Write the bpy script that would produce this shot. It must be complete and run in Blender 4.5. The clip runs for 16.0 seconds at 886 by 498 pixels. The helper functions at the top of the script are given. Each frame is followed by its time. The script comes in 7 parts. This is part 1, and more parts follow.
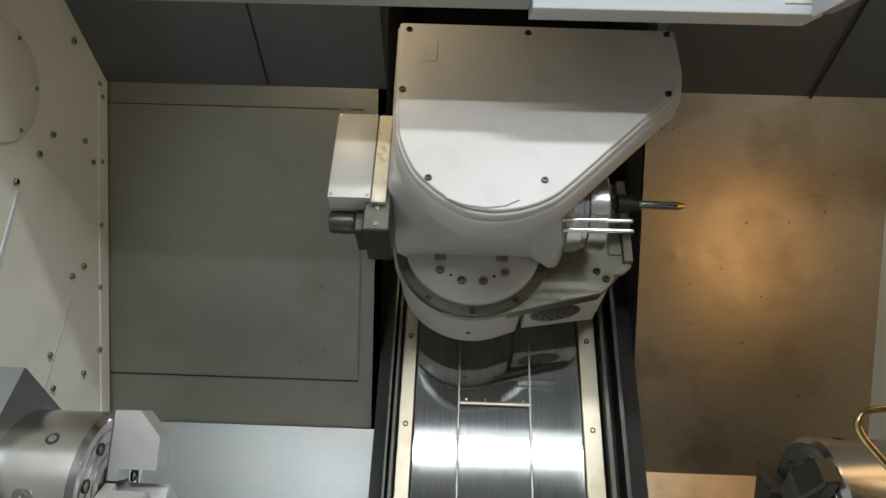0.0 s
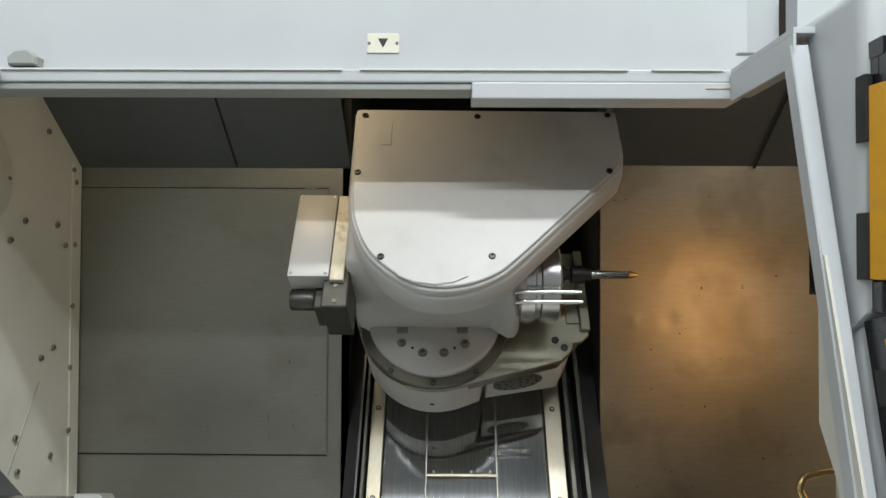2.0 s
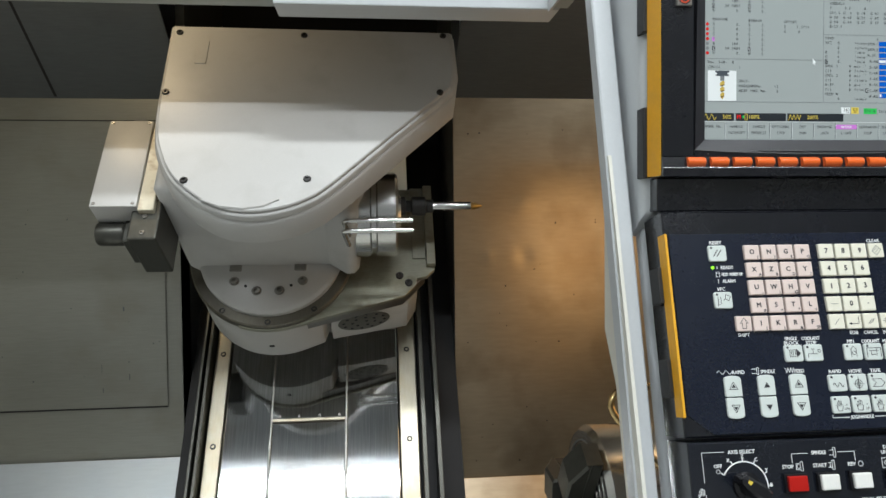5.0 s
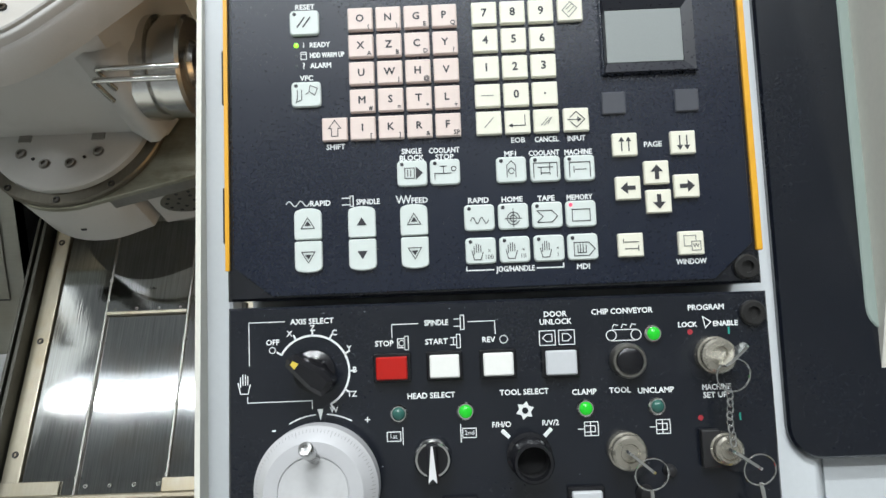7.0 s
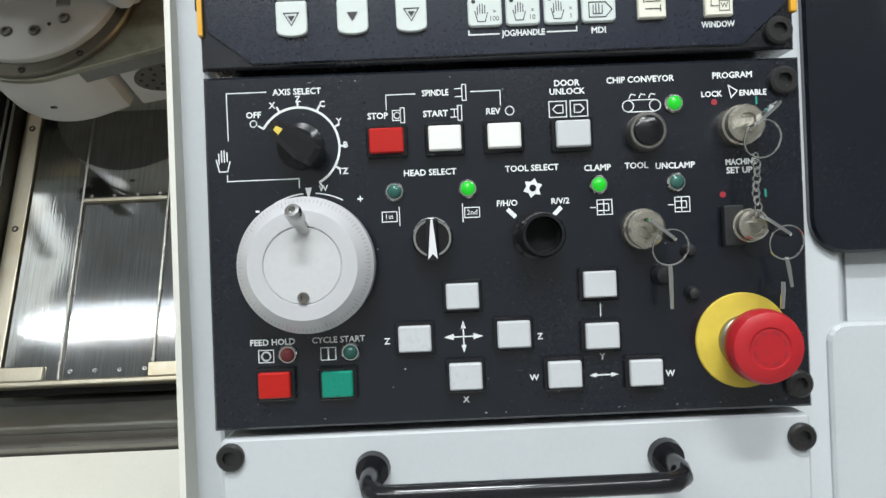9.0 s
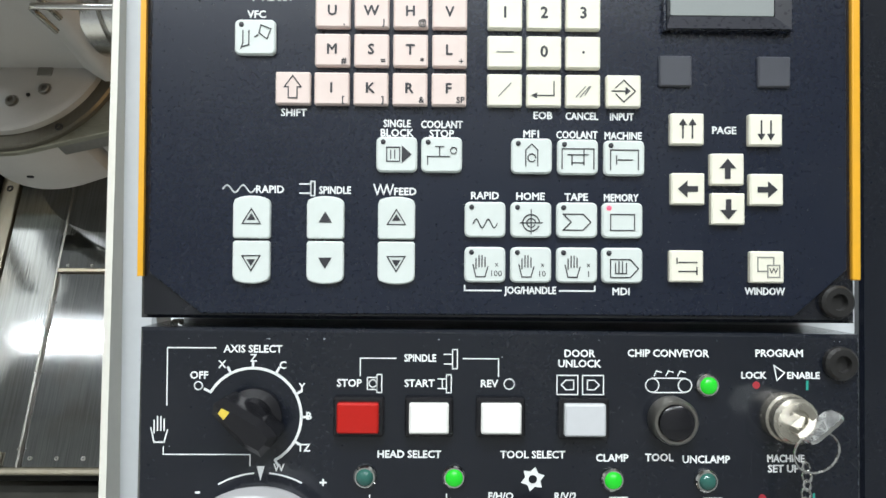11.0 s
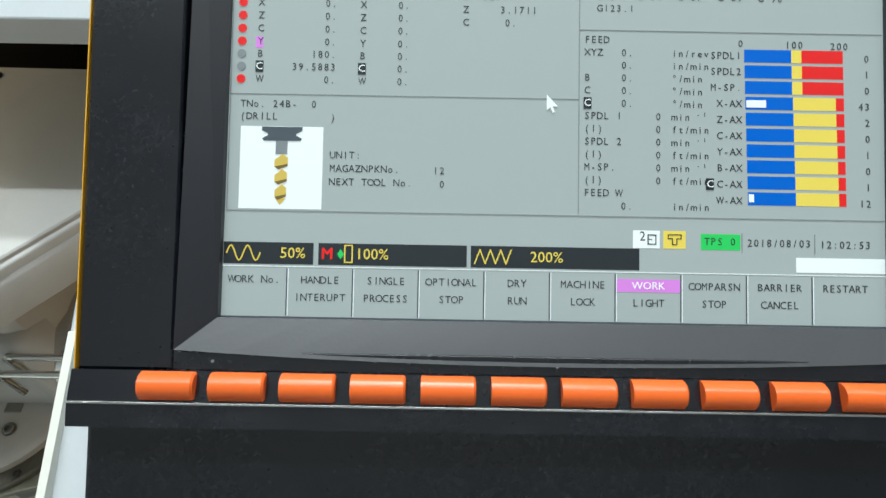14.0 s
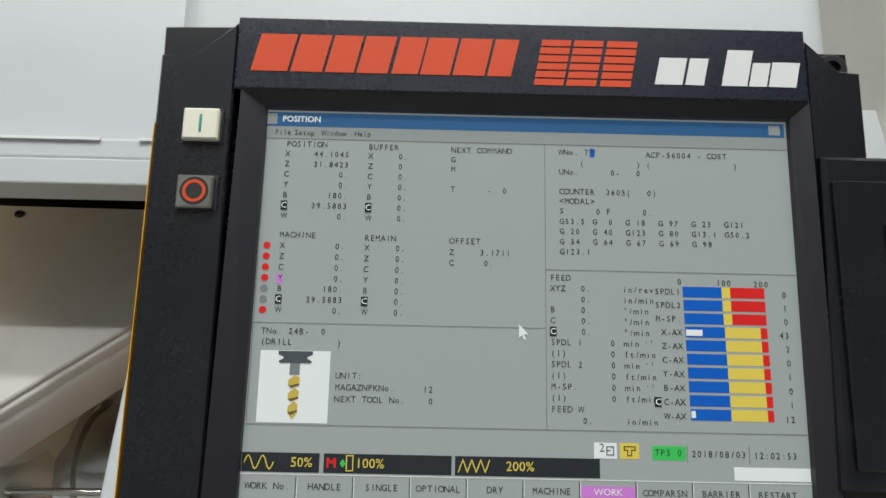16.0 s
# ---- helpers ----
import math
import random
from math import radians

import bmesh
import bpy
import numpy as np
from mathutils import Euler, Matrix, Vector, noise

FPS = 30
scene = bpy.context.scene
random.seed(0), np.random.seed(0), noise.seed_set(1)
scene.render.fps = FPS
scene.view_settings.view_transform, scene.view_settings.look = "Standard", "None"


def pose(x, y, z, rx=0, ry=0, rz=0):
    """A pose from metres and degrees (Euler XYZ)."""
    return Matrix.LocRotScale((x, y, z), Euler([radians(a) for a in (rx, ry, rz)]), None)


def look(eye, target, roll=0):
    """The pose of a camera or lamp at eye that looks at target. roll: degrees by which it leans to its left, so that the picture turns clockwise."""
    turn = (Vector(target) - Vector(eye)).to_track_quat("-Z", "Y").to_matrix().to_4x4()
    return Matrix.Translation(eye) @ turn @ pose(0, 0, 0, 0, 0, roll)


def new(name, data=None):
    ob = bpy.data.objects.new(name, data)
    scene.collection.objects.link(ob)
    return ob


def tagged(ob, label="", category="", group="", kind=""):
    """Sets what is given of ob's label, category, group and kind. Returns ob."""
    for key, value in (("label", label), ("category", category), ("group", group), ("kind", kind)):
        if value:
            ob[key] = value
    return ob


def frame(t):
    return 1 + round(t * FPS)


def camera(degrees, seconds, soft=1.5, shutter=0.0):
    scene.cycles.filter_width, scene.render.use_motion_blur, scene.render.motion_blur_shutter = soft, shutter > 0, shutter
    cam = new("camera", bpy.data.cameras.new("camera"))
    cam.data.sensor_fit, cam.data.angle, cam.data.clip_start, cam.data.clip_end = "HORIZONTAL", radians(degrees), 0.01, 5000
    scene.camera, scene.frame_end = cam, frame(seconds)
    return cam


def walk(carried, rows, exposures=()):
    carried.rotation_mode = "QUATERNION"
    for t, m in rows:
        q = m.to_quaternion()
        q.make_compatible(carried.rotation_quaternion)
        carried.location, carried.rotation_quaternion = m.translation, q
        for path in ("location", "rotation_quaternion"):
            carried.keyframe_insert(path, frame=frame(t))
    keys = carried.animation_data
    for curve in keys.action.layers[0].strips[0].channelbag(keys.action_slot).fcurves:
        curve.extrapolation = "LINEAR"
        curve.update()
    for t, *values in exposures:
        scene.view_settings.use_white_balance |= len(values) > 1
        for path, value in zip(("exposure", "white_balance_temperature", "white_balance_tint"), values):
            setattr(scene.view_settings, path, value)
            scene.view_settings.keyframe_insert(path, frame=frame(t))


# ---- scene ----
cam = camera(67.1, 16.0)
PATH = [
    (0, (-0.75, -0.69, 1.537), (-0.789, 1.304, 1.388), 1.7),
    (0.5, (-0.723, -0.724, 1.564), (-0.833, 1.272, 1.514), 1.6),
    (1, (-0.706, -0.736, 1.573), (-0.782, 1.263, 1.592), 1.7),
    (1.5, (-0.692, -0.737, 1.571), (-0.725, 1.262, 1.61), 0.2),
    (2, (-0.678, -0.734, 1.564), (-0.699, 1.265, 1.602), 0.3),
    (2.5, (-0.667, -0.743, 1.556), (-0.677, 1.255, 1.633), 0.6),
    (3, (-0.674, -0.761, 1.549), (-0.652, 1.237, 1.636), 0.1),
    (3.2, (-0.664, -0.747, 1.551), (-0.657, 1.252, 1.624), 0.1),
    (5.3, (-0.425, -0.64, 1.486), (-0.131, 1.336, 1.41), -0.5),
    (5.5, (-0.373, -0.584, 1.49), (0.027, 1.374, 1.408), 0.7),
    (6, (-0.238, -0.491, 1.481), (0.198, 1.465, 1.377), 0.5),
    (6.5, (-0.085, -0.482, 1.44), (-0.002, 1.511, 1.293), 0.3),
    (7, (-0.026, -0.468, 1.372), (-0.045, 1.508, 1.062), -2.4),
    (7.5, (-0.029, -0.454, 1.329), (-0.075, 1.5, 0.907), -4.4),
    (8, (-0.033, -0.457, 1.28), (-0.102, 1.484, 0.8), -4.3),
    (8.2, (-0.039, -0.458, 1.259), (-0.087, 1.477, 0.757), -4.3),
    (10.3, (-0.038, -0.395, 1.307), (0.001, 1.548, 0.836), -0.1),
    (10.5, (-0.027, -0.383, 1.333), (-0.017, 1.557, 0.846), -0.2),
    (11, (-0.029, -0.346, 1.383), (-0.01, 1.602, 0.93), 0.5),
    (11.5, (-0.035, -0.323, 1.418), (-0.051, 1.644, 1.053), 0.7),
    (12, (-0.038, -0.308, 1.451), (-0.043, 1.673, 1.171), 1.1),
    (12.5, (-0.039, -0.293, 1.483), (-0.042, 1.698, 1.292), 0.9),
    (13, (-0.056, -0.267, 1.521), (-0.021, 1.729, 1.394), 0.2),
    (13.5, (-0.046, -0.247, 1.564), (-0.031, 1.753, 1.512), -0.1),
    (14, (-0.035, -0.225, 1.601), (-0.034, 1.772, 1.705), 1.0),
    (14.5, (-0.041, -0.225, 1.625), (-0.065, 1.755, 1.908), 1.1),
    (15, (-0.037, -0.242, 1.663), (-0.06, 1.726, 2.017), 1.1),
    (15.5, (-0.03, -0.273, 1.67), (-0.045, 1.692, 2.044), 0.8),
    (16, (-0.034, -0.282, 1.654), (-0.018, 1.683, 2.024), 1.2),
]
walk(cam, [(t, look(eye, target, roll)) for t, eye, target, roll in PATH], ((0, -0.32, 6550, 10), (3.2, -0.24, 6500, 10), (5.5, -0.2, 6450, 10), (7, -0.02, 6450, 10), (8.2, 0.02, 6500, 10), (10.5, 0.06, 6500, 10), (11, 0.10, 6480, 10), (11.5, -0.12, 6450, 10), (12.5, -0.26, 6450, 10), (14, 0.06, 6250, 4), (14.5, -0.12, 6450, 4), (15, -0.3, 6650, 8), (16, -0.46, 6800, 10)))

# ---- world and light ----
world = bpy.data.worlds.new("workshop_air")
scene.world = world
world.use_nodes = True
world.node_tree.nodes["Background"].inputs[0].default_value = (0.80, 0.86, 0.90, 1)
world.node_tree.nodes["Background"].inputs[1].default_value = 0.14


def area_lamp(name, eye, target, sx, sy, watts, colour):
    data = bpy.data.lights.new(name, "AREA")
    data.shape, data.size, data.size_y = "RECTANGLE", sx, sy
    data.energy, data.color = watts, colour
    ob = new(name, data)
    ob.matrix_world = look(eye, target)
    return ob


COOL = (0.93, 0.98, 1.0)
WARM = (1.0, 0.62, 0.27)
area_lamp("shop_light_a", (-1.60, -2.75, 4.50), (-1.6, 0.3, 1.3), 4.4, 0.11, 120, COOL)
area_lamp("shop_light_b", (1.6, -2.2, 4.4), (0.0, 0.0, 1.3), 2.4, 0.24, 50, COOL)
area_lamp("shop_light_c", (-0.15, -1.25, 4.45), (-0.1, 0.0, 1.3), 1.1, 0.14, 92, COOL)
# Added fill: brightens the south wall so the black panels reflect a sheen.
area_lamp("wall_fill_light", (0.0, -4.10, 4.45), (0.0, -4.9, 1.8), 5.0, 0.20, 20, COOL)
area_lamp("work_light", (0.16, 0.36, 1.42), (-0.30, 0.95, 1.28), 0.30, 0.40, 0.85, WARM)
area_lamp("roof_work_light", (-1.05, 0.50, 2.10), (-0.95, 0.80, 1.5), 0.30, 0.06, 1.3, (1.0, 0.78, 0.48))

# ---- materials ----


def mat(name, colour, rough=0.5, metal=0.0, grain=60.0, vary=0.08, bump=0.05, stretch=(1, 1, 1), blotch=4.0, dirt=0.0, dirt_colour=(0.1, 0.08, 0.05), coat=0.0, wave=0.0):
    """Base colour varied at two scales, with roughness and fine relief from the same noise."""
    m = bpy.data.materials.new(name)
    m.use_nodes = True
    nt = m.node_tree
    b = nt.nodes["Principled BSDF"]
    tc = nt.nodes.new("ShaderNodeTexCoord")
    mp = nt.nodes.new("ShaderNodeMapping")
    mp.inputs["Scale"].default_value = stretch
    nt.links.new(tc.outputs["Object"], mp.inputs[0])
    fine, broad = nt.nodes.new("ShaderNodeTexNoise"), nt.nodes.new("ShaderNodeTexNoise")
    fine.inputs["Scale"].default_value, fine.inputs["Detail"].default_value = grain, 6
    broad.inputs["Scale"].default_value, broad.inputs["Detail"].default_value = blotch, 5
    nt.links.new(mp.outputs[0], fine.inputs["Vector"])
    nt.links.new(tc.outputs["Object"], broad.inputs["Vector"])
    mix = nt.nodes.new("ShaderNodeMix")
    mix.data_type = "RGBA"
    lo, hi = [max(0, c * (1 - vary)) for c in colour], [min(1, c * (1 + vary)) for c in colour]
    mix.inputs["A"].default_value, mix.inputs["B"].default_value = (*lo, 1), (*hi, 1)
    add = nt.nodes.new("ShaderNodeMath")
    add.operation = "MULTIPLY_ADD"
    add.inputs[1].default_value = 0.5
    half = nt.nodes.new("ShaderNodeMath")
    half.operation = "MULTIPLY"
    half.inputs[1].default_value = 0.5
    nt.links.new(broad.outputs["Fac"], half.inputs[0])
    nt.links.new(fine.outputs["Fac"], add.inputs[0])
    nt.links.new(half.outputs[0], add.inputs[2])
    ramp = nt.nodes.new("ShaderNodeMapRange")
    ramp.inputs["From Min"].default_value, ramp.inputs["From Max"].default_value = 0.32, 0.68
    nt.links.new(add.outputs[0], ramp.inputs["Value"])
    nt.links.new(ramp.outputs[0], mix.inputs["Factor"])
    out = mix.outputs["Result"]
    if dirt:
        spots = nt.nodes.new("ShaderNodeTexNoise")
        spots.inputs["Scale"].default_value, spots.inputs["Detail"].default_value = blotch * 2.3, 8
        nt.links.new(tc.outputs["Object"], spots.inputs["Vector"])
        cut = nt.nodes.new("ShaderNodeMapRange")
        cut.inputs["From Min"].default_value, cut.inputs["From Max"].default_value, cut.inputs["To Max"].default_value = 0.52, 0.75, dirt
        nt.links.new(spots.outputs["Fac"], cut.inputs["Value"])
        mix2 = nt.nodes.new("ShaderNodeMix")
        mix2.data_type = "RGBA"
        mix2.inputs["B"].default_value = (*dirt_colour, 1)
        nt.links.new(out, mix2.inputs["A"])
        nt.links.new(cut.outputs[0], mix2.inputs["Factor"])
        out = mix2.outputs["Result"]
    nt.links.new(out, b.inputs["Base Color"])
    rr = nt.nodes.new("ShaderNodeMapRange")
    rr.inputs["From Min"].default_value, rr.inputs["From Max"].default_value = 0.3, 0.7
    rr.inputs["To Min"].default_value, rr.inputs["To Max"].default_value = max(0.02, rough * 0.85), min(1, rough * 1.15)
    nt.links.new(add.outputs[0], rr.inputs["Value"])
    nt.links.new(rr.outputs[0], b.inputs["Roughness"])
    b.inputs["Metallic"].default_value = metal
    b.inputs["Coat Weight"].default_value = coat
    b.inputs["Coat Roughness"].default_value = 0.16
    if bump:
        bp = nt.nodes.new("ShaderNodeBump")
        bp.inputs["Strength"].default_value, bp.inputs["Distance"].default_value = bump, 0.0005
        nt.links.new(fine.outputs["Fac"], bp.inputs["Height"])
        nt.links.new(bp.outputs[0], b.inputs["Normal"])
        if wave:
            # slow unevenness of rolled sheet
            wv, wb = nt.nodes.new("ShaderNodeTexNoise"), nt.nodes.new("ShaderNodeBump")
            wv.inputs["Scale"].default_value, wv.inputs["Detail"].default_value = 5.0, 2
            wb.inputs["Strength"].default_value, wb.inputs["Distance"].default_value = 1.0, wave
            nt.links.new(tc.outputs["Object"], wv.inputs["Vector"])
            nt.links.new(wv.outputs["Fac"], wb.inputs["Height"])
            nt.links.new(wb.outputs[0], bp.inputs["Normal"])
    return m


def glow(name, colour, strength):
    m = bpy.data.materials.new(name)
    m.use_nodes = True
    b = m.node_tree.nodes["Principled BSDF"]
    b.inputs["Base Color"].default_value = (*[c * 0.5 for c in colour], 1)
    b.inputs["Roughness"].default_value = 0.25
    b.inputs["Emission Color"].default_value = (*colour, 1)
    b.inputs["Emission Strength"].default_value = strength
    return m


def plain(name, colour, rough=0.5, metal=0.0):
    m = bpy.data.materials.new(name)
    m.use_nodes = True
    b = m.node_tree.nodes["Principled BSDF"]
    b.inputs["Base Color"].default_value = (*colour, 1)
    b.inputs["Roughness"].default_value, b.inputs["Metallic"].default_value = rough, metal
    return m


WHITE = mat("white_machine_paint", (0.53, 0.555, 0.57), 0.35, 0, 300, 0.03, 0.06, blotch=2.5, dirt=0.06)
WALLPAINT = mat("cream_chamber_paint", (0.70, 0.69, 0.62), 0.42, 0, 220, 0.04, 0.06, blotch=3, dirt=0.12)
HEADPAINT = mat("white_head_paint", (0.46, 0.455, 0.44), 0.38, 0, 350, 0.03, 0.10, blotch=6, dirt=0.14)
OILED = mat("oil_stained_paint", (0.62, 0.58, 0.46), 0.40, 0, 90, 0.10, 0.10, blotch=14, dirt=0.95, dirt_colour=(0.20, 0.10, 0.03))
SHEET = mat("dull_stainless_sheet", (0.30, 0.30, 0.27), 0.42, 0.85, 25, 0.10, 0.04, (1, 1, 14), 2.2, 0.35, (0.17, 0.145, 0.10), wave=0.0010)
BRIGHTSHEET = mat("bright_stainless_sheet", (0.27, 0.285, 0.29), 0.38, 0.8, 25, 0.06, 0.04, (1, 1, 8), 3, 0.25, (0.34, 0.33, 0.30), wave=0.0006)
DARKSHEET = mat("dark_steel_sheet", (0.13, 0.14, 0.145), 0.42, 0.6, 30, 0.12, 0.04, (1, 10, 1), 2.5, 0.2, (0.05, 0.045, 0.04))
# Same steel as the left back sheet; warm lamplight is put into its colour.
WARMLITSHEET = mat("warm_lit_steel_sheet", (0.47, 0.38, 0.27), 0.40, 0.9, 22, 0.10, 0.04, (1, 1, 6), 2.6, 0.5, (0.17, 0.11, 0.06), wave=0.0016)
BRUSHED = mat("brushed_way_cover", (0.47, 0.485, 0.49), 0.055, 1.0, 40, 0.30, 0.10, (9, 0.25, 1), 5, 0.35, (0.40, 0.33, 0.24), wave=0.0002)
RAIL = mat("oily_ground_rail", (0.36, 0.33, 0.26), 0.33, 0.8, 60, 0.10, 0.05, (4, 0.6, 1), 6, 0.4, (0.30, 0.21, 0.09))
STEEL = mat("machined_steel", (0.56, 0.56, 0.55), 0.24, 1.0, 120, 0.10, 0.05, (1, 8, 1), 7, 0.15, (0.2, 0.16, 0.1))
DIMSTEEL = mat("dark_machined_steel", (0.28, 0.27, 0.25), 0.34, 0.9, 90, 0.12, 0.05, (1, 5, 1), 7, 0.2, (0.12, 0.1, 0.07))
BLOCKSTEEL = mat("dark_oily_steel", (0.075, 0.075, 0.065), 0.38, 0.7, 90, 0.15, 0.05, blotch=12, dirt=0.3, dirt_colour=(0.03, 0.028, 0.02))
CHIPPED = plain("bare_metal_chip", (0.30, 0.31, 0.33), 0.5)
CHROME = mat("chrome", (0.70, 0.70, 0.68), 0.12, 1.0, 80, 0.05, 0.02)
BRASS = mat("brass_tube", (0.70, 0.50, 0.24), 0.25, 1.0, 80, 0.08, 0.02)
GOLD = mat("titanium_nitride_tip", (0.55, 0.38, 0.14), 0.3, 1.0, 80, 0.08, 0.02)
BLACK = mat("blue_black_panel_paint", (0.0050, 0.0058, 0.0090), 0.26, 0, 420, 0.12, 0.08, blotch=14, dirt=0.28, dirt_colour=(0.028, 0.030, 0.036), coat=0.5)
MEMBRANE = mat("blue_black_membrane", (0.0050, 0.0085, 0.0200), 0.28, 0, 500, 0.10, 0.05, blotch=7, dirt=0.25, dirt_colour=(0.018, 0.021, 0.028), coat=0.45)
LOWBLACK = mat("black_operator_plate_paint", (0.0060, 0.0080, 0.0135), 0.26, 0, 480, 0.12, 0.14, blotch=7, dirt=0.3, dirt_colour=(0.020, 0.021, 0.025), coat=0.45)
BEZEL = mat("charcoal_bezel_plastic", (0.016, 0.016, 0.020), 0.42, 0, 600, 0.06, 0.08)
TRIM = mat("amber_trim", (0.72, 0.36, 0.02), 0.4, 0, 200, 0.06, 0.04, blotch=14, dirt=0.2, dirt_colour=(0.4, 0.25, 0.08))
PINKKEY = mat("pinkish_key_plastic", (0.70, 0.58, 0.53), 0.42, 0, 300, 0.03, 0.03, blotch=30)
CREAMKEY = mat("cream_key_plastic", (0.76, 0.74, 0.62), 0.42, 0, 300, 0.03, 0.03, blotch=30)
GREYKEY = mat("pale_grey_green_key_plastic", (0.62, 0.67, 0.64), 0.42, 0, 300, 0.03, 0.03, blotch=30)
DARKKEY = mat("slate_key_plastic", (0.055, 0.058, 0.07), 0.4, 0, 300, 0.05, 0.03, blotch=30)
PADFRAME = mat("slate_pad_frame", (0.020, 0.021, 0.028), 0.30, 0, 400, 0.1, 0.08)
LCDGREY = mat("grey_touch_pad", (0.235, 0.255, 0.25), 0.5, 0, 700, 0.04, 0.04)
ORANGE = mat("orange_softkey_plastic", (0.80, 0.13, 0.018), 0.35, 0, 300, 0.05, 0.03, blotch=20)
INK = plain("dark_key_ink", (0.025, 0.025, 0.03), 0.5)
for m in (BLACK, BEZEL):
    m.node_tree.nodes["Principled BSDF"].inputs["Specular IOR Level"].default_value = 0.5
PRINT = mat("white_silkscreen", (0.74, 0.76, 0.75), 0.55, 0, 500, 0.06, 0.0)
PALEINK = plain("grey_key_ink", (0.22, 0.22, 0.20), 0.5)
GRADINK = plain("pale_graduation_ink", (0.30, 0.30, 0.30), 0.5)
REDINK = plain("red_print", (0.30, 0.02, 0.03), 0.5)
GREENINK = plain("teal_print", (0.02, 0.28, 0.22), 0.5)
LOGO_ORANGE = plain("orange_print", (0.64, 0.055, 0.004), 0.65)
LOGO_WHITE = plain("white_print", (0.70, 0.70, 0.70), 0.5)
PLATEGREEN = mat("machined_slide_plate", (0.34, 0.335, 0.27), 0.36, 0.75, 70, 0.14, 0.05, (1, 6, 1), 9, 0.55, (0.12, 0.10, 0.06))
JAWSTEEL = mat("ground_jaw_steel", (0.58, 0.58, 0.57), 0.40, 0.65, 120, 0.06, 0.05, (1, 1, 6), 9, 0.2, (0.3, 0.28, 0.24))
DARKPLATE = mat("dark_oily_steel_plate", (0.14, 0.13, 0.105), 0.38, 0.7, 60, 0.15, 0.05, (4, 1, 1), 8, 0.3, (0.06, 0.05, 0.035))
LOCKMETAL = mat("nickel_lock_face", (0.52, 0.49, 0.42), 0.25, 0.85, 200, 0.06, 0.03)
RUBBER = mat("black_rubber", (0.012, 0.012, 0.013), 0.55, 0, 300, 0.1, 0.1)
GLOSSBLACK = plain("glossy_black_plastic", (0.010, 0.010, 0.012), 0.16)
BTN_RED = mat("red_button_cap", (0.43, 0.010, 0.006), 0.30, 0, 300, 0.04, 0.02)
BTN_GREEN = mat("green_button_cap", (0.005, 0.22, 0.15), 0.30, 0, 300, 0.04, 0.02)
BTN_WHITE = mat("white_button_cap", (0.80, 0.80, 0.76), 0.30, 0, 300, 0.03, 0.02)
BTN_GREY = mat("grey_button_cap", (0.54, 0.555, 0.57), 0.30, 0, 300, 0.03, 0.02)
ESTOP = mat("worn_red_mushroom", (0.42, 0.016, 0.022), 0.32, 0, 200, 0.08, 0.03, blotch=40, dirt=0.2, dirt_colour=(0.2, 0.02, 0.02))
YELLOW = mat("yellow_collar", (0.68, 0.52, 0.07), 0.45, 0, 200, 0.06, 0.03, blotch=20, dirt=0.2, dirt_colour=(0.3, 0.22, 0.06))
WHEELMETAL = mat("satin_aluminium_dial", (0.60, 0.60, 0.615), 0.34, 0.25, 300, 0.02, 0.0, blotch=20)
WHEELFACE = mat("light_grey_dial_face", (0.58, 0.58, 0.585), 0.36, 0.1, 300, 0.05, 0.03, blotch=20)
LAMP_GREEN = glow("lit_green_lens", (0.02, 0.62, 0.03), 0.55)
LAMP_OFF = plain("unlit_green_lens", (0.03, 0.11, 0.09), 0.15)
LAMP_RED_OFF = plain("unlit_red_lens", (0.16, 0.03, 0.03), 0.15)
LED_GREEN = glow("lit_ready_lamp", (0.30, 1.0, 0.03), 1.6)
LED_RED = glow("lit_memory_lamp", (1.0, 0.10, 0.18), 1.0)
SCREEN = glow("lit_display", (0.375, 0.425, 0.420), 0.48)
SC_DARK = plain("display_dark", (0.02, 0.025, 0.03), 0.3)
SC_TEXT = plain("display_letters", (0.03, 0.035, 0.04), 0.3)
SC_WHITE = glow("display_white", (0.80, 0.86, 0.86), 0.55)
SC_BLUE = glow("display_blue", (0.0, 0.11, 0.55), 0.55)
SC_TITLE = glow("display_title_blue", (0.03, 0.14, 0.34), 0.55)
SC_YELLOW = glow("display_yellow", (0.75, 0.60, 0.10), 0.55)
SC_RED = glow("display_red", (0.70, 0.02, 0.02), 0.55)
SC_GREEN = glow("display_green", (0.04, 0.55, 0.11), 0.55)
SC_MAGENTA = glow("display_magenta", (0.62, 0.22, 0.68), 0.55)
SC_GOLD = glow("display_gold", (0.62, 0.46, 0.10), 0.5)
SC_BROWN = plain("display_brown", (0.16, 0.11, 0.03), 0.3)
SC_SLATE = plain("display_slate", (0.07, 0.085, 0.10), 0.3)
SC_GREY = plain("display_grey", (0.20, 0.22, 0.23), 0.3)
HALLWALL = mat("pale_hall_wall", (0.74, 0.74, 0.72), 0.8, 0, 40, 0.05, 0.1, blotch=1)
CONCRETE = mat("painted_concrete_floor", (0.32, 0.32, 0.31), 0.5, 0, 30, 0.15, 0.1, blotch=1.5, dirt=0.3)
HALLCEIL = mat("grey_hall_ceiling", (0.70, 0.70, 0.70), 0.8, 0, 20, 0.06, 0.1, blotch=1)
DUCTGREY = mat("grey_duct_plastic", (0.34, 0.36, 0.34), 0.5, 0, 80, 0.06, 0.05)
GLASS = mat("grey_green_window_glass", (0.30, 0.36, 0.33), 0.12, 0, 20, 0.05, 0.0, blotch=2)
# Near-black with the shade of recesses and bed in it; also for specks.
BLACKHOLE = plain("shade_and_speck_black", (0.010, 0.010, 0.011), 0.7)

# ---- shaping helpers ----


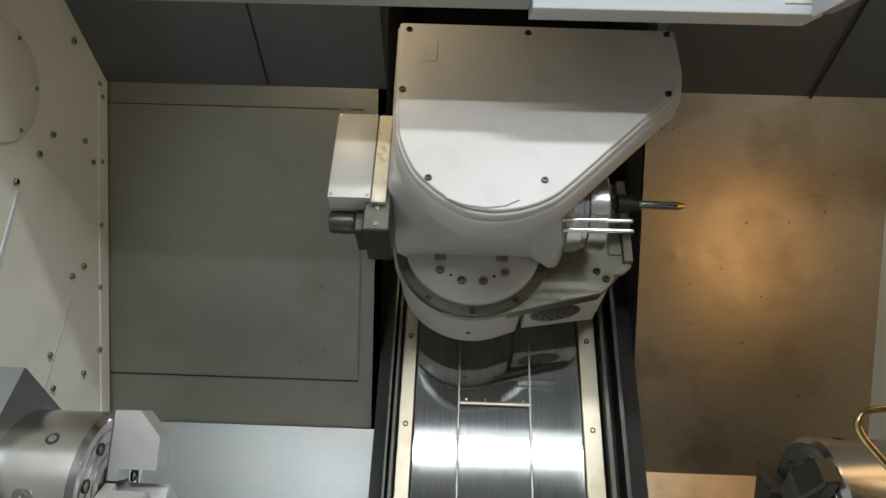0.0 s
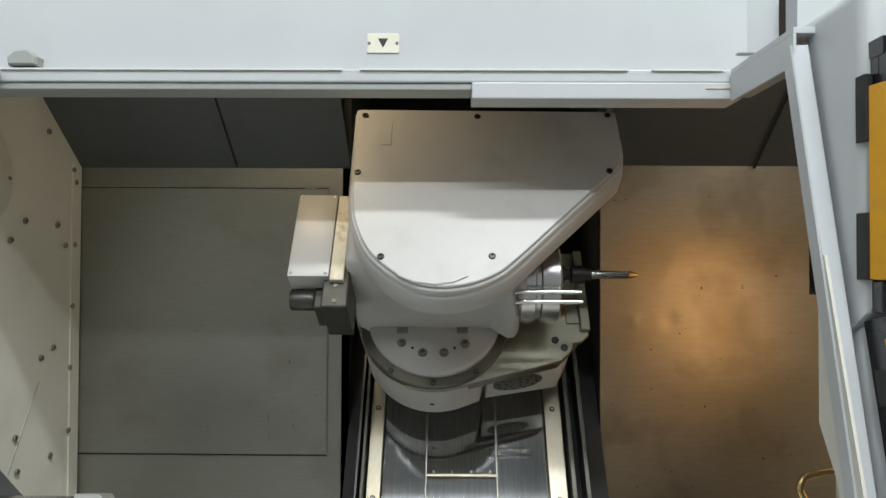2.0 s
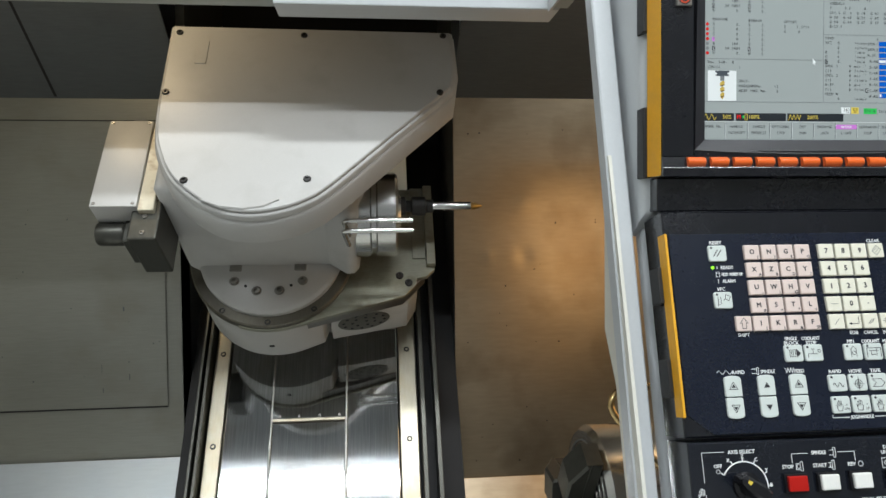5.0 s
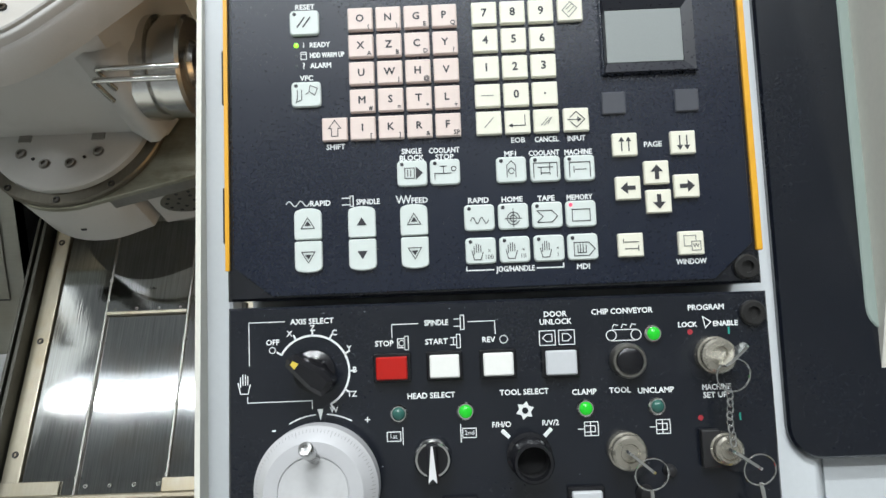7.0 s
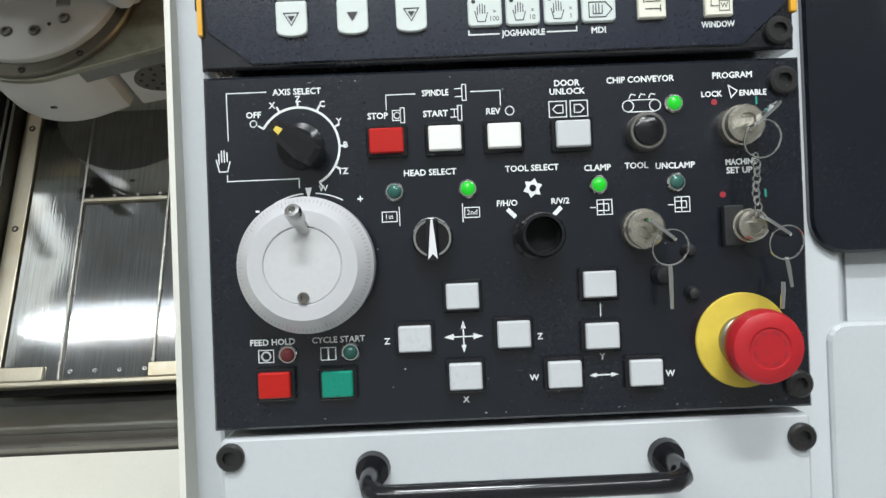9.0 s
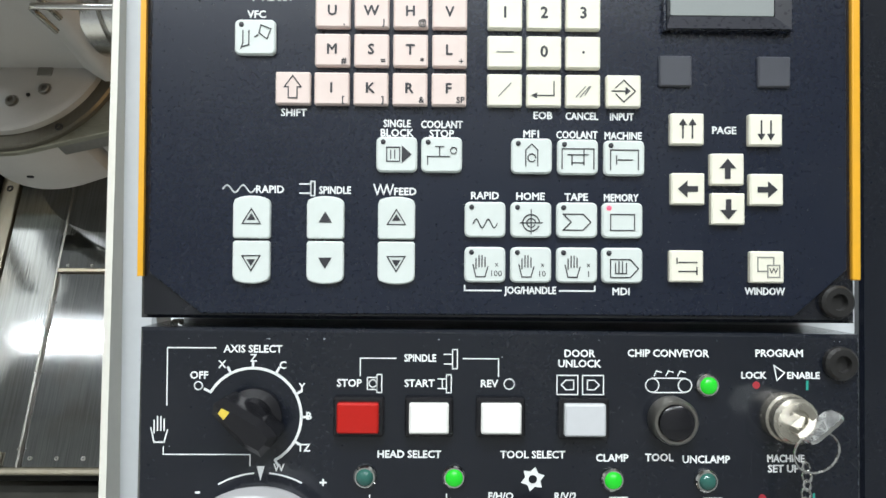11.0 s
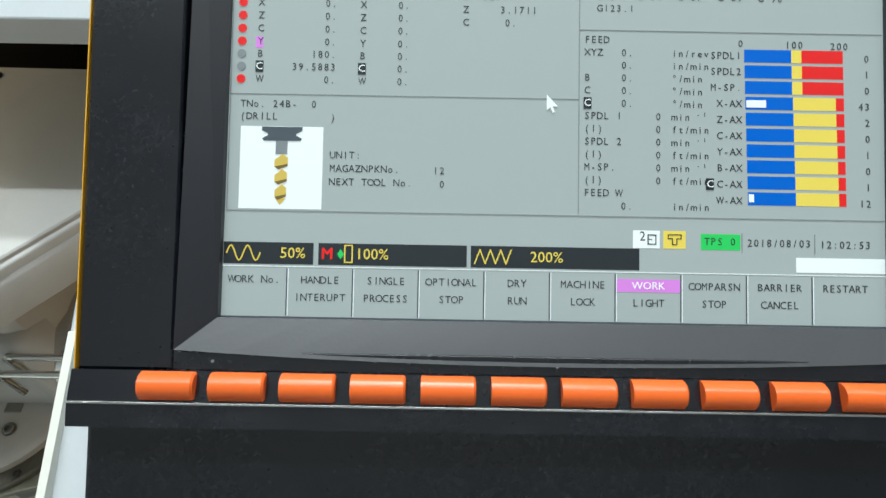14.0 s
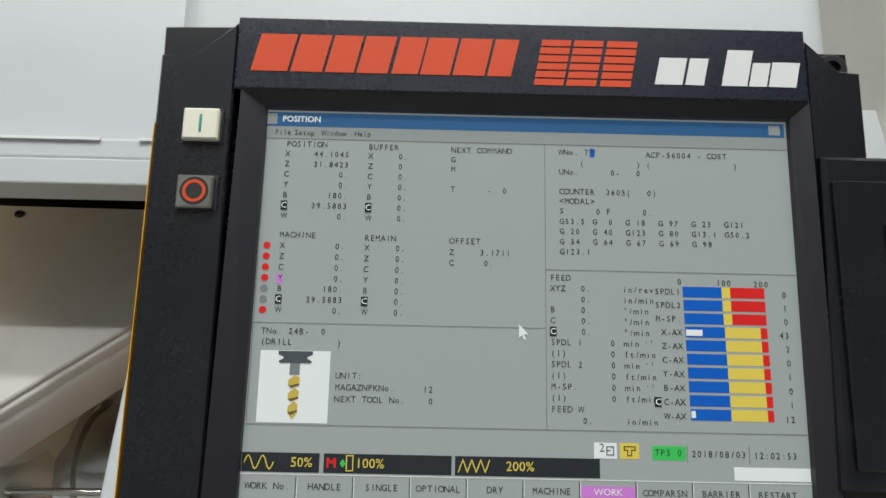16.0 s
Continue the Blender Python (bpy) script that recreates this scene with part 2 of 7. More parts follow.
def part(name, bm, material, parent=None, label="", smooth=None):
    """Links a bmesh as one mesh object under a thing or a part."""
    me = bpy.data.meshes.new(name)
    bmesh.ops.recalc_face_normals(bm, faces=bm.faces)
    bm.to_mesh(me)
    bm.free()
    me.materials.append(material)
    if smooth is not None:
        me.shade_smooth()
        me.set_sharp_from_angle(angle=radians(smooth))
    ob = new(name, me)
    if parent is not None:
        ob.parent = parent
    if label:
        tagged(ob, label)
    return ob


def share(name, mesh, parent, x, y, z, label=""):
    """An alike part on mesh data that already stands."""
    ob = new(name, mesh)
    ob.parent = parent
    ob.location = (x, y, z)
    if label:
        tagged(ob, label)
    return ob


def thing(name, m, label, category, group="", kind=""):
    ob = new(name)
    ob.matrix_world = m
    ob.empty_display_size = 0.05
    return tagged(ob, label, category, group, kind)


def box(bm, x0, x1, y0, y1, z0, z1, bevel=0.0, seg=2):
    r = bmesh.ops.create_cube(bm, size=1.0, matrix=Matrix.Translation(((x0 + x1) / 2, (y0 + y1) / 2, (z0 + z1) / 2)) @ Matrix.Diagonal((abs(x1 - x0), abs(y1 - y0), abs(z1 - z0), 1)))
    if bevel:
        es = list({e for v in r["verts"] for e in v.link_edges})
        bmesh.ops.bevel(bm, geom=es, offset=bevel, segments=seg, profile=0.5, affect="EDGES")
    return bm


def prism(bm, pts, z0, z1, inset=0.0, m=None):
    """An outline in x, y drawn out from z0 to z1; inset chamfers its outer rim."""
    m = m or Matrix()

    def ring(z, k):
        out = []
        n_ = len(pts)
        for i, p in enumerate(pts):
            if k:
                a, b = Vector(pts[i - 1]), Vector(pts[(i + 1) % n_])
                d1, d2 = (Vector(p) - a), (b - Vector(p))
                n1, n2 = Vector((-d1.y, d1.x)), Vector((-d2.y, d2.x))
                n1, n2 = (n1.normalized() if n1.length else n1), (n2.normalized() if n2.length else n2)
                s = n1 + n2
                s = s / max(0.35, s.length_squared / 2) if s.length else s
                s = -s if area < 0 else s
                q = Vector(p) + s * k
                out.append(bm.verts.new(m @ Vector((q.x, q.y, z))))
            else:
                out.append(bm.verts.new(m @ Vector((p[0], p[1], z))))
        return out

    area = sum(pts[i - 1][0] * pts[i][1] - pts[i][0] * pts[i - 1][1] for i in range(len(pts)))
    rings = [ring(z0, 0), ring(z1 - (inset if z1 > z0 else -inset), 0)] if inset else [ring(z0, 0), ring(z1, 0)]
    if inset:
        rings.append(ring(z1, inset))
    for a, b in zip(rings, rings[1:]):
        for i in range(len(pts)):
            j = (i + 1) % len(pts)
            bm.faces.new((a[i], a[j], b[j], b[i]))
    bm.faces.new(rings[0][::-1])
    bm.faces.new(rings[-1])
    return bm


def rrect(x0, x1, y0, y1, r, seg=4):
    pts = []
    for cx, cy, a0 in ((x1 - r, y1 - r, 0), (x0 + r, y1 - r, 90), (x0 + r, y0 + r, 180), (x1 - r, y0 + r, 270)):
        for k in range(seg + 1):
            a = radians(a0 + 90 * k / seg)
            pts.append((cx + r * math.cos(a), cy + r * math.sin(a)))
    return pts


def circle(cx, cy, r, seg=32, a0=0.0, a1=360.0):
    full = abs(a1 - a0) >= 360
    return [(cx + r * math.cos(radians(a0 + (a1 - a0) * k / (seg if full else seg - 1))), cy + r * math.sin(radians(a0 + (a1 - a0) * k / (seg if full else seg - 1)))) for k in range(seg)]


def lathe(bm, profile, seg=40, m=None):
    """Turns a profile of (radius, height) about the z axis."""
    m = m or Matrix()
    rings = []
    for r, z in profile:
        if r < 1e-6:
            rings.append([bm.verts.new(m @ Vector((0, 0, z)))])
        else:
            rings.append([bm.verts.new(m @ Vector((r * math.cos(2 * math.pi * k / seg), r * math.sin(2 * math.pi * k / seg), z))) for k in range(seg)])
    for a, b in zip(rings, rings[1:]):
        for k in range(seg):
            j = (k + 1) % seg
            if len(a) == 1 and len(b) > 1:
                bm.faces.new((a[0], b[k], b[j]))
            elif len(b) == 1 and len(a) > 1:
                bm.faces.new((a[k], a[j], b[0]))
            elif len(a) > 1:
                bm.faces.new((a[k], a[j], b[j], b[k]))
    return bm


def tube(bm, pts, r, seg=10):
    """A round bar along a line of points."""
    pts = [Vector(p) for p in pts]
    last, up = None, None
    for i, p in enumerate(pts):
        d = (pts[min(i + 1, len(pts) - 1)] - pts[max(i - 1, 0)]).normalized()
        if up is None:
            up = d.orthogonal().normalized()
        up = (up - d * up.dot(d)).normalized()
        side = d.cross(up)
        ring = [bm.verts.new(p + up * (r * math.cos(2 * math.pi * k / seg)) + side * (r * math.sin(2 * math.pi * k / seg))) for k in range(seg)]
        if last:
            for k in range(seg):
                j = (k + 1) % seg
                bm.faces.new((last[k], last[j], ring[j], ring[k]))
        else:
            bm.faces.new(ring[::-1])
        last = ring
    bm.faces.new(last)
    return bm


def quad(bm, pts):
    bm.faces.new([bm.verts.new(p) for p in pts])
    return bm


def strokes(bm, lines, width, z, height=0.0002):
    """Printed lines: each a row of (x, y), drawn as a thin raised band."""
    for line in lines:
        for (ax, ay), (bx, by) in zip(line, line[1:]):
            d = Vector((bx - ax, by - ay))
            if d.length < 1e-9:
                continue
            t_ = d.normalized() * (width / 2)
            s_ = Vector((-t_.y, t_.x))
            a, b = Vector((ax, ay)) - t_, Vector((bx, by)) + t_
            prism(bm, [(a - s_)[:], (b - s_)[:], (b + s_)[:], (a + s_)[:]], z, z + height)
    return bm


_glyphs = {}


def letters(text, size, mono=False):
    """The mesh of a text in the built-in font, centred on its origin, with its width."""
    key = (text, round(size, 5), mono)
    if key not in _glyphs:
        cu = bpy.data.curves.new("lettering", "FONT")
        cu.body, cu.size, cu.align_x, cu.align_y = text, size, "CENTER", "CENTER"
        cu.resolution_u, cu.extrude = 2, 0.00008
        if mono:
            cu.space_character = 1.12
        ob = bpy.data.objects.new("lettering", cu)
        scene.collection.objects.link(ob)
        me = bpy.data.meshes.new_from_object(ob.evaluated_get(bpy.context.evaluated_depsgraph_get()))
        bpy.data.objects.remove(ob)
        _glyphs[key] = me
    return _glyphs[key]


def write(bm, text, x, y, z, size, align="c", squeeze=1.0, bold=0.0):
    me = letters(text, size)
    if not me.vertices:
        return bm
    xs = [v.co.x for v in me.vertices]
    lo, hi = min(xs), max(xs)
    off = {"c": -(lo + hi) / 2, "l": -lo, "r": -hi}[align]
    steps = [(0, 0)] if not bold else [(-bold, 0), (bold, 0), (0, bold), (0, -bold)]
    for k, (dx, dy) in enumerate(steps):
        vs = [bm.verts.new((x + dx + (v.co.x + off) * squeeze, y + dy + v.co.y, z + v.co.z + 0.00003 * k)) for v in me.vertices]
        for p in me.polygons:
            try:
                bm.faces.new([vs[i] for i in p.vertices])
            except ValueError:
                pass
    return bm


def frame_of(origin, right, up):
    right, up = Vector(right).normalized(), Vector(up).normalized()
    out = right.cross(up)
    m = Matrix((right, up, out)).transposed().to_4x4()
    m.translation = origin
    return m


LEAN = radians(14)
PANEL = frame_of((0, 0, 1.38), (1, 0, 0), (0, math.sin(LEAN), math.cos(LEAN)))      # x right, y up the slope, z out of the panel
DISPLAY = frame_of((0, 0.035, 0), (1, 0, 0), (0, 0, 1))
SLANT = frame_of((-0.70, 0.455, 1.572), (1, 0, 0), (0, 0.545, 0.839))               # the slant bed: x right, y up the slope, z out
FLAT = Matrix()


def structure(name, bm, material, label, category, m=FLAT, smooth=None):
    ob = part(name, bm, material, None, "", smooth)
    ob.matrix_world = m
    return tagged(ob, label, category, kind="structure")


def screw_mesh(r, h, name="screw"):
    bm = bmesh.new()
    lathe(bm, [(r, 0), (r, h * 0.7), (r * 0.85, h), (r * 0.5, h), (r * 0.46, h * 0.35), (0, h * 0.35)], 18)
    me = bpy.data.meshes.new(name)
    bmesh.ops.recalc_face_normals(bm, faces=bm.faces)
    bm.to_mesh(me)
    bm.free()
    me.materials.append(DIMSTEEL)
    return me


SCREW = screw_mesh(0.0065, 0.004)
SCREWGREY = mat("blackened_screw_steel", (0.045, 0.044, 0.043), 0.34, 0.6, 200, 0.1, 0.05)
BIGSCREW = screw_mesh(0.0085, 0.0045, "cap_screw")
BIGSCREW.materials[0] = SCREWGREY
SCREW.materials[0] = SCREWGREY
SMALLSCREW = screw_mesh(0.0045, 0.003, "small_screw")

# ---- the hall ----
bm = bmesh.new(); box(bm, -6, 6, -5, 5, -0.1, 0.0); structure("floor", bm, CONCRETE, "grey painted concrete workshop floor", "floor")
bm = bmesh.new(); box(bm, -6, 6, -5, 5, 5.4, 5.5); structure("ceiling", bm, HALLCEIL, "plain grey workshop ceiling", "ceiling")
for nm, d in (("wall_north", (-6, 6, 5, 5.1)), ("wall_south", (-6, 6, -5.1, -5)), ("wall_west", (-6.1, -6, -5, 5)), ("wall_east", (6, 6.1, -5, 5))):
    bm = bmesh.new(); box(bm, *d, 0, 5.4); structure(nm, bm, HALLWALL, "plain pale workshop wall", "wall")


def hall_light(x, y, z, length):
    ob = thing("ceiling_light", pose(x, y, z), "long white tube light hanging from workshop ceiling", "light", "tube lights")
    bm = bmesh.new(); prism(bm, [(-0.2, 0), (0.2, 0), (0.08, 0.08), (-0.08, 0.08)], -length / 2, length / 2, m=Matrix(((0, 0, 1, 0), (1, 0, 0, 0), (0, 1, 0, 0.02), (0, 0, 0, 1)))); part("housing", bm, WHITE, ob)
    for sx in (-1, 1):
        bm = bmesh.new(); tube(bm, [(sx * length * 0.4, 0, 0.09), (sx * length * 0.4, 0, 5.4 - z)], 0.004); part("hanger", bm, STEEL, ob)


hall_light(-1.60, -2.75, 4.57, 4.4)
# unseen housing, added to go with the south wall fill lamp
hall_light(0.0, -4.10, 4.52, 5.0)
hall_light(1.6, -2.2, 4.47, 2.4)
hall_light(-0.15, -1.25, 4.52, 1.3)

# ---- machine chamber ----
LX, RX, BY = -1.615, 0.285, 0.95


def yz_sheet(bm, pts, x0, x1):
    """An outline in y, z drawn out along x."""
    prism(bm, pts, x0, x1, m=Matrix(((0, 0, 1, 0), (1, 0, 0, 0), (0, 1, 0, 0), (0, 0, 0, 1))))
    return bm


def strip(bm, y0, z0, y1, z1, x0, x1, t=0.006):
    d = Vector((y1 - y0, z1 - z0)).normalized() * t
    return yz_sheet(bm, [(y0, z0), (y1, z1), (y1 - d.y, z1 + d.x), (y0 - d.y, z0 + d.x)], x0, x1)


# left wall with its round cover
bm = bmesh.new(); box(bm, LX - 0.02, LX, -0.2, 0.95, 0.55, 2.25); structure("wall_1", bm, WALLPAINT, "cream painted steel end wall of machine chamber", "wall")
bm = bmesh.new(); box(bm, LX, LX + 0.004, 0.905, 0.944, 0.9, 1.80, 0.001); structure("trim_1", bm, WALLPAINT, "cream painted edge strip with screws", "trim")
bm = bmesh.new(); yz_sheet(bm, [(0.42, 1.10), (0.42, 1.372), (0.538, 1.374), (0.606, 1.527), (0.615, 1.527), (0.547, 1.366), (0.43, 1.10)], LX, LX + 0.003); structure("trim_2", bm, WHITE, "bright folded edge of cover sheet on end wall", "trim")
bm = bmesh.new(); strip(bm, 0.684, 1.106, 0.787, 1.287, LX, LX + 0.0015, 0.002); structure("trim_6", bm, DUCTGREY, "thin joint line in end wall", "trim")
ob = thing("round_cover", Matrix.Translation((LX, 0.560, 1.735)) @ Matrix.Rotation(radians(90), 4, "Y"), "round cream painted cover plate screwed to end wall", "cover plate")
bm = bmesh.new(); lathe(bm, [(0, 0), (0.116, 0), (0.116, 0.006), (0.113, 0.008), (0, 0.008)], 48); part("plate", bm, WALLPAINT, ob, "", 40)
for k in range(6):
    a = radians(30 + 60 * k)
    share("screw", SMALLSCREW, ob, 0.102 * math.cos(a), 0.102 * math.sin(a), 0.007)
for y, z in ((0.805, 1.862), (0.91, 1.787), (0.92, 1.757), (0.724, 1.649), (0.845, 1.646), (0.676, 1.605), (0.879, 1.599), (0.917, 1.602), (0.911, 1.45), (0.836, 1.358), (0.789, 1.339), (0.905, 1.299), (0.902, 1.146), (0.702, 1.179), (0.829, 1.106), (0.71, 1.104), (0.603, 1.546), (0.544, 1.545)):
    sc_ = new("wall_screw", SMALLSCREW)
    sc_.matrix_world = Matrix.Translation((LX + 0.002, y, z)) @ Matrix.Rotation(radians(90), 4, "Y") @ Matrix.Diagonal((1.5, 1.5, 1.5, 1))
    tagged(sc_, "dark socket screw in cream end wall", "screw", "end wall screws")

bm = bmesh.new(); box(bm, RX, RX + 0.02, -0.0, 0.95, 0.55, 2.2); structure("wall_2", bm, WALLPAINT, "cream painted steel end wall near second spindle", "wall")
# back sheets and their cover
bm = bmesh.new(); box(bm, LX, -0.93, BY, BY + 0.02, 0.952, 1.802); structure("wall_3", bm, SHEET, "dull stainless back sheet of machine chamber", "wall")
ob = thing("access_cover", Matrix(), "large dull stainless access cover on back sheet", "cover plate")
bm = bmesh.new(); box(bm, LX + 0.004, -0.985, BY - 0.003, BY - 0.0002, 1.078, 1.748, 0.0012); part("plate", bm, SHEET, ob)
bm = bmesh.new(); box(bm, -1.045, -1.015, BY - 0.006, BY - 0.003, 1.745, 1.752); part("clip", bm, DIMSTEEL, ob)
bm = bmesh.new(); box(bm, LX + 0.004, -0.9845, BY - 0.0045, BY - 0.0032, 1.0755, 1.0785); part("lower_gap", bm, BLACKHOLE, ob, "dark gap under cover edge")
bm = bmesh.new(); box(bm, LX + 0.004, -0.9845, BY - 0.0045, BY - 0.0032, 1.7465, 1.7485); part("upper_gap", bm, BLACKHOLE, ob, "dark gap over cover edge")
bm = bmesh.new(); box(bm, -0.9865, -0.9845, BY - 0.0045, BY - 0.0032, 1.079, 1.746); part("side_gap", bm, DIMSTEEL, ob, "thin gap beside cover edge")
bm = bmesh.new()
NX, NZ = 90, 140
grid = []
for i in range(NX + 1):
    for j in range(NZ + 1):
        x, z = -0.30 + (RX + 0.30) * i / NX, 0.868 + 0.943 * j / NZ
        d = 0.0016 * noise.noise(Vector((x * 2.2, 0.3, z * 1.7)))
        for dx, dz, r, h in ((-0.125, 1.42, 0.020, 0.004), (-0.215, 1.42, 0.013, -0.003), (-0.20, 0.935, 0.013, 0.005), (-0.125, 1.555, 0.03, -0.003), (-0.02, 1.21, 0.02, 0.0025), (0.05, 1.38, 0.016, -0.002)):
            d += 0.45 * h * math.exp(-((x - dx) ** 2 + (z - dz) ** 2) / r ** 2)
        grid.append(bm.verts.new((x, BY + d, z)))
for i in range(NX):
    for j in range(NZ):
        a_ = i * (NZ + 1) + j
        bm.faces.new((grid[a_], grid[a_ + NZ + 1], grid[a_ + NZ + 2], grid[a_ + 1]))
back_ = [bm.verts.new((x, BY + 0.02, z)) for x, z in ((-0.30, 0.868), (RX, 0.868), (RX, 1.811), (-0.30, 1.811))]
bm.faces.new(back_)
structure("wall_4", bm, WARMLITSHEET, "steel back sheet with dents, coloured brown as in warm light", "wall", smooth=60)
# scuffs on the back sheets
rng = random.Random(8)
bm = bmesh.new()
for x, z, w_, h_ in ((-1.13, 1.12, 0.0012, 0.012), (-1.132, 1.17, 0.0009, 0.022), (-1.08, 1.31, 0.003, 0.010), (-1.07, 1.15, 0.0014, 0.014), (-1.20, 1.52, 0.002, 0.004), (-1.30, 1.40, 0.002, 0.003), (-1.05, 1.46, 0.003, 0.003)):
    box(bm, x - w_ / 2, x + w_ / 2, BY - 0.0038, BY - 0.0031, z - h_ / 2, z + h_ / 2)
for k in range(26):
    x, z, r = rng.uniform(-1.58, -1.0), rng.uniform(1.1, 1.73), rng.uniform(0.0006, 0.0016)
    box(bm, x - r, x + r, BY - 0.0038, BY - 0.0031, z - r, z + r)
tagged(structure("scuff", bm, DARKSHEET, "small dark scuffs and specks on stainless sheet", "scuff"), kind="stuff")
bm = bmesh.new()
for k in range(30):
    x, z, r = rng.uniform(-0.28, 0.18), rng.uniform(0.90, 1.75), rng.uniform(0.0007, 0.0018)
    box(bm, x - r, x + r, BY - 0.0045, BY - 0.0030, z - r, z + r)
tagged(structure("oil_speck", bm, BLACKHOLE, "small dark oil specks on brown sheet", "scuff"), kind="stuff")
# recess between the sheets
# black colour stands for the deep shade behind the head
bm = bmesh.new(); box(bm, -0.95, -0.28, 1.35, 1.37, 0.7, 2.2); structure("wall_5", bm, BLACKHOLE, "recess behind tool head, coloured black as shade", "wall")
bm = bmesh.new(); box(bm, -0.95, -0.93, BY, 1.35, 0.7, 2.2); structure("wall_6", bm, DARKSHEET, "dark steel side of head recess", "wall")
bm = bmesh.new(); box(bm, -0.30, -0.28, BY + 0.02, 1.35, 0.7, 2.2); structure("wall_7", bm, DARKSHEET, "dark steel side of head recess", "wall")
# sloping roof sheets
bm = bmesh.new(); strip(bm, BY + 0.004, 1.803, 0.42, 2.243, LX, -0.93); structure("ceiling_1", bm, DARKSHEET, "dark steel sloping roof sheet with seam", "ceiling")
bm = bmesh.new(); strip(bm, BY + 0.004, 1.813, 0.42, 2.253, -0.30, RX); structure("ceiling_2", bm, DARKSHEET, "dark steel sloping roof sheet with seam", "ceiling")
# roof over the head, its shade put into the colour
bm = bmesh.new(); box(bm, -0.93, -0.30, 0.45, 1.35, 2.20, 2.22); structure("ceiling_3", bm, BLACKHOLE, "roof over tool head, coloured black as shade", "ceiling")
for x in (-1.22, 0.08):
    bm = bmesh.new(); strip(bm, BY - 0.004, 1.803, 0.42, 2.24, x, x + 0.006, 0.002); structure("seam", bm, BLACKHOLE, "dark folded seam in roof sheet", "trim")
# lower sloping sheets
bm = bmesh.new(); strip(bm, 0.80, 0.72, BY, 0.952, LX, -0.905, 0.008); structure("sheet_1", bm, BRIGHTSHEET, "bright stainless sloping chip sheet", "sheet")
bm = bmesh.new(); strip(bm, 0.85, 0.72, BY, 0.868, -0.335, RX, 0.008); structure("sheet_2", bm, WARMLITSHEET, "sloping chip sheet, coloured brown as in warm light", "sheet")
bm = bmesh.new(); box(bm, LX, RX, 0.60, 0.86, 0.690, 0.712, 0.004); structure("ledge_1", bm, SHEET, "stainless ledge below way covers", "ledge")
bm = bmesh.new(); box(bm, LX, RX, 0.560, 0.598, 0.66, 0.700, 0.006); structure("ledge_2", bm, DIMSTEEL, "dark rounded channel edge below ways", "ledge")
bm = bmesh.new(); strip(bm, 0.05, 0.56, 0.556, 0.675, LX, -0.225, 0.008); structure("sheet_3", bm, WALLPAINT, "pale sloping apron of chip tray", "sheet")
# lintel over the opening, in two heights, with its lips
bm = bmesh.new(); box(bm, LX - 0.05, -0.178, 0.39, 0.42, 1.888, 2.42, 0.002); structure("wall_8", bm, WHITE, "white painted front cover above opening", "wall")
bm = bmesh.new(); box(bm, LX - 0.05, -0.178, 0.378, 0.420, 1.864, 1.887, 0.003); structure("lintel", bm, WHITE, "white folded lip under front cover", "lintel")
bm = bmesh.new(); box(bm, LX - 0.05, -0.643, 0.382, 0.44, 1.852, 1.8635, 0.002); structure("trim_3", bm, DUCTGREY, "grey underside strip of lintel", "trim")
bm = bmesh.new(); box(bm, -0.643, -0.195, 0.374, 0.44, 1.836, 1.8635, 0.002); structure("trim_4", bm, WHITE, "white lower lip of lintel with scraped paint", "trim")
bm = bmesh.new()
for x0, x1 in ((-1.44, -0.86), (-0.83, -0.383), (-0.343, -0.225)):
    box(bm, x0, x1, 0.3745, 0.3785, 1.8835, 1.8865)
structure("trim_5", bm, LOGO_WHITE, "bright weld bead along white lintel", "trim")
bm = bmesh.new(); box(bm, -0.255, -0.205, 0.3725, 0.3745, 1.853, 1.8555); structure("scrape", bm, OILED, "scraped oily mark on white lintel", "trim")
bm = bmesh.new(); box(bm, -0.095, 0.18, 0.39, 0.43, 1.90, 2.05, 0.002); box(bm, -0.1775, -0.0955, 0.45, 0.47, 1.90, 2.42, 0.002); structure("wall_9", bm, WHITE, "white painted cover behind control column", "wall")

ob = thing("warning_plate", Matrix.Translation((-0.793, 0.3885, 1.933)), "small cream sign plate with black triangle on white cover", "sign")
ob.matrix_world = frame_of((-0.793, 0.3898, 1.933), (1, 0, 0), (0, 0, 1))
bm = bmesh.new(); prism(bm, rrect(-0.027, 0.027, -0.0165, 0.0165, 0.002), 0, 0.002, 0.0005); part("plate", bm, CREAMKEY, ob)
bm = bmesh.new(); prism(bm, [(-0.0085, 0.008), (0.0085, 0.008), (0, -0.008)], 0.002, 0.0024); part("triangle", bm, INK, ob, "black triangle pointing down")
for sx in (-1, 1):
    o = share("screw", SMALLSCREW, ob, sx * 0.0235, 0, 0.0015); o.scale = (0.6, 0.6, 0.6)

# dark hook at the far end of the lintel
ob = thing("hook", Matrix.Translation((-1.395, 0.385, 1.890)), "dark plastic stop block on white lintel", "stop block")
bm = bmesh.new(); prism(bm, [(-0.026, 0), (0.022, 0), (0.024, 0.014), (0.006, 0.027), (-0.016, 0.024), (-0.028, 0.014)], -0.012, 0.015, 0.003, frame_of((0, 0, 0), (1, 0, 0), (0, 0, 1))); part("block", bm, DUCTGREY, ob, "", 40)
ob = thing("door_rail", Matrix.Translation((-1.46, 0.0, 1.88)), "white folded door rail at corner of opening", "rail")
bm = bmesh.new(); box(bm, -0.01, 0.03, 0.10, 0.372, -0.012, 0.0, 0.002); box(bm, -0.01, 0.0, 0.10, 0.372, -0.03, 0.03, 0.002); part("rail", bm, WHITE, ob)
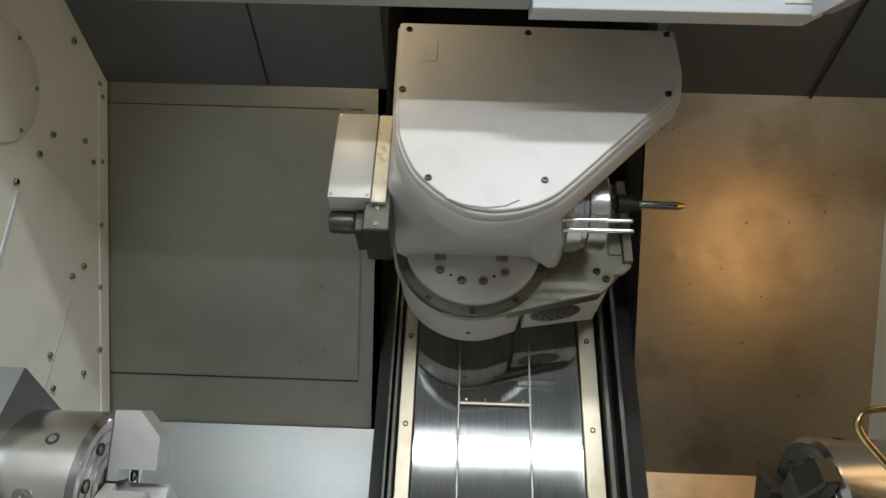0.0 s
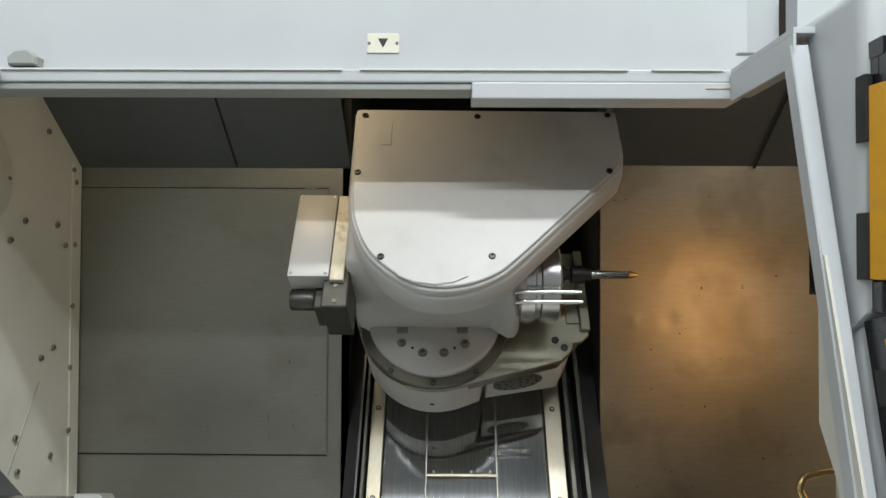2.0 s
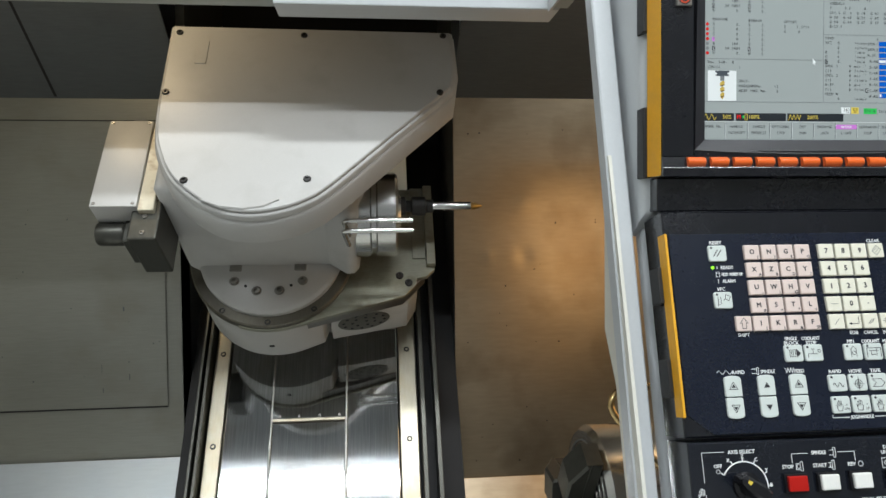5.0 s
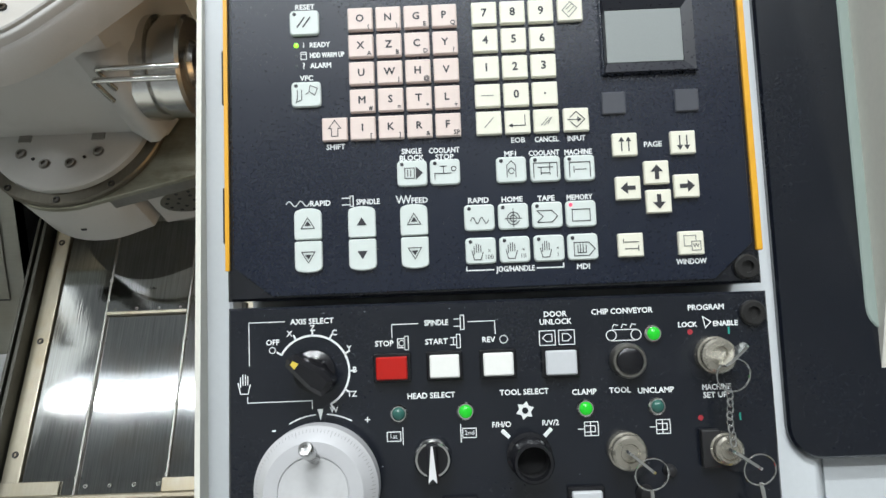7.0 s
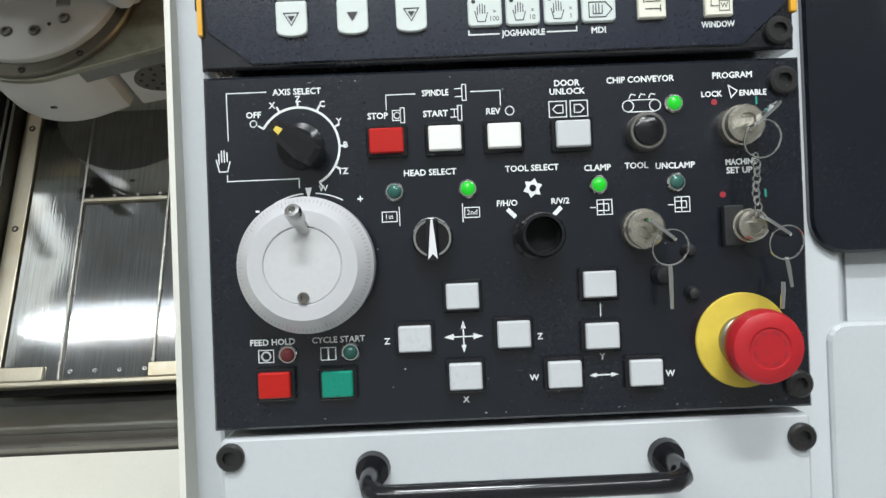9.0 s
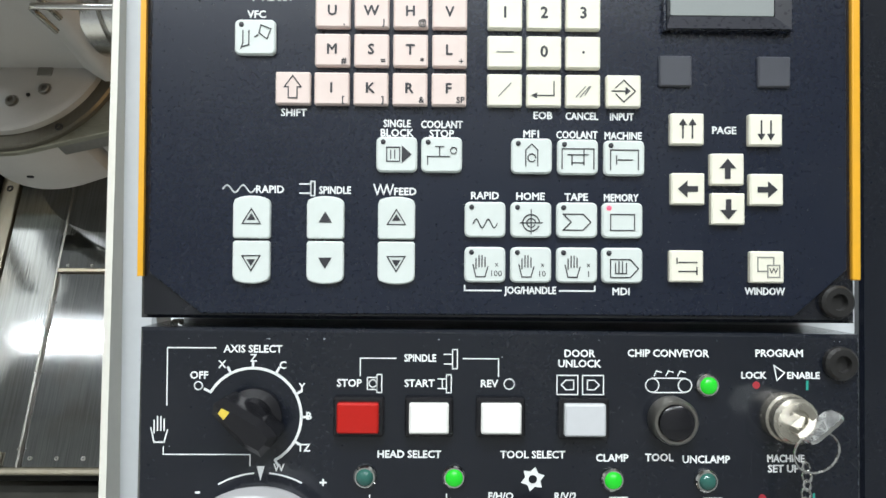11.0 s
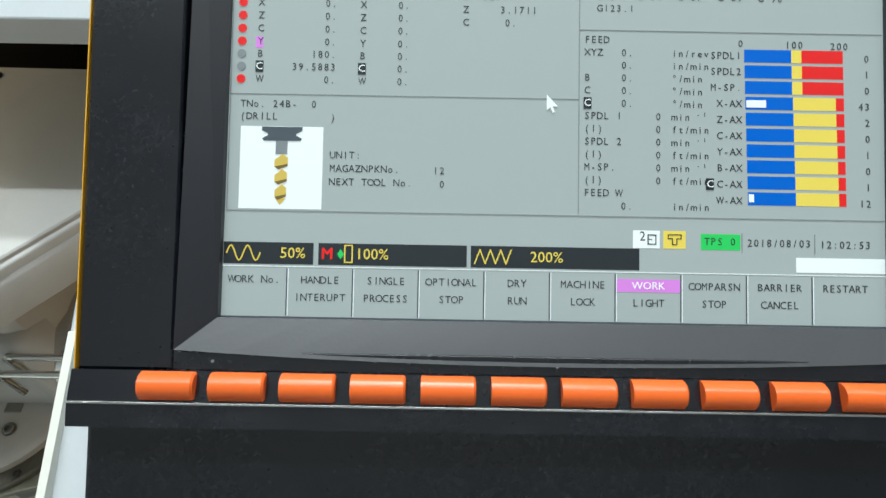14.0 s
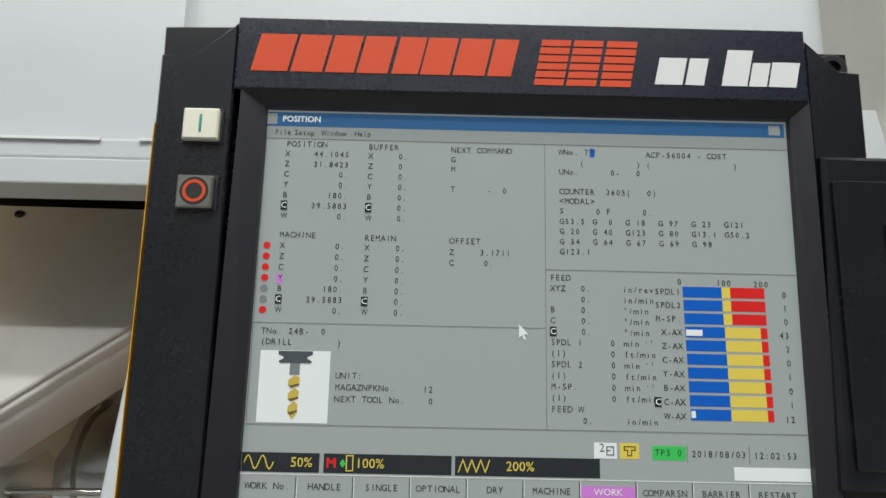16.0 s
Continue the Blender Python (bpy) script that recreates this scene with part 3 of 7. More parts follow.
bm = bmesh.new(); box(bm, 0.002, 0.026, 0.12, 0.36, -0.024, -0.013, 0.002); part("channel", bm, DIMSTEEL, ob)

# machine casing below, beside and behind the chamber
bm = bmesh.new(); yz_sheet(bm, [(-0.20, 0.0), (-0.16, 0.50), (0.0, 0.555), (0.03, 0.535), (-0.13, 0.48), (-0.17, 0.0)], LX - 0.45, -0.222); structure("wall_10", bm, WHITE, "white lower front of machine casing", "wall")
bm = bmesh.new(); box(bm, LX - 0.45, LX - 0.052, 0.36, 0.40, 0.50, 2.42, 0.004); structure("wall_11", bm, WHITE, "white front of machine casing beside opening", "wall")
bm = bmesh.new(); box(bm, LX - 0.45, 1.5, 1.40, 1.42, 0.0, 2.30); structure("wall_12", bm, WHITE, "white rear of machine casing", "wall")
bm = bmesh.new(); box(bm, LX - 0.47, LX - 0.45, -0.15, 1.42, 0.0, 2.30); structure("wall_13", bm, WHITE, "white end of machine casing", "wall")
bm = bmesh.new(); box(bm, LX - 0.45, 0.24, 0.46, 1.40, 2.30, 2.32); structure("ceiling_4", bm, WHITE, "white top sheet of machine casing", "ceiling")

# ---- control column, right of the opening ----
col = thing("control_column", PANEL, "white painted control column leaning back beside the opening", "column", kind="structure")
bm = bmesh.new(); prism(bm, rrect(-0.178, 0.244, -1.35, 0.137, 0.012), -0.078, -0.05, 0.010); part("column_face", bm, WHITE, col, "", 50)
bm = bmesh.new(); box(bm, 0.200, 0.243, -1.35, 0.135, -0.36, -0.079); part("column_side", bm, WHITE, col)
bm = yz_sheet(bmesh.new(), [(0.082, 1.490), (0.062, 1.506), (0.062, 1.906), (0.372, 1.906), (0.372, 1.886), (0.196, 1.886), (0.109, 1.500), (0.106, 1.478)], -0.1850, 0.188)
soft = [e for e in bm.edges if all(v.co.y < 0.08 for v in e.verts) and e.calc_length() > 0.3] + [e for e in bm.edges if all(v.co.z > 1.9 for v in e.verts) and (all(v.co.x < 0 for v in e.verts) or all(v.co.x > 0.1 for v in e.verts))]
bmesh.ops.bevel(bm, geom=soft, offset=0.020, segments=6, affect="EDGES", profile=0.5)
bm.transform(PANEL.inverted()); part("upper_housing", bm, WHITE, col, "upright white housing with rounded edges", 50)
bm = bmesh.new(); prism(bm, [(-0.2165, -1.3), (-0.1915, -1.3), (-0.1915, 0.510), (-0.2165, 0.510)], -0.075, -0.052, 0.002); part("edge_bar", bm, WHITE, col, "white flat edge bar along opening")
ob = part("jamb", yz_sheet(bmesh.new(), [(0.0985, 1.575), (0.112, 1.575), (0.112, 1.365), (0.074, 1.306), (-0.13, 0.55), (-0.19, 0.55)], -0.2145, -0.2105), WALLPAINT)
tagged(ob, "pale folded jamb sheet beside opening", "jamb", kind="structure")
ob = thing("header_rail", Matrix(), "white folded rail joining lintel and control column", "rail")
bm = bmesh.new(); box(bm, -0.2145, -0.183, 0.17, 0.372, 1.876, 1.885, 0.001); box(bm, -0.2145, -0.2105, 0.17, 0.372, 1.832, 1.876); part("rail", bm, WHITE, ob)
bm = bmesh.new(); box(bm, -0.209, -0.183, 0.18, 0.372, 1.838, 1.850); part("channel", bm, DUCTGREY, ob)
for k in range(3):
    bm = bmesh.new(); box(bm, -0.235 + 0.008 * k, -0.20, 0.30 + 0.012 * k, 0.306 + 0.012 * k, 1.887 + 0.004 * k, 1.890 + 0.004 * k); part("roller", bm, STEEL, ob)

# right body with the dark window
ob = thing("side_body", PANEL, "white machine body beside control column", "machine body", kind="structure")
bm = bmesh.new(); prism(bm, [(0.2442, -1.35), (1.6, -1.35), (1.6, 0.50), (0.2442, 0.50)], -0.40, -0.058); part("body", bm, WHITE, ob)
bm = bmesh.new(); prism(bm, rrect(0.224, 1.2, -0.60, -0.288, 0.012), -0.0575, -0.046, 0.002); part("lower_panel", bm, WHITE, ob)
win = thing("window_1", PANEL, "black framed window panel with grey-green glass", "window", kind="structure")
bm = bmesh.new(); prism(bm, rrect(0.214, 1.2, -0.240, 0.232, 0.024, 6), -0.0575, -0.044, 0.002); part("window_frame", bm, LOWBLACK, win, "", 40)
bm = bmesh.new(); prism(bm, rrect(0.277, 1.15, -0.152, 0.136, 0.020, 6), -0.0438, -0.0425, 0.001); part("pane", bm, GLASS, win)
duct = thing("cable_duct", Matrix.Translation((0.40, 0.50, 1.993)), "grey segmented cable duct on top of machine", "cable duct")
bm = bmesh.new(); box(bm, -0.03, 0.60, -0.03, 0.03, -0.14, -0.005); part("tray", bm, DUCTGREY, duct)
for k in range(8):
    bm = bmesh.new(); box(bm, -0.03 + 0.042 * k, 0.006 + 0.042 * k, -0.032, 0.032, -0.004, 0.030, 0.006); part("segment", bm, DUCTGREY, duct, "", 40)

# ---- slanted ways and their covers ----
WZ = -0.62
ways = thing("way_cover", SLANT, "brushed steel telescopic way cover on slanted bed", "way cover")
bm = bmesh.new(); box(bm, -0.135, -0.034, -0.56, 0.16, WZ - 0.01, WZ, 0.0015); part("side_plate", bm, BRUSHED, ways)
bm = bmesh.new(); box(bm, 0.138, 0.255, -0.56, 0.16, WZ - 0.01, WZ, 0.0015); part("side_plate", bm, BRUSHED, ways)
bm = bmesh.new(); box(bm, -0.030, 0.134, -0.56, -0.216, WZ - 0.012, WZ - 0.003, 0.0015); part("lower_plate", bm, BRUSHED, ways)
bm = bmesh.new(); box(bm, -0.032, 0.136, -0.208, 0.16, WZ - 0.004, WZ + 0.003, 0.0015); part("upper_plate", bm, BRUSHED, ways)
bm = bmesh.new(); box(bm, -0.030, 0.134, -0.2155, -0.2085, WZ - 0.004, WZ + 0.006, 0.001); part("wiper", bm, RAIL, ways, "oily brass-coloured wiper strip")
for x in (-0.032, 0.136):
    bm = bmesh.new(); box(bm, x - 0.0022, x + 0.0022, -0.56, 0.16, WZ - 0.006, WZ + 0.004, 0.001); part("joint_strip", bm, DIMSTEEL, ways)
for y in (-0.53, -0.40, -0.27, -0.14, -0.01):
    for x in (-0.032, 0.136):
        o = share("screw", SMALLSCREW, ways, x, y, WZ + 0.003); o.scale = (0.8, 0.8, 0.8)
for x in (-0.015, 0.03, 0.075, 0.12):
    o = share("screw", SMALLSCREW, ways, x, -0.203, WZ + 0.002); o.scale = (0.7, 0.7, 0.7)
    o = share("screw", SMALLSCREW, ways, x, -0.545, WZ - 0.004); o.scale = (0.9, 0.9, 0.9)
bm = bmesh.new(); box(bm, -0.20, 0.345, -0.572, -0.5605, WZ - 0.02, WZ + 0.014, 0.003); part("end_bar", bm, RAIL, ways, "oily yellowish end bar with dried coolant")
for x0, x1 in ((-0.195, -0.06), (0.13, 0.30)):
    bm = bmesh.new(); box(bm, x0, x1, -0.560, -0.535, WZ + 0.001, WZ + 0.007, 0.001); part("clamp_strip", bm, RAIL, ways)
for side, x0, x1 in (("left", -0.172, -0.138), ("right", 0.258, 0.300)):
    rail = thing("way_rail", SLANT, "oily ground steel rail beside way cover", "rail", "way rails")
    bm = bmesh.new(); box(bm, x0, x1, -0.56, 0.18, WZ - 0.02, WZ + 0.004, 0.002); part("rail", bm, RAIL, rail)
    for y in (-0.485, -0.265, -0.047):
        o = share("plug", SCREW, rail, (x0 + x1) / 2, y, WZ + 0.002)
for x0, x1 in ((-0.196, -0.190), (-0.183, -0.176), (0.306, 0.316), (0.338, 0.348)):
    fl = thing("way_flange", SLANT, "tall thin steel flange along slanted ways", "flange", "way flanges")
    bm = bmesh.new(); box(bm, x0, x1, -0.58, 0.30, WZ - 0.03, WZ + 0.035, 0.001); part("flange", bm, BLOCKSTEEL, fl)
# bed between the flanges, shade painted in as black
bm = bmesh.new(); box(bm, -0.23, 0.40, -0.58, 0.6, WZ - 0.05, WZ - 0.025); structure("bed", bm, BLACKHOLE, "slanted bed under way covers, coloured black as shade", "bed", SLANT)

# ---- tool head ----
head = thing("tool_head", SLANT, "white swivelling mill-turn tool head on slanted slide", "tool head")


def smooth_line(pts, n_=5):
    """A closed line rounded by Catmull-Rom where the corners ask for it."""
    out, k_ = [], len(pts)
    for i in range(k_):
        p0, p1, p2, p3 = (Vector(pts[(i + d) % k_]) for d in (-1, 0, 1, 2))
        for s in range(n_):
            t = s / n_
            out.append((0.5 * (2 * p1 + (p2 - p0) * t + (2 * p0 - 5 * p1 + 4 * p2 - p3) * t * t + (3 * p1 - p0 - 3 * p2 + p3) * t ** 3))[:])
    return out


def arc_pts(cx, cy, r, a0, a1, n_=12):
    return [(cx + r * math.cos(radians(a0 + (a1 - a0) * k / n_)), cy + r * math.sin(radians(a0 + (a1 - a0) * k / n_))) for k in range(n_ + 1)]


def spline(pts, n_=6):
    """An open Catmull-Rom line through the points."""
    q = [Vector(p) for p in (pts[0], *pts, pts[-1])]
    out = []
    for p0, p1, p2, p3 in zip(q, q[1:], q[2:], q[3:]):
        for s in range(n_):
            t = s / n_
            out.append((0.5 * (2 * p1 + (p2 - p0) * t + (2 * p0 - 5 * p1 + 4 * p2 - p3) * t * t + (3 * p1 - p0 - 3 * p2 + p3) * t ** 3))[:])
    return out + [tuple(pts[-1])]


def grown(pts, k):
    """A closed outline moved outwards by k."""
    area = sum(pts[i - 1][0] * pts[i][1] - pts[i][0] * pts[i - 1][1] for i in range(len(pts)))
    out = []
    for i, p in enumerate(pts):
        d1, d2 = Vector(p) - Vector(pts[i - 1]), Vector(pts[(i + 1) % len(pts)]) - Vector(p)
        n1, n2 = Vector((d1.y, -d1.x)).normalized(), Vector((d2.y, -d2.x)).normalized()
        s = n1 + n2
        s = s / max(0.5, s.length_squared / 2)
        out.append((Vector(p) + s * (k if area > 0 else -k))[:])
    return out


# cover plate: straight top, slanted right flank, round nose at the bottom
nose = spline([(0.309, 0.170), (0.222, 0.080), (0.134, -0.011), (0.096, -0.040), (0.053, -0.057), (0.0, -0.063), (-0.056, -0.048), (-0.119, 0.006), (-0.150, 0.068), (-0.161, 0.120), (-0.165, 0.180)])
cover = [(-0.168, 0.366), (0.359, 0.361), (0.360, 0.263), (0.352, 0.215)] + nose
bm = bmesh.new(); prism(bm, cover[::-1], -0.012, 0.004, 0.002); part("front_cover", bm, HEADPAINT, head, "white front cover plate with socket screws", 40)
lip_ = grown(cover, 0.006)
bm = bmesh.new(); prism(bm, lip_[::-1], -0.030, -0.003, 0.003); part("lip", bm, HEADPAINT, head, "", 50)
shell = grown(cover, 0.011)
bm = bmesh.new(); prism(bm, shell[::-1], -0.075, -0.016, 0.006); part("shell", bm, HEADPAINT, head, "rounded white shell of tool head", 50)
for x, y in ((-0.154, 0.347), (0.077, 0.345), (0.345, 0.350), (-0.158, 0.194), (0.330, 0.199), (-0.101, -0.002), (0.097, 0.000)):
    share("screw", SCREW, head, x, y, 0.003)
bm = bmesh.new(); prism(bm, rrect(-0.118, -0.097, 0.265, 0.325, 0.003), 0.004, 0.0052, 0.0005); part("name_plate", bm, HEADPAINT, head)
# bevelled wedge at the bottom of the cover
bm = bmesh.new(); prism(bm, [(-0.075, -0.040), (0.055, -0.042), (0.030, -0.056), (-0.002, -0.061), (-0.04, -0.056)], 0.004, 0.0065, 0.002); part("cover_foot", bm, HEADPAINT, head)
# neck, bolt flange and swivel ring
neck = [(-0.180, 0.30), (0.188, 0.30), (0.186, 0.085), (0.165, 0.040), (0.145, 0.034), (-0.160, 0.034), (-0.180, 0.045)]
bm = bmesh.new(); prism(bm, neck[::-1], -0.36, -0.073, 0.01); part("neck", bm, HEADPAINT, head, "", 45)
bm = bmesh.new(); prism(bm, [(0.05, 0.26), (0.176, 0.26), (0.176, 0.045), (0.173, 0.022), (0.163, 0.010), (0.148, 0.009), (0.128, 0.022), (0.095, 0.045), (0.05, 0.06)], -0.335, -0.125, 0.012); part("spindle_boss", bm, HEADPAINT, head, "", 50)
bm = bmesh.new(); lathe(bm, [(0, -0.36), (0.150, -0.36), (0.150, -0.342), (0.142, -0.336), (0, -0.336)], 56, Matrix.Translation((-0.012, 0.072, 0))); part("bolt_flange", bm, HEADPAINT, head, "", 40)
bm = bmesh.new(); lathe(bm, [(0, -0.375), (0.172, -0.375), (0.172, -0.3575), (0.169, -0.354), (0, -0.354)], 56, Matrix.Translation((-0.012, 0.072, 0))); part("swivel_ring", bm, DARKPLATE, head, "dark machined swivel ring", 40)
for x, y in ((-0.083, -0.004), (-0.036, -0.027), (0.010, -0.027), (0.056, -0.005)):
    bm = bmesh.new(); lathe(bm, [(0.0105, 0), (0.0105, 0.0015), (0.0085, 0.0015), (0.0085, 0.005), (0.0075, 0.006), (0.0045, 0.006), (0.004, 0.002), (0, 0.002)], 20, Matrix.Translation((x, y, -0.337))); part("flange_bolt", bm, DIMSTEEL, head, "", 40)
for x, y in ((-0.059, -0.016), (0.033, -0.016)):
    bm = bmesh.new(); lathe(bm, [(0.003, 0), (0.003, 0.002), (0, 0.002)], 10, Matrix.Translation((x, y, -0.336))); part("pin", bm, RUBBER, head)
for x, y in ((-0.105, -0.062), (-0.012, -0.090), (0.080, -0.062)):
    share("ring_screw", SCREW, head, x, y, -0.3555)
for x in (-0.083, 0.05):
    bm = bmesh.new(); prism(bm, rrect(x - 0.013, x + 0.013, 0.018, 0.040, 0.004), -0.337, -0.3345, 0.002); part("pad", bm, DIMSTEEL, head, "dark worn pad")
# slide casting under the ring: round white skirt, machined plate and the lower block with its grille
skirt = [(-0.196, 0.25), (-0.196, 0.085), (-0.180, 0.045)] + arc_pts(-0.012, 0.074, 0.170, 200, 292, 18) + [(0.092, -0.068), (0.108, -0.02), (0.108, 0.25)]
bm = bmesh.new(); prism(bm, skirt, -0.512, -0.378, 0.003); part("skirt", bm, HEADPAINT, head, "white skirt casting of slide", 45)
bm = bmesh.new(); box(bm, -0.022, -0.012, -0.0985, -0.0945, -0.462, -0.458); part("skirt_mark", bm, INK, head)
plate = arc_pts(-0.012, 0.072, 0.174, 250, 285, 8) + [(0.075, -0.084), (0.268, -0.031), (0.293, -0.006), (0.297, 0.012), (0.318, 0.016), (0.336, 0.034), (0.336, 0.25), (-0.07, 0.25)]
bm = bmesh.new(); prism(bm, plate, -0.377, -0.366, 0.0015); part("slide_plate", bm, PLATEGREEN, head, "machined cream-grey slide plate", 40)
bm = bmesh.new(); prism(bm, [(0.06, -0.080), (0.266, -0.026), (0.290, -0.002), (0.316, 0.026), (0.316, 0.25), (0.06, 0.25)], -0.414, -0.3775, 0.001); part("plate_edge", bm, DIMSTEEL, head, "dark ground edge of slide plate", 40)
bm = bmesh.new(); box(bm, 0.318, 0.3375, 0.040, 0.25, -0.3655, -0.350, 0.001); box(bm, 0.288, 0.317, 0.060, 0.25, -0.3655, -0.361, 0.001); part("gib", bm, PLATEGREEN, head, "steel gib strip on plate edge")
bm = bmesh.new(); prism(bm, [(0.1085, 0.0), (0.1085, -0.0525), (0.277, -0.0235), (0.300, 0.016), (0.300, 0.25), (0.1085, 0.25)], -0.530, -0.4145, 0.002); part("lower_block", bm, HEADPAINT, head, "white lower block of slide", 45)
gm = frame_of((0.180, -0.0403, -0.462), (0.1685, 0.029, 0), (0, 0, 1))
bm = bmesh.new(); lathe(bm, [(0, 0.0), (0.058, 0.0), (0.058, 0.0015), (0.055, 0.002), (0, 0.002)], 40, gm @ Matrix.Diagonal((1, 0.72, 1, 1))); gr_ = part("grille", bm, DARKPLATE, head, "dark round perforated plate", 40)
bm = bmesh.new()
for rr_, n_ in ((0.046, 12), (0.026, 7), (0.006, 1)):
    for k in range(n_):
        a = 2 * math.pi * k / n_ + rr_ * 20
        prism(bm, circle(rr_ * math.cos(a), 0.72 * rr_ * math.sin(a), 0.0035, 10), 0.002, 0.0024, m=gm)
tagged(part("grille_hole", bm, BLACKHOLE, gr_), kind="stuff")
for x, y in ((0.259, 0.019), (0.278, 0.001)):
    share("plate_screw", BIGSCREW, head, x, y, -0.366)
# column that carries the head, going up into the dark
bm = bmesh.new(); box(bm, -0.17, 0.285, 0.05, 0.75, -0.60, -0.40); part("ram", bm, WALLPAINT, head, "cream painted ram behind tool head")
# motor box on the left
bm = bmesh.new(); box(bm, -0.294, -0.213, 0.024, 0.225, -0.20, -0.105, 0.003); part("motor_box", bm, HEADPAINT, head, "cream motor box beside head", 40)
bm = bmesh.new(); box(bm, -0.2115, -0.184, 0.018, 0.225, -0.205, -0.108, 0.002); part("box_flange", bm, OILED, head, "brown stained flange")
for x, y in ((-0.287, 0.218), (-0.220, 0.218), (-0.287, 0.031), (-0.220, 0.031)):
    o = share("box_screw", SMALLSCREW, head, x, y, -0.106); o.scale = (0.7, 0.7, 0.7)
bm = bmesh.new(); box(bm, -0.225, -0.175, -0.035, 0.055, -0.24, -0.12, 0.003); box(bm, -0.245, -0.215, -0.02, 0.03, -0.23, -0.15, 0.003); part("valve_block", bm, BLOCKSTEEL, head, "dark steel valve block")
bm = bmesh.new(); lathe(bm, [(0, 0), (0.020, 0), (0.022, 0.004), (0.022, 0.045), (0.018, 0.05), (0, 0.05)], 24, Matrix.Translation((-0.295, 0.008, -0.17)) @ Matrix.Rotation(radians(90), 4, "Y")); part("coupling", bm, BLOCKSTEEL, head, "dark round coupling", 40)
for x, y in ((-0.21, 0.04), (-0.20, 0.012), (-0.20, -0.022)):
    o = share("valve_screw", SMALLSCREW, head, x, y, -0.121)
# spindle nose, tool and its clamp rods
ax_m = Matrix.Translation((0.17, 0.098, -0.245)) @ Matrix.Rotation(radians(90), 4, "Y")
bm = bmesh.new(); lathe(bm, [(0, 0.0), (0.088, 0.0), (0.088, 0.028), (0.080, 0.031), (0.080, 0.040), (0.086, 0.043), (0.086, 0.078), (0.080, 0.083), (0.045, 0.083), (0.040, 0.090), (0, 0.090)], 56, ax_m); part("spindle_nose", bm, STEEL, head, "bright turned spindle nose", 35)
bm = bmesh.new(); lathe(bm, [(0, 0.085), (0.020, 0.085), (0.020, 0.100), (0.012, 0.102), (0.012, 0.112), (0.020, 0.115), (0.020, 0.142), (0.014, 0.144), (0.014, 0.158), (0, 0.158)], 28, Matrix.Translation((0, 0.020, 0)) @ ax_m); part("tool_holder", bm, RUBBER, head, "black tool holder", 35)
bm = bmesh.new(); lathe(bm, [(0, 0.158), (0.0095, 0.158), (0.0090, 0.238), (0, 0.238)], 20, Matrix.Translation((0, 0.020, 0)) @ ax_m); part("tool_shank", bm, CHROME, head, "bright tool shank", 35)
bm = bmesh.new(); lathe(bm, [(0.0085, 0.238), (0.0080, 0.246), (0.002, 0.262), (0, 0.262)], 20, Matrix.Translation((0, 0.020, 0)) @ ax_m); part("tool_tip", bm, GOLD, head, "gold coated tool tip", 35)
for y, z in ((0.007, -0.132), (-0.015, -0.132)):
    bm = bmesh.new(); tube(bm, [(0.158, y, z - 0.05), (0.152, y, z - 0.014), (0.1505, y, z - 0.005), (0.154, y, z), (0.162, y, z), (0.276, y, z), (0.278, y, z)], 0.0046, 12); part("clamp_rod", bm, CHROME, head, "bright bent round rod", 60)

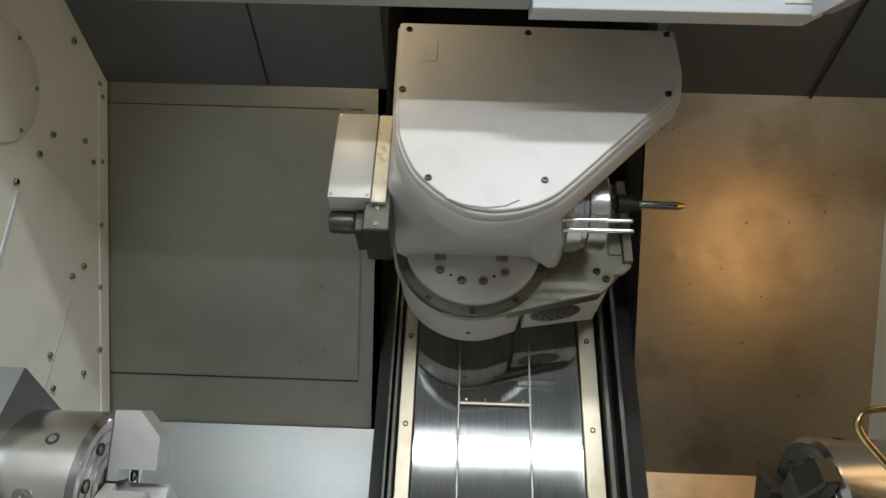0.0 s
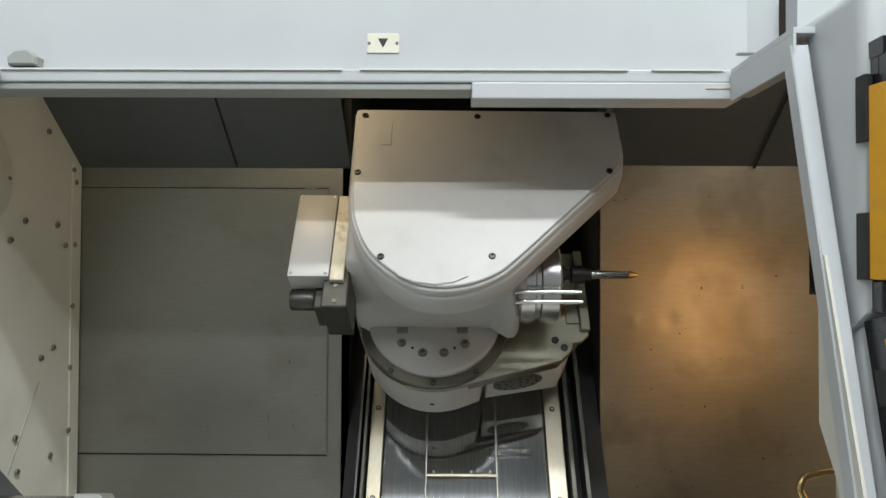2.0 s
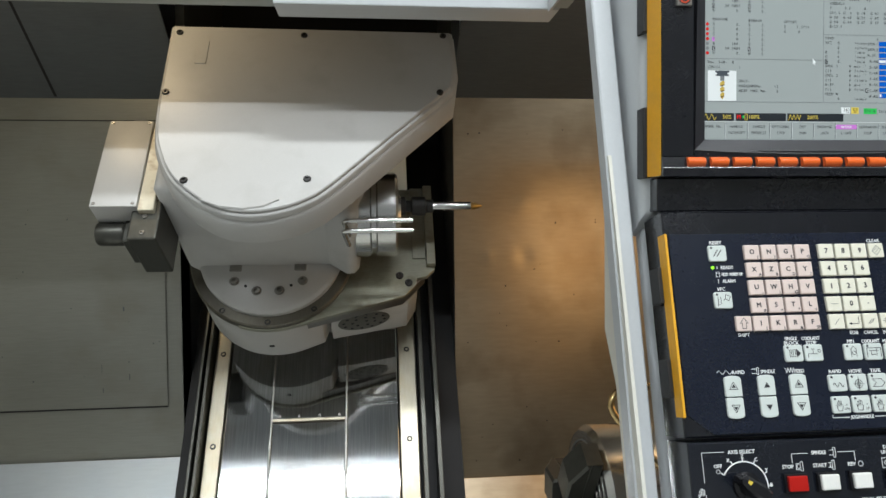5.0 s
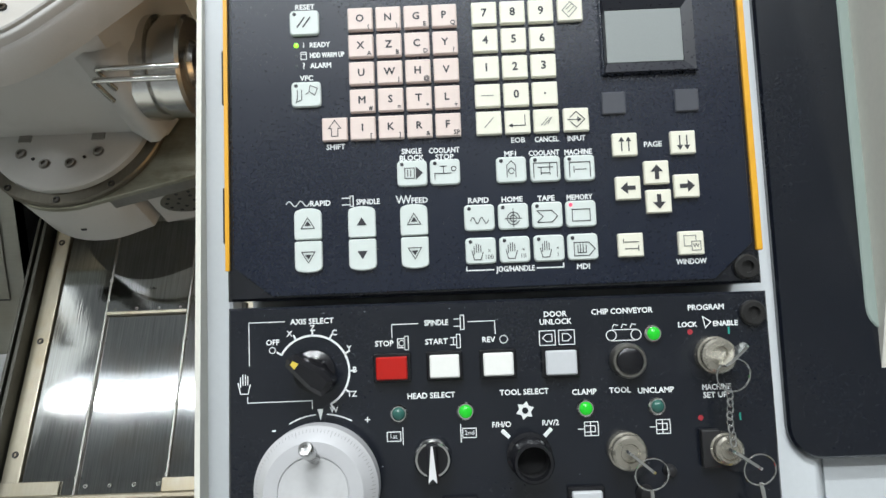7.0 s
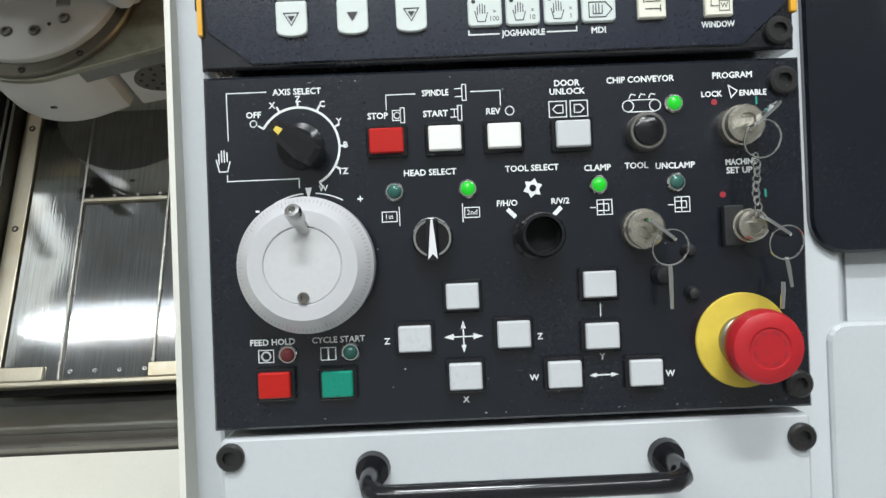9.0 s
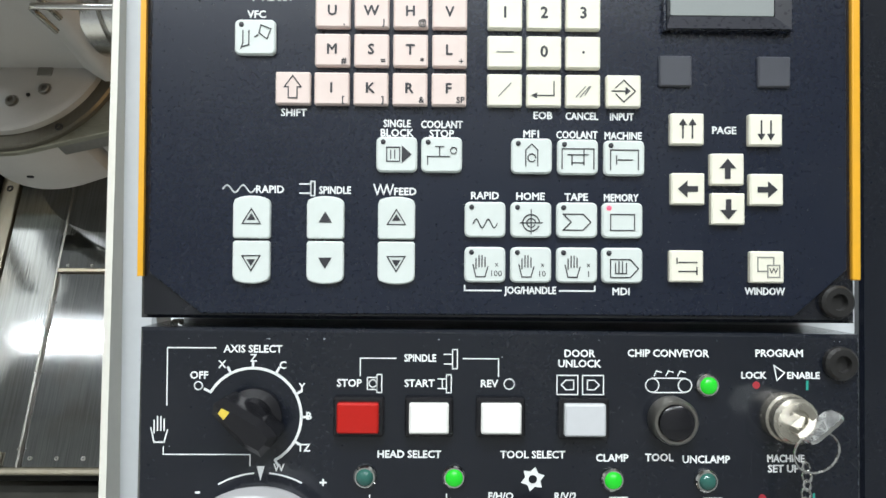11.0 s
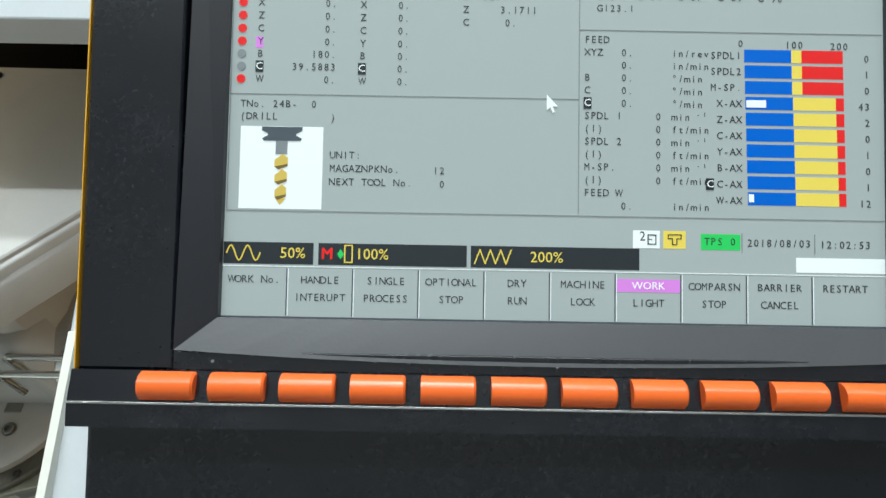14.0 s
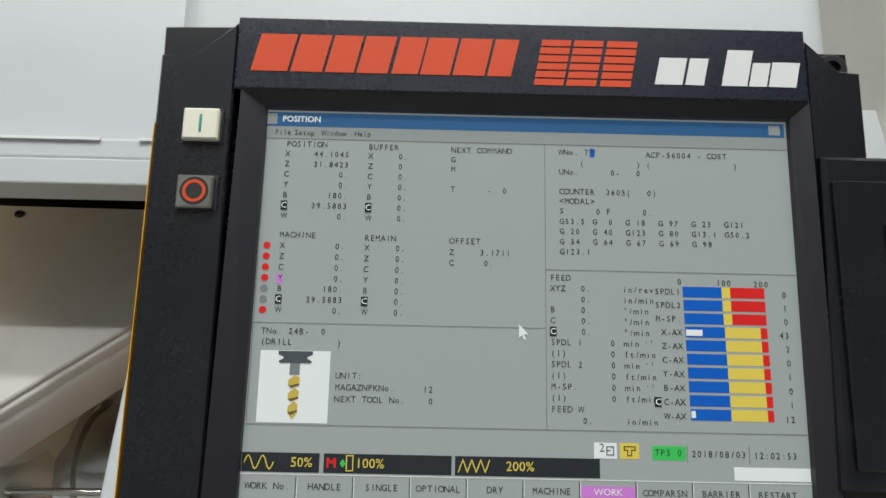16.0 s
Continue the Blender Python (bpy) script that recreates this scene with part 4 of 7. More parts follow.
# ---- chucks ----


def chuck(name, m, label, steel, reach):
    ob = thing(name, m, label, "chuck", "spindle chucks")
    bm = bmesh.new(); lathe(bm, [(0, -0.30), (0.110, -0.30), (0.110, -0.15), (0.127, -0.145), (0.127, -0.010), (0.118, 0.0), (0.045, 0.0), (0.042, -0.02), (0, -0.02)], 64); part("body", bm, STEEL, ob, "turned steel chuck body", 35)
    for r in (0.062, 0.082, 0.102):
        bm = bmesh.new(); lathe(bm, [(r - 0.0012, 0.0002), (r - 0.0012, 0.0012), (r + 0.0012, 0.0012), (r + 0.0012, 0.0002)], 64); part("groove", bm, DIMSTEEL, ob)
    for k in range(3):
        a = radians(90 + 120 * k)
        R_ = Matrix.Rotation(a, 4, "Z")
        J_ = R_ @ Matrix.Rotation(radians(90), 4, "X")
        bm = bmesh.new()
        prism(bm, [(0.014, 0.001), (0.131, 0.001), (0.131, 0.019), (0.014, 0.019)], -0.021, 0.021, 0.0015, J_)
        prism(bm, [(0.034, 0.019), (0.131, 0.019), (0.131, 0.55 * reach), (0.088, reach), (0.034, reach)], -0.024, 0.024, 0.004, J_)
        part("jaw", bm, steel, ob, "stepped steel jaw")
        for b in (a + radians(38), a - radians(38)):
            bm = bmesh.new(); lathe(bm, [(0.011, 0.0005), (0.011, 0.002), (0.008, 0.002), (0.007, -0.001), (0, -0.001)], 20, Matrix.Translation((0.085 * math.cos(b), 0.085 * math.sin(b), 0))); part("face_screw", bm, RUBBER, ob)
    for k in range(3):
        a = radians(60 + 120 * k)
        mm = Matrix.Rotation(a, 4, "Z") @ Matrix.Translation((0.1265, 0, -0.075)) @ Matrix.Rotation(radians(90), 4, "Y")
        bm = bmesh.new(); prism(bm, rrect(-0.016, 0.016, -0.011, 0.011, 0.010), 0, 0.0015, 0.0005, mm); lathe(bm, [(0.007, 0.0015), (0.007, 0.003), (0.004, 0.003), (0, 0.001)], 16, mm); part("side_plug", bm, DIMSTEEL, ob)
        mm = Matrix.Rotation(a - radians(42), 4, "Z") @ Matrix.Translation((0.1265, 0, -0.060)) @ Matrix.Rotation(radians(90), 4, "Y")
        bm = bmesh.new(); lathe(bm, [(0.011, 0.0), (0.011, 0.0012), (0.008, 0.0012), (0.006, 0.0003), (0, 0.0003)], 18, mm); part("side_screw", bm, BLOCKSTEEL, ob)
    return ob


chuck("chuck", Matrix.Translation((-1.335, 0.42, 1.022)) @ Matrix.Rotation(radians(90), 4, "Y") @ Matrix.Rotation(radians(73), 4, "Z"), "steel three-jaw chuck on main spindle", JAWSTEEL, 0.086)
chuck("chuck", Matrix.Translation((-0.140, 0.42, 1.022)) @ Matrix.Rotation(radians(-90), 4, "Y") @ Matrix.Rotation(radians(115), 4, "Z"), "steel three-jaw chuck with dark jaws on second spindle", BLOCKSTEEL, 0.050)
ob = thing("spindle_guard", Matrix(), "grey folded sheet guard over main spindle", "guard")
bm = bmesh.new(); yz_sheet(bm, [(0.20, 1.0), (0.22, 1.048), (0.409, 1.230), (0.413, 1.230), (0.53, 1.108), (0.53, 1.0)], LX + 0.003, -1.475); part("guard_sheet", bm, BRIGHTSHEET, ob)
ob = thing("coolant_pipe", Matrix(), "bent brass coolant pipe above second chuck", "pipe")
bm = bmesh.new(); tube(bm, smooth_line([(0.28, 0.33, 1.24), (0.0, 0.32, 1.245), (-0.11, 0.315, 1.238), (-0.135, 0.31, 1.222), (-0.13, 0.305, 1.20), (-0.10, 0.30, 1.165), (-0.06, 0.295, 1.12), (0.0, 0.30, 1.06)], 5)[:-8], 0.0055, 12); part("tube", bm, BRASS, ob, "", 60)
ob = thing("roof_lamp", pose(-1.05, 0.50, 2.115), "slim warm work lamp under chamber roof", "lamp")
bm = bmesh.new(); box(bm, -0.17, 0.17, -0.04, 0.04, 0.0, 0.03, 0.006); part("housing", bm, DIMSTEEL, ob)
bm = bmesh.new(); tube(bm, [(0, 0, 0.03), (0, 0, 0.06), (0, -0.03, 0.11)], 0.01); part("arm", bm, DIMSTEEL, ob)
ob = thing("work_lamp", look((0.168, 0.348, 1.422), (-0.30, 0.95, 1.28)), "small warm work lamp inside chamber", "lamp")
bm = bmesh.new(); box(bm, -0.07, 0.07, -0.10, 0.10, 0.012, 0.05, 0.008); part("housing", bm, DIMSTEEL, ob)
bm = bmesh.new(); tube(bm, [(0, 0, 0.05), (0.04, -0.03, 0.08), (0.13, -0.03, 0.085)], 0.01); part("arm", bm, DIMSTEEL, ob)

# ---- keyboard unit ----
MM = 0.001
kb = thing("keyboard_unit", PANEL, "blue-black machine keyboard with pink and cream keys", "keyboard")
bm = bmesh.new(); prism(bm, [(-0.178, -0.111), (0.184, -0.112), (0.184, 0.130), (-0.178, 0.130)], -0.049, -0.0015, 0.0018); part("case", bm, BLACK, kb, "", 30)
bm = bmesh.new(); prism(bm, [(-0.1735, -0.088), (-0.1735, 0.104), (0.179, 0.104), (0.179, -0.085), (0.152, -0.1085), (-0.147, -0.1085)], -0.0014, 0.0, 0.0006); part("membrane", bm, MEMBRANE, kb, "slightly raised dark key field")
for x0, x1 in ((-0.1800, -0.1757), (0.1812, 0.1855)):
    bm = bmesh.new()
    if x0 < 0:
        prism(bm, [(x1, 0.0012), (x1 - 0.0028, 0.0012), (x0, -0.013), (x0 + 0.003, -0.013)], -0.090, 0.104, 0.0, Matrix(((1, 0, 0, 0), (0, 0, 1, 0), (0, 1, 0, 0), (0, 0, 0, 1))))
    else:
        box(bm, x0, x1, -0.090, 0.104, -0.008, 0.001, 0.0008)
    part("side_trim", bm, TRIM, kb, "amber side strip")
for x, y in ((0.1685, 0.1185), (0.1735, -0.101)):
    share("corner_screw", BIGSCREW, kb, x, y, -0.0016)
for y0, y1 in ((0.03, 0.07), (-0.07, -0.03)):
    bm = bmesh.new(); box(bm, -0.1845, -0.1782, y0, y1, -0.035, -0.012, 0.001); part("latch", bm, RUBBER, kb)


def key_mesh(w, h, r, height, material, name, top=0.0008):
    bm = bmesh.new()
    prism(bm, rrect(-w / 2, w / 2, -h / 2, h / 2, r, 3), 0, height, top)
    me = bpy.data.meshes.new(name)
    bmesh.ops.recalc_face_normals(bm, faces=bm.faces)
    bm.to_mesh(me)
    bm.free()
    me.materials.append(material)
    return me


K_PINK = key_mesh(0.0174, 0.0163, 0.0009, 0.0034, PINKKEY, "key_pink")
K_CREAM = key_mesh(0.0174, 0.0163, 0.0009, 0.0034, CREAMKEY, "key_cream")
K_ARROW = key_mesh(0.0169, 0.0160, 0.0009, 0.0034, CREAMKEY, "key_arrow")
K_GREY = key_mesh(0.0205, 0.0178, 0.0026, 0.0026, GREYKEY, "key_grey")


def rocker_mesh(sign):
    """Half of a rocker: square where the halves meet, bowed at its outer end."""
    w, h = 0.0186, 0.0208
    pts = [(-w / 2 + 0.001, -h / 2), (w / 2 - 0.001, -h / 2), (w / 2, -h / 2 + 0.001), (w / 2, h / 2 - 0.0035)]
    pts += [(w / 2 * math.cos(a) * 0.97, h / 2 - 0.0024 + 0.0030 * math.sin(a)) for a in (radians(18 + 16 * k) for k in range(10))]
    pts += [(-w / 2, h / 2 - 0.0035), (-w / 2, -h / 2 + 0.001)]
    if sign < 0:
        pts = [(x, -y) for x, y in pts][::-1]
    bm = bmesh.new()
    prism(bm, pts, 0, 0.0026, 0.0006)
    me = bpy.data.meshes.new("key_rocker")
    bmesh.ops.recalc_face_normals(bm, faces=bm.faces)
    bm.to_mesh(me)
    bm.free()
    me.materials.append(GREYKEY)
    return me


K_ROCK = {1: rocker_mesh(1), -1: rocker_mesh(-1)}
K_DARK = key_mesh(0.0166, 0.0158, 0.0008, 0.0020, DARKKEY, "key_dark")


def key(mesh, x, y, top, main="", sub="", icon=(), ink=None, led=None, size=0.0068, name="key", fills=()):
    ob = share(name, mesh, kb, x, y, 0.0)
    if main or sub or icon or fills:
        bm = bmesh.new()
        if main:
            write(bm, main, -0.0002 if sub else 0, 0.0002 if sub else 0, top, size * 1.06, bold=size * 0.030)
        if sub:
            write(bm, sub, 0.0058, -0.0055, top, 0.0044, bold=0.0001)
        if icon:
            strokes(bm, icon, 0.00055, top)
        for f in fills:
            prism(bm, f, top, top + 0.0002)
        part("legend", bm, ink or INK, ob)
    if led is not None:
        bm = bmesh.new(); lathe(bm, [(0.0013, top - 0.0002), (0.0013, top + 0.0002), (0, top + 0.0005)], 10, Matrix.Translation((-0.0068, 0.0062, 0))); part("key_lamp", bm, led, ob)
    return ob


T1, T2 = 0.0035, 0.0027
ROWS = ["ONGP", "XZCY", "UWHV", "MSTL", "IKRF"]
SUBS = [["(", ")", "E", "Q"], ["A", "B", "D", "?"], [",", "J", "@", ""], ["#", "=", "*", "+"], ["[", "]", "&", "SP"]]
for r, row in enumerate(ROWS):
    for c, ch in enumerate(row):
        key(K_PINK, -0.0818 + 0.01955 * c - 0.0002 * (r == 4), 0.0822 - 0.01945 * r, T1, ch, SUBS[r][c])
arrow = [(-0.0022, -0.005), (0.0022, -0.005), (0.0022, 0.0005), (0.0042, 0.0005), (0, 0.0062), (-0.0042, 0.0005), (-0.0022, 0.0005), (-0.0022, -0.005)]
key(K_PINK, -0.1014, 0.0045, T1, icon=[arrow])
NUM = ["789", "456", "123", "", ""]
for r in range(3):
    for c in range(3):
        key(K_CREAM, 0.0046 + 0.0197 * c, 0.0824 - 0.01955 * r, T1, NUM[r][c], size=0.0075)
key(K_CREAM, 0.0046, 0.0236, T1, icon=[[(-0.004, 0), (0.004, 0)]], ink=PALEINK)
key(K_CREAM, 0.0243, 0.0236, T1, "0", size=0.0075)
key(K_CREAM, 0.0440, 0.0236, T1, fills=[circle(0, 0, 0.0007, 8)])
key(K_CREAM, 0.0046, 0.0043, T1, icon=[[(-0.003, -0.003), (0.003, 0.0035)]], ink=PALEINK)
key(K_CREAM, 0.0243, 0.0043, T1, icon=[[(-0.004, -0.0025), (0.005, -0.0025), (0.005, 0.0045)]], fills=[[(-0.0065, -0.0025), (-0.0035, -0.0040), (-0.0035, -0.0010)]])
key(K_CREAM, 0.0440, 0.0043, T1, icon=[[(-0.0035, -0.003), (0.001, 0.002)], [(-0.0015, -0.003), (0.003, 0.002)], [(0.001, -0.002), (0.0035, 0.002)]], ink=PALEINK)
key(K_CREAM, 0.0644, 0.0043, T1, icon=[[(0.0, 0.0055), (0.0058, 0), (0.0, -0.0055), (-0.004, -0.0015)], [(-0.004, 0.0018), (0, 0.0055)], [(-0.006, 0.0), (0.001, 0.0)]], fills=[[(0.0008, 0.002), (0.0035, 0), (0.0008, -0.002)]])
key(K_CREAM, 0.0644, 0.0824, T1, icon=[[(0.0, 0.0055), (0.0048, 0.001), (-0.001, -0.0055), (-0.0055, -0.0005), (0.0, 0.0055)], [(-0.003, 0), (0.001, 0.0035)], [(-0.0015, -0.002), (0.0025, 0.0018)]], ink=PALEINK)
# status and mode keys
key(K_GREY, -0.1210, 0.0816, T2, icon=[[(-0.005, -0.003), (0.0, 0.0038)], [(-0.001, -0.003), (0.004, 0.0038)], [(-0.0048, -0.0034), (0.0002, 0.0034)], [(-0.0008, -0.0034), (0.0042, 0.0034)]], led=INK)
key(K_GREY, -0.1207, 0.0302, T2, icon=[[(-0.007, -0.006), (-0.006, -0.003), (-0.006, 0.003)], [(-0.003, 0.003), (-0.003, -0.004), (-0.006, -0.005)], [(0.0, 0.0), (0.0015, 0.001)], [(0.003, 0.006), (0.008, 0.004), (0.006, -0.001), (0.002, 0.002), (0.003, 0.006)]], led=INK)
key(K_GREY, -0.0493, -0.0282, T2, icon=[[(-0.005, -0.0035), (0.0015, -0.0035), (0.0015, 0.0035), (-0.005, 0.0035), (-0.005, -0.0035)], [(-0.003, -0.002), (-0.003, 0.002)], [(-0.001, -0.002), (-0.001, 0.002)]], fills=[[(0.0025, -0.0045), (0.0075, 0), (0.0025, 0.0045)]], led=INK)
key(K_GREY, -0.0268, -0.0282, T2, icon=[[(-0.007, -0.005), (-0.007, -0.001), (0.004, -0.001)], [(-0.001, -0.001), (-0.001, 0.004)], [(-0.003, 0.004), (0.001, 0.004)], circle(0.006, 0.002, 0.0016, 9)], led=INK)
key(K_GREY, 0.0184, -0.0285, T2, icon=[[(-0.003, -0.005), (-0.003, 0.003), (0, 0.006), (0.003, 0.003), (0.003, -0.005)], circle(0, -0.001, 0.002, 9)], led=INK)
key(K_GREY, 0.0416, -0.0288, T2, icon=[[(-0.008, -0.006), (-0.008, 0.004)], [(-0.008, 0.004), (0.008, 0.004), (0.008, -0.006)], [(-0.005, 0.001), (0.005, 0.001)], [(-0.003, -0.004), (-0.003, 0.001)], [(0.003, -0.004), (0.003, 0.004)], [(-0.003, -0.003), (0.003, -0.003)]], led=INK)
key(K_GREY, 0.0650, -0.0292, T2, icon=[[(-0.007, -0.006), (-0.007, 0.004), (0.007, 0.004), (0.007, -0.006)], [(-0.003, -0.001), (0.004, -0.001)], [(-0.004, 0.001), (-0.004, -0.003)]], led=INK)
wave = [(-0.006 + 0.012 * k / 16, -0.002 + 0.0022 * math.sin(k / 16 * 4 * math.pi)) for k in range(17)]
XS = (-0.0048, 0.0182, 0.0413, 0.0641)
key(K_GREY, XS[0], -0.0606, T2, icon=[wave], led=INK)
key(K_GREY, XS[1], -0.0606, T2, icon=[circle(0, -0.0015, 0.0042, 15), circle(0, -0.0015, 0.0022, 11), [(0, -0.007), (0, 0.005)], [(-0.0055, -0.0015), (0.0055, -0.0015)]], led=INK)
key(K_GREY, XS[2], -0.0606, T2, icon=[[(-0.007, -0.005), (0.003, -0.005), (0.0068, -0.001), (0.003, 0.003), (-0.007, 0.003), (-0.003, -0.001), (-0.007, -0.005)]], led=INK)
key(K_GREY, XS[3], -0.0606, T2, icon=[[(-0.006, -0.005), (0.006, -0.005), (0.006, 0.003), (-0.006, 0.003), (-0.006, -0.005)]], led=LED_RED)
palm = [[(-0.006, 0.0), (-0.0045, -0.006), (0.0, -0.006), (0.0015, -0.001)], [(-0.0045, -0.002), (-0.0045, 0.003)], [(-0.003, -0.001), (-0.003, 0.0045)], [(-0.0015, -0.001), (-0.0015, 0.0045)], [(0.0, -0.001), (0.0, 0.0035)]]
for x, lab in zip(XS[:3], ("100", "10", "1")):
    ob = key(K_GREY, x, -0.0832, T2, icon=palm, led=INK)
    bm = bmesh.new(); write(bm, lab, 0.0058, -0.0045, T2, 0.0042); write(bm, "x", 0.0058, 0.0002, T2, 0.0036); part("legend", bm, INK, ob)
key(K_GREY, XS[3], -0.0832, T2, icon=[[(-0.006, -0.006), (0.004, -0.006), (0.008, -0.0015), (0.004, 0.003), (-0.006, 0.003), (-0.006, -0.006)], [(-0.0035, -0.004), (0.002, -0.004), (0.002, 0.001)], [(-0.0035, -0.004), (-0.0035, 0.001)], [(-0.0018, -0.004), (-0.0018, 0.0018)], [(0.0, -0.004), (0.0, 0.0018)]], led=INK)
for x, full in ((-0.1215, 0), (-0.0847, 1), (-0.0492, 0)):
    for y, s in ((-0.0604, 1), (-0.0824, -1)):
        tri = [(-0.0045, -0.003 * s), (0.0045, -0.003 * s), (0, 0.0045 * s)]
        inner = [(-0.0022, -0.0012 * s), (0.0022, -0.0012 * s), (0, 0.0022 * s)]
        if full:
            key(K_ROCK[s], x, y, T2, fills=[[(p[0] * 0.75, p[1] * 0.75) for p in (tri if s > 0 else tri[::-1])]])
        else:
            key(K_ROCK[s], x, y, T2, icon=[tri + tri[:1]], fills=[inner if s > 0 else inner[::-1]])
# cursor keys


def arrow_icon(a, n_=1):
    c, s = math.cos(a), math.sin(a)
    out = []
    for off in ([0] if n_ == 1 else [-0.0024, 0.0024]):
        w = 0.0014 if n_ == 1 else 0.0004
        hd_ = 0.0042 if n_ == 1 else 0.002
        ln = 0.0048
        pts = [(off - w, -ln), (off + w, -ln), (off + w, 0.0005 if n_ == 1 else 0.002), (off + hd_, 0.0005 if n_ == 1 else 0.002), (off, ln + 0.0005), (off - hd_, 0.0005 if n_ == 1 else 0.002), (off - w, 0.0005 if n_ == 1 else 0.002)]
        out.append([(x * c - y * s, x * s + y * c) for x, y in pts])
    return out


for x, y, a, n_ in ((0.0965, -0.0145, 0, 2), (0.1361, -0.0146, math.pi, 2), (0.1167, -0.0346, 0, 1), (0.0969, -0.0446, math.pi / 2, 1), (0.1365, -0.0447, -math.pi / 2, 1), (0.1171, -0.0545, math.pi, 1)):
    key(K_ARROW, x, y, T1, fills=arrow_icon(a, n_))
key(K_ARROW, 0.0962, -0.0834, T1, icon=[[(-0.005, 0.004), (-0.005, 0.0015)], [(-0.004, 0.002), (0.005, 0.002)], [(-0.004, -0.0025), (0.005, -0.0025)], [(0.005, -0.0005), (0.005, -0.004)]])
ob = key(K_ARROW, 0.1368, -0.0836, T1, icon=[[(-0.005, -0.002), (-0.005, 0.005), (0.003, 0.005), (0.003, 0.001)], [(-0.005, -0.002), (0.0, -0.002)], [(0.0, 0.001), (0.006, 0.001), (0.006, -0.005), (0.0, -0.005), (0.0, 0.001)]], ink=PALEINK)
bm = bmesh.new(); write(bm, "W", 0.003, -0.002, T1, 0.0042); part("legend", bm, INK, ob)
for x in (0.0911, 0.1412):
    key(K_DARK, x, 0.0152, 0.002)
# touch pad with its sloping frame
pad = part("touch_pad", prism(bmesh.new(), rrect(0.0885, 0.1415, 0.0435, 0.0812, 0.001), -0.001, 0.0012, 0.0003), LCDGREY, kb, "grey touch pad in sloping frame")
bm = bmesh.new()
o_, i_ = [(0.0858, 0.0360), (0.1487, 0.0360), (0.1485, 0.0900), (0.0860, 0.0900)], [(0.0885, 0.0432), (0.1417, 0.0432), (0.1417, 0.0815), (0.0885, 0.0815)]
for k in range(4):
    j = (k + 1) % 4
    quad(bm, [(*o_[k], 0.0), (*o_[j], 0.0), (*o_[j], 0.0045), (*o_[k], 0.0045)])
    quad(bm, [(*o_[k], 0.0045), (*o_[j], 0.0045), (*i_[j], 0.0012), (*i_[k], 0.0012)])
part("pad_frame", bm, PADFRAME, kb)
for x0, x1, y0, y1 in ((0.0844, 0.0858, 0.0352, 0.0908), (0.1487, 0.1501, 0.0352, 0.0908), (0.0858, 0.1487, 0.0352, 0.0361), (0.0858, 0.1487, 0.0899, 0.0908)):
    part("pad_rim", box(bmesh.new(), x0, x1, y0, y1, 0.0, 0.0036, 0.0003), MEMBRANE, kb)
# printed words
bm = bmesh.new()
L = 0.0052
for text, x, y, s in (("RESET", -0.1208, 0.0937, L), ("VFC", -0.1207, 0.0423, L), ("CLEAR", 0.0644, 0.0938, L), ("SHIFT", -0.1014, -0.0073, L), ("EOB", 0.0243, -0.0078, L), ("CANCEL", 0.0440, -0.0080, L), ("INPUT", 0.0644, -0.0082, L), ("PAGE", 0.1164, -0.0146, L),
                      ("SINGLE", -0.0493, -0.0125, L), ("BLOCK", -0.0493, -0.0172, L), ("COOLANT", -0.0268, -0.0128, L), ("STOP", -0.0268, -0.0174, L), ("MF1", 0.0184, -0.0172, L), ("COOLANT", 0.0416, -0.0175, L), ("MACHINE", 0.0650, -0.0178, L),
                      ("RAPID", XS[0], -0.0486, L), ("HOME", XS[1], -0.0488, L), ("TAPE", XS[2], -0.0490, L), ("MEMORY", XS[3], -0.0492, L), ("RAPID", -0.1130, -0.0462, L), ("SPINDLE", -0.0803, -0.0464, L), ("FEED", -0.0450, -0.0468, L),
                      ("JOG/HANDLE", 0.0182, -0.0962, L), ("MDI", XS[3], -0.0965, L), ("WINDOW", 0.1370, -0.0960, L)):
    part("printed_word", write(bmesh.new(), text, x, y, 0.0001, s, squeeze=0.83 if text in ("CANCEL", "COOLANT", "MACHINE", "INPUT", "MEMORY", "SPINDLE", "WINDOW", "SINGLE", "JOG/HANDLE") else 1.0, bold=0.00015), PRINT, kb)
for text, y in (("READY", 0.0660), ("HDD WARM UP", 0.0585), ("ALARM", 0.0511)):
    part("printed_word", write(bmesh.new(), text, -0.1178, y, 0.0001, 0.0050, "l", 0.68 if "HDD" in text else 0.92, 0.00018), PRINT, kb)
write(bm, "I", -0.1222, 0.0660, 0.0001, 0.0052); write(bm, "?", -0.1222, 0.0511, 0.0001, 0.0060, bold=0.0001)
strokes(bm, [[(-0.1242, 0.0560), (-0.1242, 0.0612), (-0.1204, 0.0612), (-0.1204, 0.0560), (-0.1242, 0.0560)], [(-0.1242, 0.0598), (-0.1204, 0.0598)]], 0.0005, 0.0001)
strokes(bm, [[(-0.1365 + 0.016 * k / 24, -0.0458 + 0.0018 * math.sin(k / 24 * 4 * math.pi)) for k in range(25)], [(-0.098, -0.0432), (-0.0925, -0.0432), (-0.0925, -0.0478), (-0.098, -0.0478)], [(-0.0925, -0.0418), (-0.0905, -0.0418), (-0.0905, -0.0490), (-0.0925, -0.0490), (-0.0925, -0.0418)],
             [(-0.0607 + 0.0016 * k, -0.0432 if k % 2 == 0 else -0.0482) for k in range(7)]], 0.0007, 0.0001)
strokes(bm, [[(-0.0148, -0.0938), (-0.0148, -0.0962), (0.0035, -0.0962)], [(0.0330, -0.0962), (0.0508, -0.0962), (0.0508, -0.0938)]], 0.0008, 0.0001)
